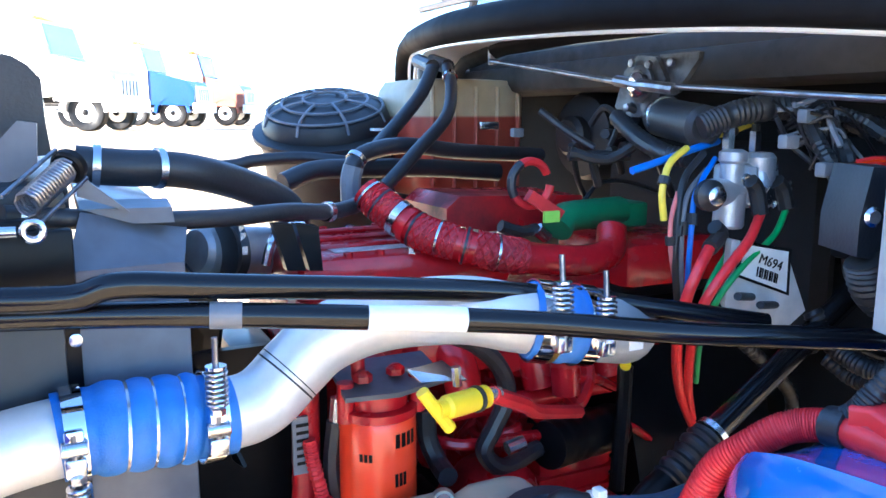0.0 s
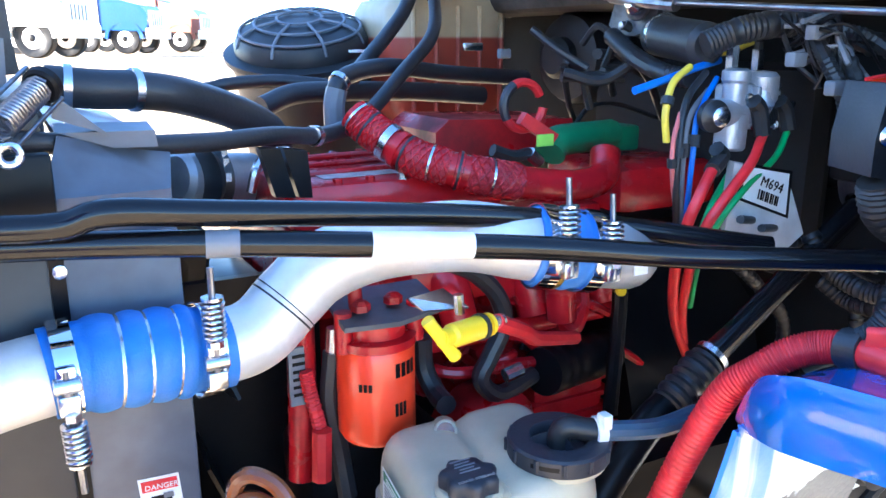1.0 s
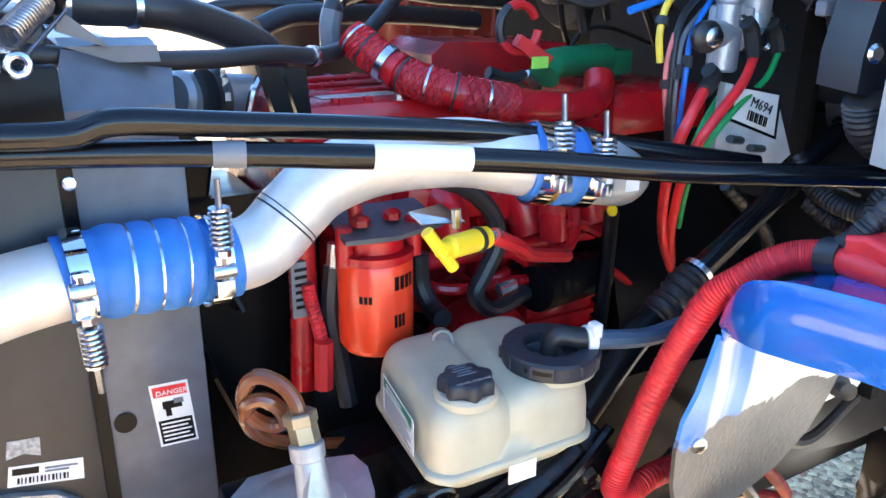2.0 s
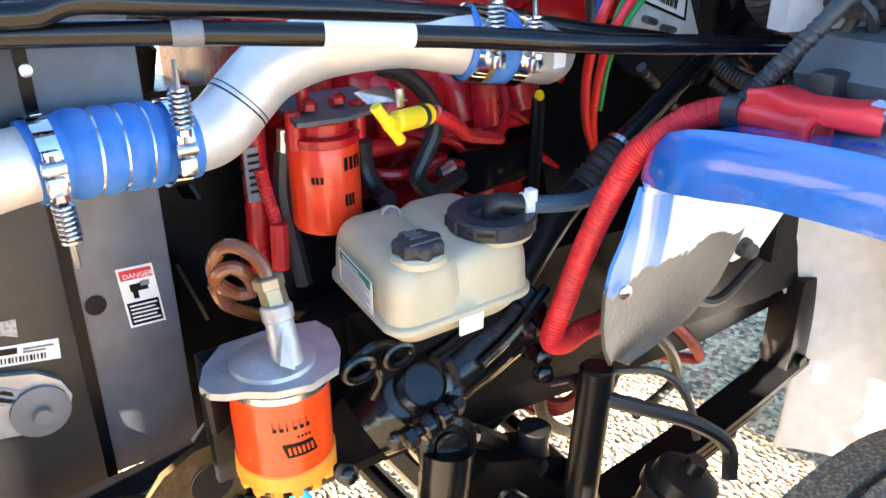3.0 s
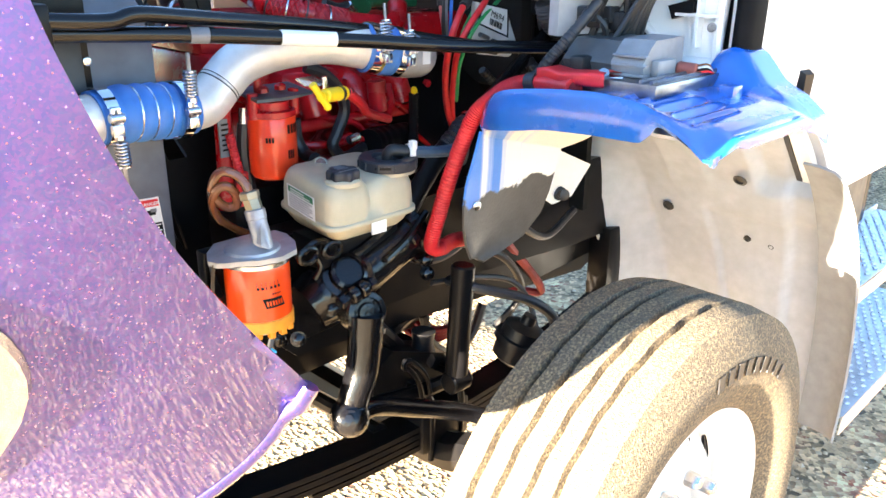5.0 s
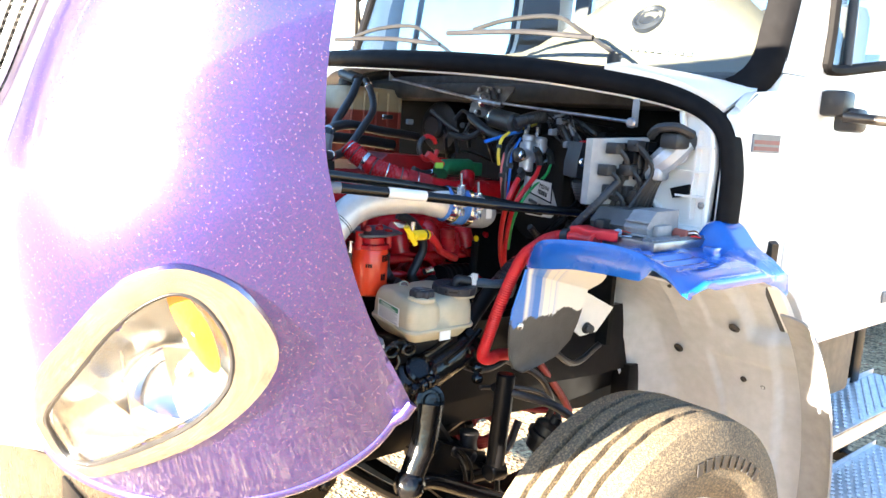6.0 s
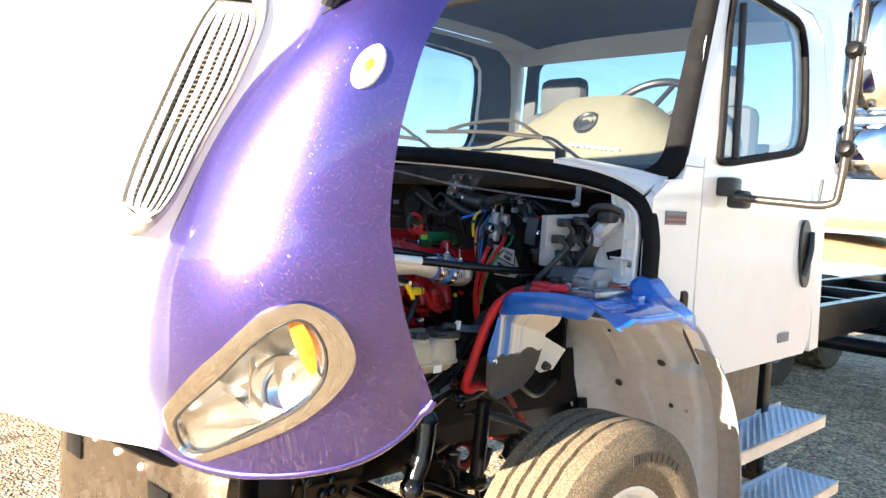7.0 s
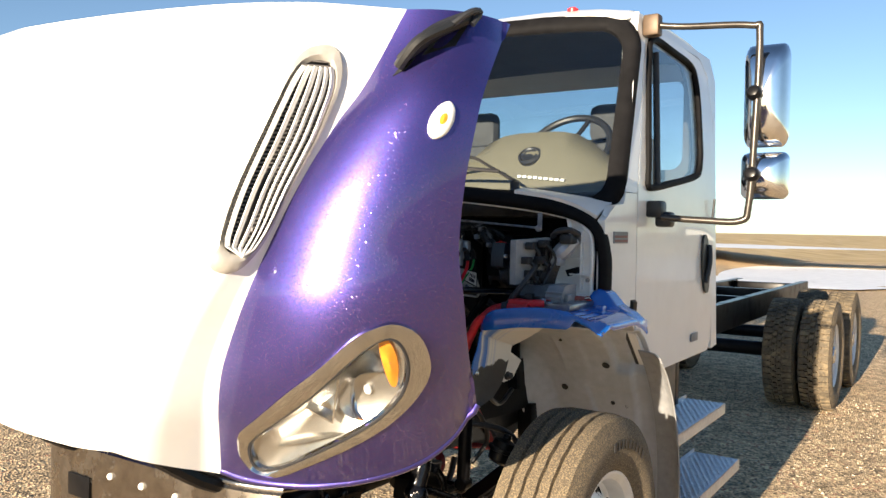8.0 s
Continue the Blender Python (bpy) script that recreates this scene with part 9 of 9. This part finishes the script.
part("thin_hose", Mesh().tube([(-0.345, -0.400, 0.760), (-0.301, -0.402, 0.790), (-0.264, -0.402, 0.785), (-0.236, -0.402, 0.766), (-0.213, -0.400, 0.712), (-0.215, -0.396, 0.640)], 0.005, 8, 6), RUBBER, chassis)
for pts in ([(-0.367, -0.420, 0.912), (-0.294, -0.420, 0.877), (-0.218, -0.420, 0.840)], [(-0.225, -0.420, 0.769), (-0.151, -0.420, 0.766), (-0.069, -0.420, 0.761)], [(-0.229, -0.410, 0.862), (-0.196, -0.410, 0.879)]):
    part("grab_rod", Mesh().tube(pts, 0.006, 8, 4), DULLSTEEL, chassis, "dull steel rod")
part("rod_eye", Mesh().rod((-0.218, -0.42, 0.84), (-0.21, -0.425, 0.839), 0.011, 12, 0.002), DULLSTEEL, chassis)
part("spring_hanger", Mesh().box((-0.42, -0.47, 0.52), (-0.30, -0.36, 0.80), 0.015), BLACK, chassis)

# ---- radiator dressing ----
part("gap_filler", Mesh().box((-0.21, -0.245, 0.80), (-0.19, -0.20, 1.48)), BLACK, radiator)
dang = part("warning_label", Mesh().prism([(-0.144, -0.246, 1.114), (-0.099, -0.246, 1.112), (-0.093, -0.246, 1.027), (-0.138, -0.246, 1.029)], (0, 0.0006, 0)), WHITE, radiator, "white warning label with a red heading")
D0, D1, D2, D3 = (Vector(q) + V(0, -0.001, 0) for q in ((-0.144, -0.246, 1.114), (-0.099, -0.246, 1.112), (-0.093, -0.246, 1.027), (-0.138, -0.246, 1.029)))


def on_label(u, v, d=0.0):
    """A point of the warning label: u along its top, v down."""
    return (D0.lerp(D1, u)).lerp(D3.lerp(D2, u), v) + V(0, -d, 0)


def bar(u0, v0, u1, v1, material, name, d=0.0, parent=dang):
    part(name, Mesh().prism([on_label(u0, v0, d), on_label(u1, v0, d), on_label(u1, v1, d), on_label(u0, v1, d)], (0, 0.0005, 0)), material, parent)


bar(0.06, 0.04, 0.94, 0.2, REDCABLE, "red_heading")
bar(0.06, 0.58, 0.94, 0.96, BLACK, "black_field")
for k in range(5):
    bar(0.12, 0.62 + 0.066 * k, 0.88 - 0.08 * (k % 2), 0.645 + 0.066 * k, WHITE, "text_bar", 0.0006)
bar(0.25, 0.28, 0.75, 0.40, BLACK, "pictogram")
bar(0.30, 0.40, 0.45, 0.52, BLACK, "pictogram")
bar(0.55, 0.25, 0.80, 0.33, GREYPLASTIC, "pictogram", 0.0006)
writing("lettering", "DANGER", 0.0092, on_label(0.12, 0.17, 0.0012), D1 - D0, D0 - D3, WHITE, dang)
M0, M1, M2, M3 = (Vector(q) for q in ((-0.299, -0.263, 1.064), (-0.225, -0.263, 1.053), (-0.227, -0.263, 1.026), (-0.304, -0.263, 1.039)))
stk = part("maker_sticker", Mesh().prism([M0, M1, M2, M3], (0, 0.0006, 0)), WHITE, radiator, "white maker's sticker with printed bars")


def on_sticker(u0, v0, u1, v1, name, material):
    q = [M0.lerp(M1, u).lerp(M3.lerp(M2, u), v) + V(0, -0.0012, 0) for u, v in ((u0, v0), (u1, v0), (u1, v1), (u0, v1))]
    part(name, Mesh().prism(q, (0, 0.0006, 0)), material, stk)


on_sticker(0.05, 0.12, 0.40, 0.42, "logo_bar", BLACK)
on_sticker(0.48, 0.2, 0.92, 0.28, "text_bar", GREYPLASTIC)
on_sticker(0.48, 0.36, 0.80, 0.44, "text_bar", GREYPLASTIC)
for k in range(14):
    on_sticker(0.12 + 0.05 * k, 0.58, 0.12 + 0.05 * k + 0.02 + 0.012 * (k % 3 == 0), 0.86, "code_bar", BLACK)
part("old_sticker", Mesh().prism([(-0.296, -0.263, 1.095), (-0.264, -0.263, 1.092), (-0.266, -0.263, 1.069), (-0.282, -0.263, 1.076), (-0.300, -0.263, 1.073)], (0, 0.0006, 0)), mat("torn sticker", (0.36, 0.36, 0.36), 0.6, vary=0.5, scale=160), radiator, "torn grey sticker")
part("inner_wall", Mesh().box((-0.40, -0.262, 1.41), (-0.19, -0.24, 1.49), 0.004), BLACK, radiator)
part("shroud_skirt", Mesh().box((-0.09, -0.13, 0.60), (0.12, -0.115, 1.30)), BLACK, radiator, "black shroud skirt by the fan")
part("side_plate", Mesh().box((-0.215, -0.249, 0.80), (-0.19, -0.243, 1.40)), BLACK, radiator)
part("shroud_hole", Mesh().spin([(0.013, 0), (0.013, 0.0015), (0, 0.0015)], Vector((-0.174, -0.246, 1.074)), (0, -1, 0), 20), BLACK, radiator, "round hole")
for q in ((-0.195, -0.247, 1.369), (-0.195, -0.247, 1.368)):
    part("screw", Mesh().spin([(0.007, 0), (0.007, 0.006), (0, 0.008)], q, (0, -1, 0), 10), STEEL, radiator)
MB = Vector((-0.263, -0.270, 0.970))
part("mount_bracket", Mesh().prism([(-0.340, -0.272, 1.037), (-0.297, -0.272, 1.030), (-0.258, -0.272, 1.020), (-0.234, -0.272, 1.001), (-0.225, -0.272, 0.977), (-0.232, -0.272, 0.956), (-0.251, -0.272, 0.943), (-0.289, -0.272, 0.944), (-0.356, -0.272, 0.956)], (0, 0.010, 0)), CASTGREY, radiator, "cast mount bracket")
part("bracket_hole", Mesh().spin([(0.010, 0), (0.010, 0.0015), (0, 0.0015)], Vector((-0.296, -0.272, 1.001)), (0, -1, 0), 16), BLACK, radiator)
for k in range(3):
    part("bracket_rib", Mesh().rod(Vector((-0.320, -0.273, 1.030)) + V(0, 0, -0.012 * k), Vector((-0.279, -0.273, 1.003)) + V(0, 0, -0.010 * k), 0.002, 6), CASTGREY, radiator)
part("isolator", Mesh().spin([(0.034, 0), (0.034, 0.008), (0.022, 0.012), (0.010, 0.012), (0.010, 0.022), (0, 0.022)], MB, (0, -1, 0), 24), GREYPLASTIC, radiator, "rubber isolator with bolt")
top = thing("radiator_top_tank", (-0.3, -0.1, 1.48), "black radiator header tank with spring and eye bolt", "header tank")
part("tank", Mesh().box((-0.37, -0.20, 1.485), (-0.19, 0.50, 1.535), 0.015), PLASTIC, top)
SP0, SP1 = Vector((-0.230, -0.280, 1.518)), Vector((-0.191, -0.220, 1.550))
helix = []
dd = (SP1 - SP0)
hu = dd.orthogonal().normalized()
hw = dd.normalized().cross(hu)
for k in range(121):
    a = k * 2 * math.pi / 8
    helix.append(SP0 + dd * k / 120 + (hu * math.cos(a) + hw * math.sin(a)) * 0.0125)
part("coil_spring", Mesh().tube(helix, 0.0018, 6, 1, smooth=False), DULLSTEEL, top, "zinc coil spring")
for side in (-1, 1):
    part("spring_rod", Mesh().rod(SP0 - dd * 0.15 + hw * 0.021 * side, SP1 + dd * 0.15 + hw * 0.021 * side, 0.0024), DULLSTEEL, top)
part("spring_seat", Mesh().rod(SP1, SP1 + dd * 0.18, 0.019, 14, 0.003), BLACK, top)
EB = Vector((-0.225, -0.300, 1.495))
ey = [EB + V(0.009 * math.cos(k * math.pi / 8), 0, 0.009 * math.sin(k * math.pi / 8)) for k in range(17)]
part("eye_bolt", Mesh().tube(ey, 0.004, 8, 1), STEEL, top, "steel eye bolt")
part("eye_shank", Mesh().rod(EB + V(-0.014, 0, 0), EB + V(-0.09, 0.01, 0.0), 0.006), STEEL, top)
part("shroud_top", Mesh().prism([(-0.179, -0.200, 1.543), (-0.128, -0.200, 1.498), (-0.182, -0.200, 1.518)], (0.0, 0.02, 0.0)), SHROUD, top, "grey shroud gusset")
part("shroud_lip", Mesh().prism([(-0.180, -0.190, 1.502), (-0.081, -0.190, 1.500), (-0.079, -0.190, 1.482), (-0.125, -0.190, 1.483)], (0.0, 0.05, 0.006)), SHROUD, top, "grey shroud ledge")
part("guide_block", Mesh().prism([(-0.235, -0.180, 1.601), (-0.216, -0.180, 1.598), (-0.219, -0.180, 1.548), (-0.273, -0.180, 1.522), (-0.270, -0.180, 1.562)], (0.0, 0.04, 0.0)), SHROUD, top, "grey plastic guide block")
part("guide_post", Mesh().prism([(-0.271, -0.100, 1.682), (-0.237, -0.100, 1.675), (-0.222, -0.100, 1.665), (-0.209, -0.100, 1.650), (-0.208, -0.100, 1.600), (-0.204, -0.100, 1.560), (-0.282, -0.100, 1.555)], (0.0, 0.06, 0.0)), RUBBER, top, "black upright rubber air seal")
part("rod_mount", Mesh().box((-0.33, -0.375, 1.40), (-0.285, -0.25, 1.47), 0.006), BLACK, top)


# ---- trucks parked across the lot ----
# the sky's glare on the panes is put into this pale base colour
SKYGLASS = mat("cab glass with sky glare", (0.34, 0.40, 0.43), 0.08, coat=1.0)
def parked_truck(x, y, paint, hood_paint, label, yaw):
    """A conventional truck seen side on, nose towards +x."""
    z = ground_height(x, y)
    t = thing("parked_truck", (x, y, z), label, "truck", "parked trucks")
    part("frame", Mesh().box((x - 3.4, y - 0.4, z + 0.75), (x + 2.3, y + 0.4, z + 1.0), 0.02), BLACK, t)
    part("cab", Mesh().prism([V(x - 0.9, y - 1.0, z + 0.9), V(x + 0.7, y - 1.0, z + 0.9), V(x + 0.7, y - 1.0, z + 1.95), V(x + 0.45, y - 1.0, z + 2.85), V(x - 0.8, y - 1.0, z + 2.95), V(x - 0.9, y - 1.0, z + 2.75)], (0, 2.0, 0)), paint, t)
    part("side_window", Mesh().prism([V(x - 0.5, y - 1.01, z + 2.0), V(x + 0.5, y - 1.01, z + 2.0), V(x + 0.32, y - 1.01, z + 2.62), V(x - 0.5, y - 1.01, z + 2.65)], (0, 0.01, 0)), SKYGLASS, t)
    part("hood", Mesh().prism([V(x + 0.7, y - 0.95, z + 0.8), V(x + 2.3, y - 0.95, z + 0.75), V(x + 2.35, y - 0.95, z + 1.3), V(x + 2.1, y - 0.95, z + 1.62), V(x + 0.7, y - 0.95, z + 1.98)], (0, 1.9, 0)), hood_paint, t)
    part("body", Mesh().box((x - 2.0, y - 0.95, z + 1.0), (x - 1.0, y + 0.95, z + 2.3), 0.03), paint, t)
    part("bumper", Mesh().box((x + 2.3, y - 1.1, z + 0.5), (x + 2.45, y + 1.1, z + 0.85), 0.03), WHITEPAINT, t, "white steel bumper")
    for wx, wy in ((x - 2.2, y - 0.85), (x - 2.2, y + 1.0), (x + 1.5, y - 0.85), (x + 1.5, y + 1.0)):
        w = part("wheel", Mesh().spin([(0.26, 0.0), (0.30, 0.02), (0.47, 0.02), (0.5, -0.02), (0.5, -0.24), (0.45, -0.27)], V(wx, wy, z + 0.5), (0, -1, 0), 28), BLACK, t, "dark tyre")
        part("rim", Mesh().spin([(0.28, 0.0), (0.25, 0.025), (0.12, 0.03), (0.1, 0.06), (0, 0.06)], V(wx, wy, z + 0.5), (0, -1, 0), 24), RIM, w, "white rim")
        part("hub", Mesh().spin([(0.09, 0.03), (0.09, 0.085), (0.05, 0.10), (0, 0.10)], V(wx, wy, z + 0.5), (0, -1, 0), 14), BLACK, w, "dark hub")
    part("grille_panel", Mesh().box((x + 2.335, y - 0.85, z + 0.88), (x + 2.36, y + 0.85, z + 1.46), 0.01), WHITE, t, "white grille surround")
    for s in (-1, 1):
        arch = [V(x + 1.5 + 0.66 * math.cos(radians(a)), y + s * 0.97, z + 0.52 + 0.64 * math.sin(radians(a))) for a in range(0, 181, 15)] + [V(x + 1.5 + 0.54 * math.cos(radians(a)), y + s * 0.97, z + 0.50 + 0.54 * math.sin(radians(a))) for a in range(180, -1, -15)]
        part("fender", Mesh().prism(arch, (0, -s * 0.35, 0)), hood_paint, t)
        part("headlight", Mesh().spin([(0.10, 0), (0.09, 0.02), (0, 0.03)], V(x + 2.33, y + s * 0.78, z + 1.15), (1, 0, 0), 14), CHROME, t)
    part("roof_lamp", Mesh().box((x - 0.1, y - 0.5, z + 2.93), (x + 0.15, y + 0.5, z + 3.02), 0.02), AMBER, t)
    part("running_board", Mesh().box((x - 0.9, y - 1.05, z + 0.55), (x + 0.7, y - 0.75, z + 0.62), 0.01), STEEL, t)
    for k in range(3):
        part("louvre", Mesh().box((x - 1.9 + 0.2 * k, y - 0.96, z + 1.35), (x - 1.83 + 0.2 * k, y - 0.95, z + 2.0)), BLACK, t)
    for k in range(5):
        part("grille_bar", Mesh().box((x + 2.352, y - 0.5 + 0.22 * k, z + 0.95), (x + 2.37, y - 0.42 + 0.22 * k, z + 1.35)), DARKGREY, t)
    part("windshield", Mesh().prism([V(x + 0.705, y - 0.85, z + 2.0), V(x + 0.705, y + 0.85, z + 2.0), V(x + 0.48, y + 0.8, z + 2.78), V(x + 0.48, y - 0.8, z + 2.78)], (0.012, 0, 0.004)), SKYGLASS, t)
    t.rotation_euler = (0, 0, radians(yaw))
    return t


ORANGEPAINT = mat("orange truck paint", (0.20, 0.075, 0.05), 0.35, coat=0.4)
DEEPBLUE = mat("deep blue truck paint", (0.004, 0.032, 0.15), 0.25, coat=0.5)
for bearing, far, paint, hood_paint, words in ((2.0, 23.0, WHITEPAINT, WHITEPAINT, "plain white truck with a slotted grille parked across the lot"),
                                               (7.4, 30.0, WHITEPAINT, DEEPBLUE, "white truck with a blue hood parked across the lot"),
                                               (10.8, 34.0, ORANGEPAINT, ORANGEPAINT, "dull orange truck with a white bumper parked across the lot")):
    c, n = math.cos(radians(-28)), math.sin(radians(-28))
    parked_truck(-0.214 + far * math.sin(radians(bearing)) - (1.5 * c + 0.85 * n), -1.111 + far * math.cos(radians(bearing)) - (1.5 * n - 0.85 * c), paint, hood_paint, words, -28)

# ---- distance behind the truck ----
SNOW = mat("old snow", (0.82, 0.83, 0.85), 0.6, vary=0.06, scale=3, bump=0.3, bump_scale=6)


def patch(cx, cy, lx, ly, seed):
    """A thin irregular sheet of old snow."""
    rnd = random.Random(seed)
    ph = [rnd.uniform(0, 6.28) for _ in range(6)]
    rows = []
    for i in range(9):
        f = 1 - (i / 8) ** 2
        ring = []
        for k in range(64):
            a = 2 * math.pi * k / 64
            w = 1 + 0.16 * math.sin(3 * a + ph[0]) + 0.12 * math.sin(7 * a + ph[1]) + 0.08 * math.sin(13 * a + ph[2])
            ring.append(V(cx + lx * w * math.cos(a) * (i / 8 if i else 0.01), cy + ly * w * math.sin(a) * (i / 8 if i else 0.01), ground_height(cx, cy) + 0.10 * f - 0.01))
        rows.append(ring)
    return Mesh().grid(rows, close_u=True)


for k, (cx, cy, lx, ly) in enumerate(((34, 4, 8, 16), (30, -9, 6, 6), (24, 6, 4, 5), (42, -14, 5, 14), (40, 14, 6, 12))):
    solo("snow_patch", patch(cx, cy, lx, ly, k), SNOW, "patch of old snow lying on the gravel", "snow", "snow patches", "structure", sharp=120)
woods = Mesh()
rnd = random.Random(5)
for k in range(420):
    a = rnd.uniform(-0.32, 0.05)
    d = rnd.uniform(820, 900)
    x, y = d * math.cos(a), d * math.sin(a)
    if not (-0.16 < a < -0.10 or -0.30 < a < -0.27 or -0.03 < a < 0.0):
        continue
    s = rnd.uniform(2.0, 4.5)
    for j in range(4):
        q = V(x + rnd.uniform(-3, 3), y + rnd.uniform(-3, 3), s * rnd.uniform(0.5, 1.4))
        woods.add([q + V(sx * s * 0.6, 0, 0) for sx in (-1, 1)] + [q + V(0, sy * s * 0.6, 0) for sy in (-1, 1)] + [q + V(0, 0, sz * s * 0.7) for sz in (-1, 1)], [(0, 2, 4), (2, 1, 4), (1, 3, 4), (3, 0, 4), (2, 0, 5), (1, 2, 5), (3, 1, 5), (0, 3, 5)])
solo("far_woods", woods, mat("winter woods", (0.09, 0.075, 0.06), 0.9), "bare grey winter trees along the horizon", "trees", kind="stuff", sharp=10)
barn = thing("farm_shed", (780, -215, 0), "long pale farm shed on the horizon", "shed")
part("wall", Mesh().box((775, -230, 0), (785, -200, 5)), WHITEPAINT, barn)
part("roof", Mesh().prism([V(774, -231, 5), V(786, -231, 5), V(780, -231, 8)], (0, 32, 0)), GREYPLASTIC, barn)

# ---- loose stones ----
stones = Mesh()
rnd = random.Random(11)
for k in range(22000):
    x, y = rnd.uniform(-3.5, 6.5), rnd.uniform(-4.5, 2.5)
    s = 0.004 + 0.011 * rnd.random() ** 3
    z = ground_height(x, y)
    a = rnd.uniform(0, 3.14)
    ca, sa = math.cos(a), math.sin(a)
    q = [(s * rnd.uniform(0.8, 1.3), 0), (0, s * rnd.uniform(0.6, 1.1)), (-s * rnd.uniform(0.8, 1.3), 0), (0, -s * rnd.uniform(0.6, 1.1))]
    stones.add([V(x + u * ca - w * sa, y + u * sa + w * ca, z - 0.001) for u, w in q] + [V(x, y, z + s * rnd.uniform(0.5, 0.9))], [(0, 1, 4), (1, 2, 4), (2, 3, 4), (3, 0, 4)])
pebble = mat("mixed pebbles", (0.52, 0.42, 0.30), 0.85, vary=0.45, scale=25)
solo("gravel_stones", stones, pebble, "loose small stones strewn over the lot", "gravel", kind="stuff", sharp=20)

# raised maker's lettering on the tyre, as plain bars
tyre = [o for o in scene.objects if o.name == "front_wheel"][0]
for k in range(9):
    a0 = radians(52 + k * 5.2)
    for r0, r1, w in ((0.375, 0.405, 0.016),):
        pts = []
        for rr in (r0, r1):
            for da in (-w, w):
                pts.append(V(FW.x + rr * math.cos(a0 + da * 1.6), -1.1395, FW.z + rr * math.sin(a0 + da * 1.6)))
        part("letter_bar", Mesh().slab([[pts[0], pts[1]], [pts[2], pts[3]]], (0, -0.0025, 0)), RUBBER, tyre)
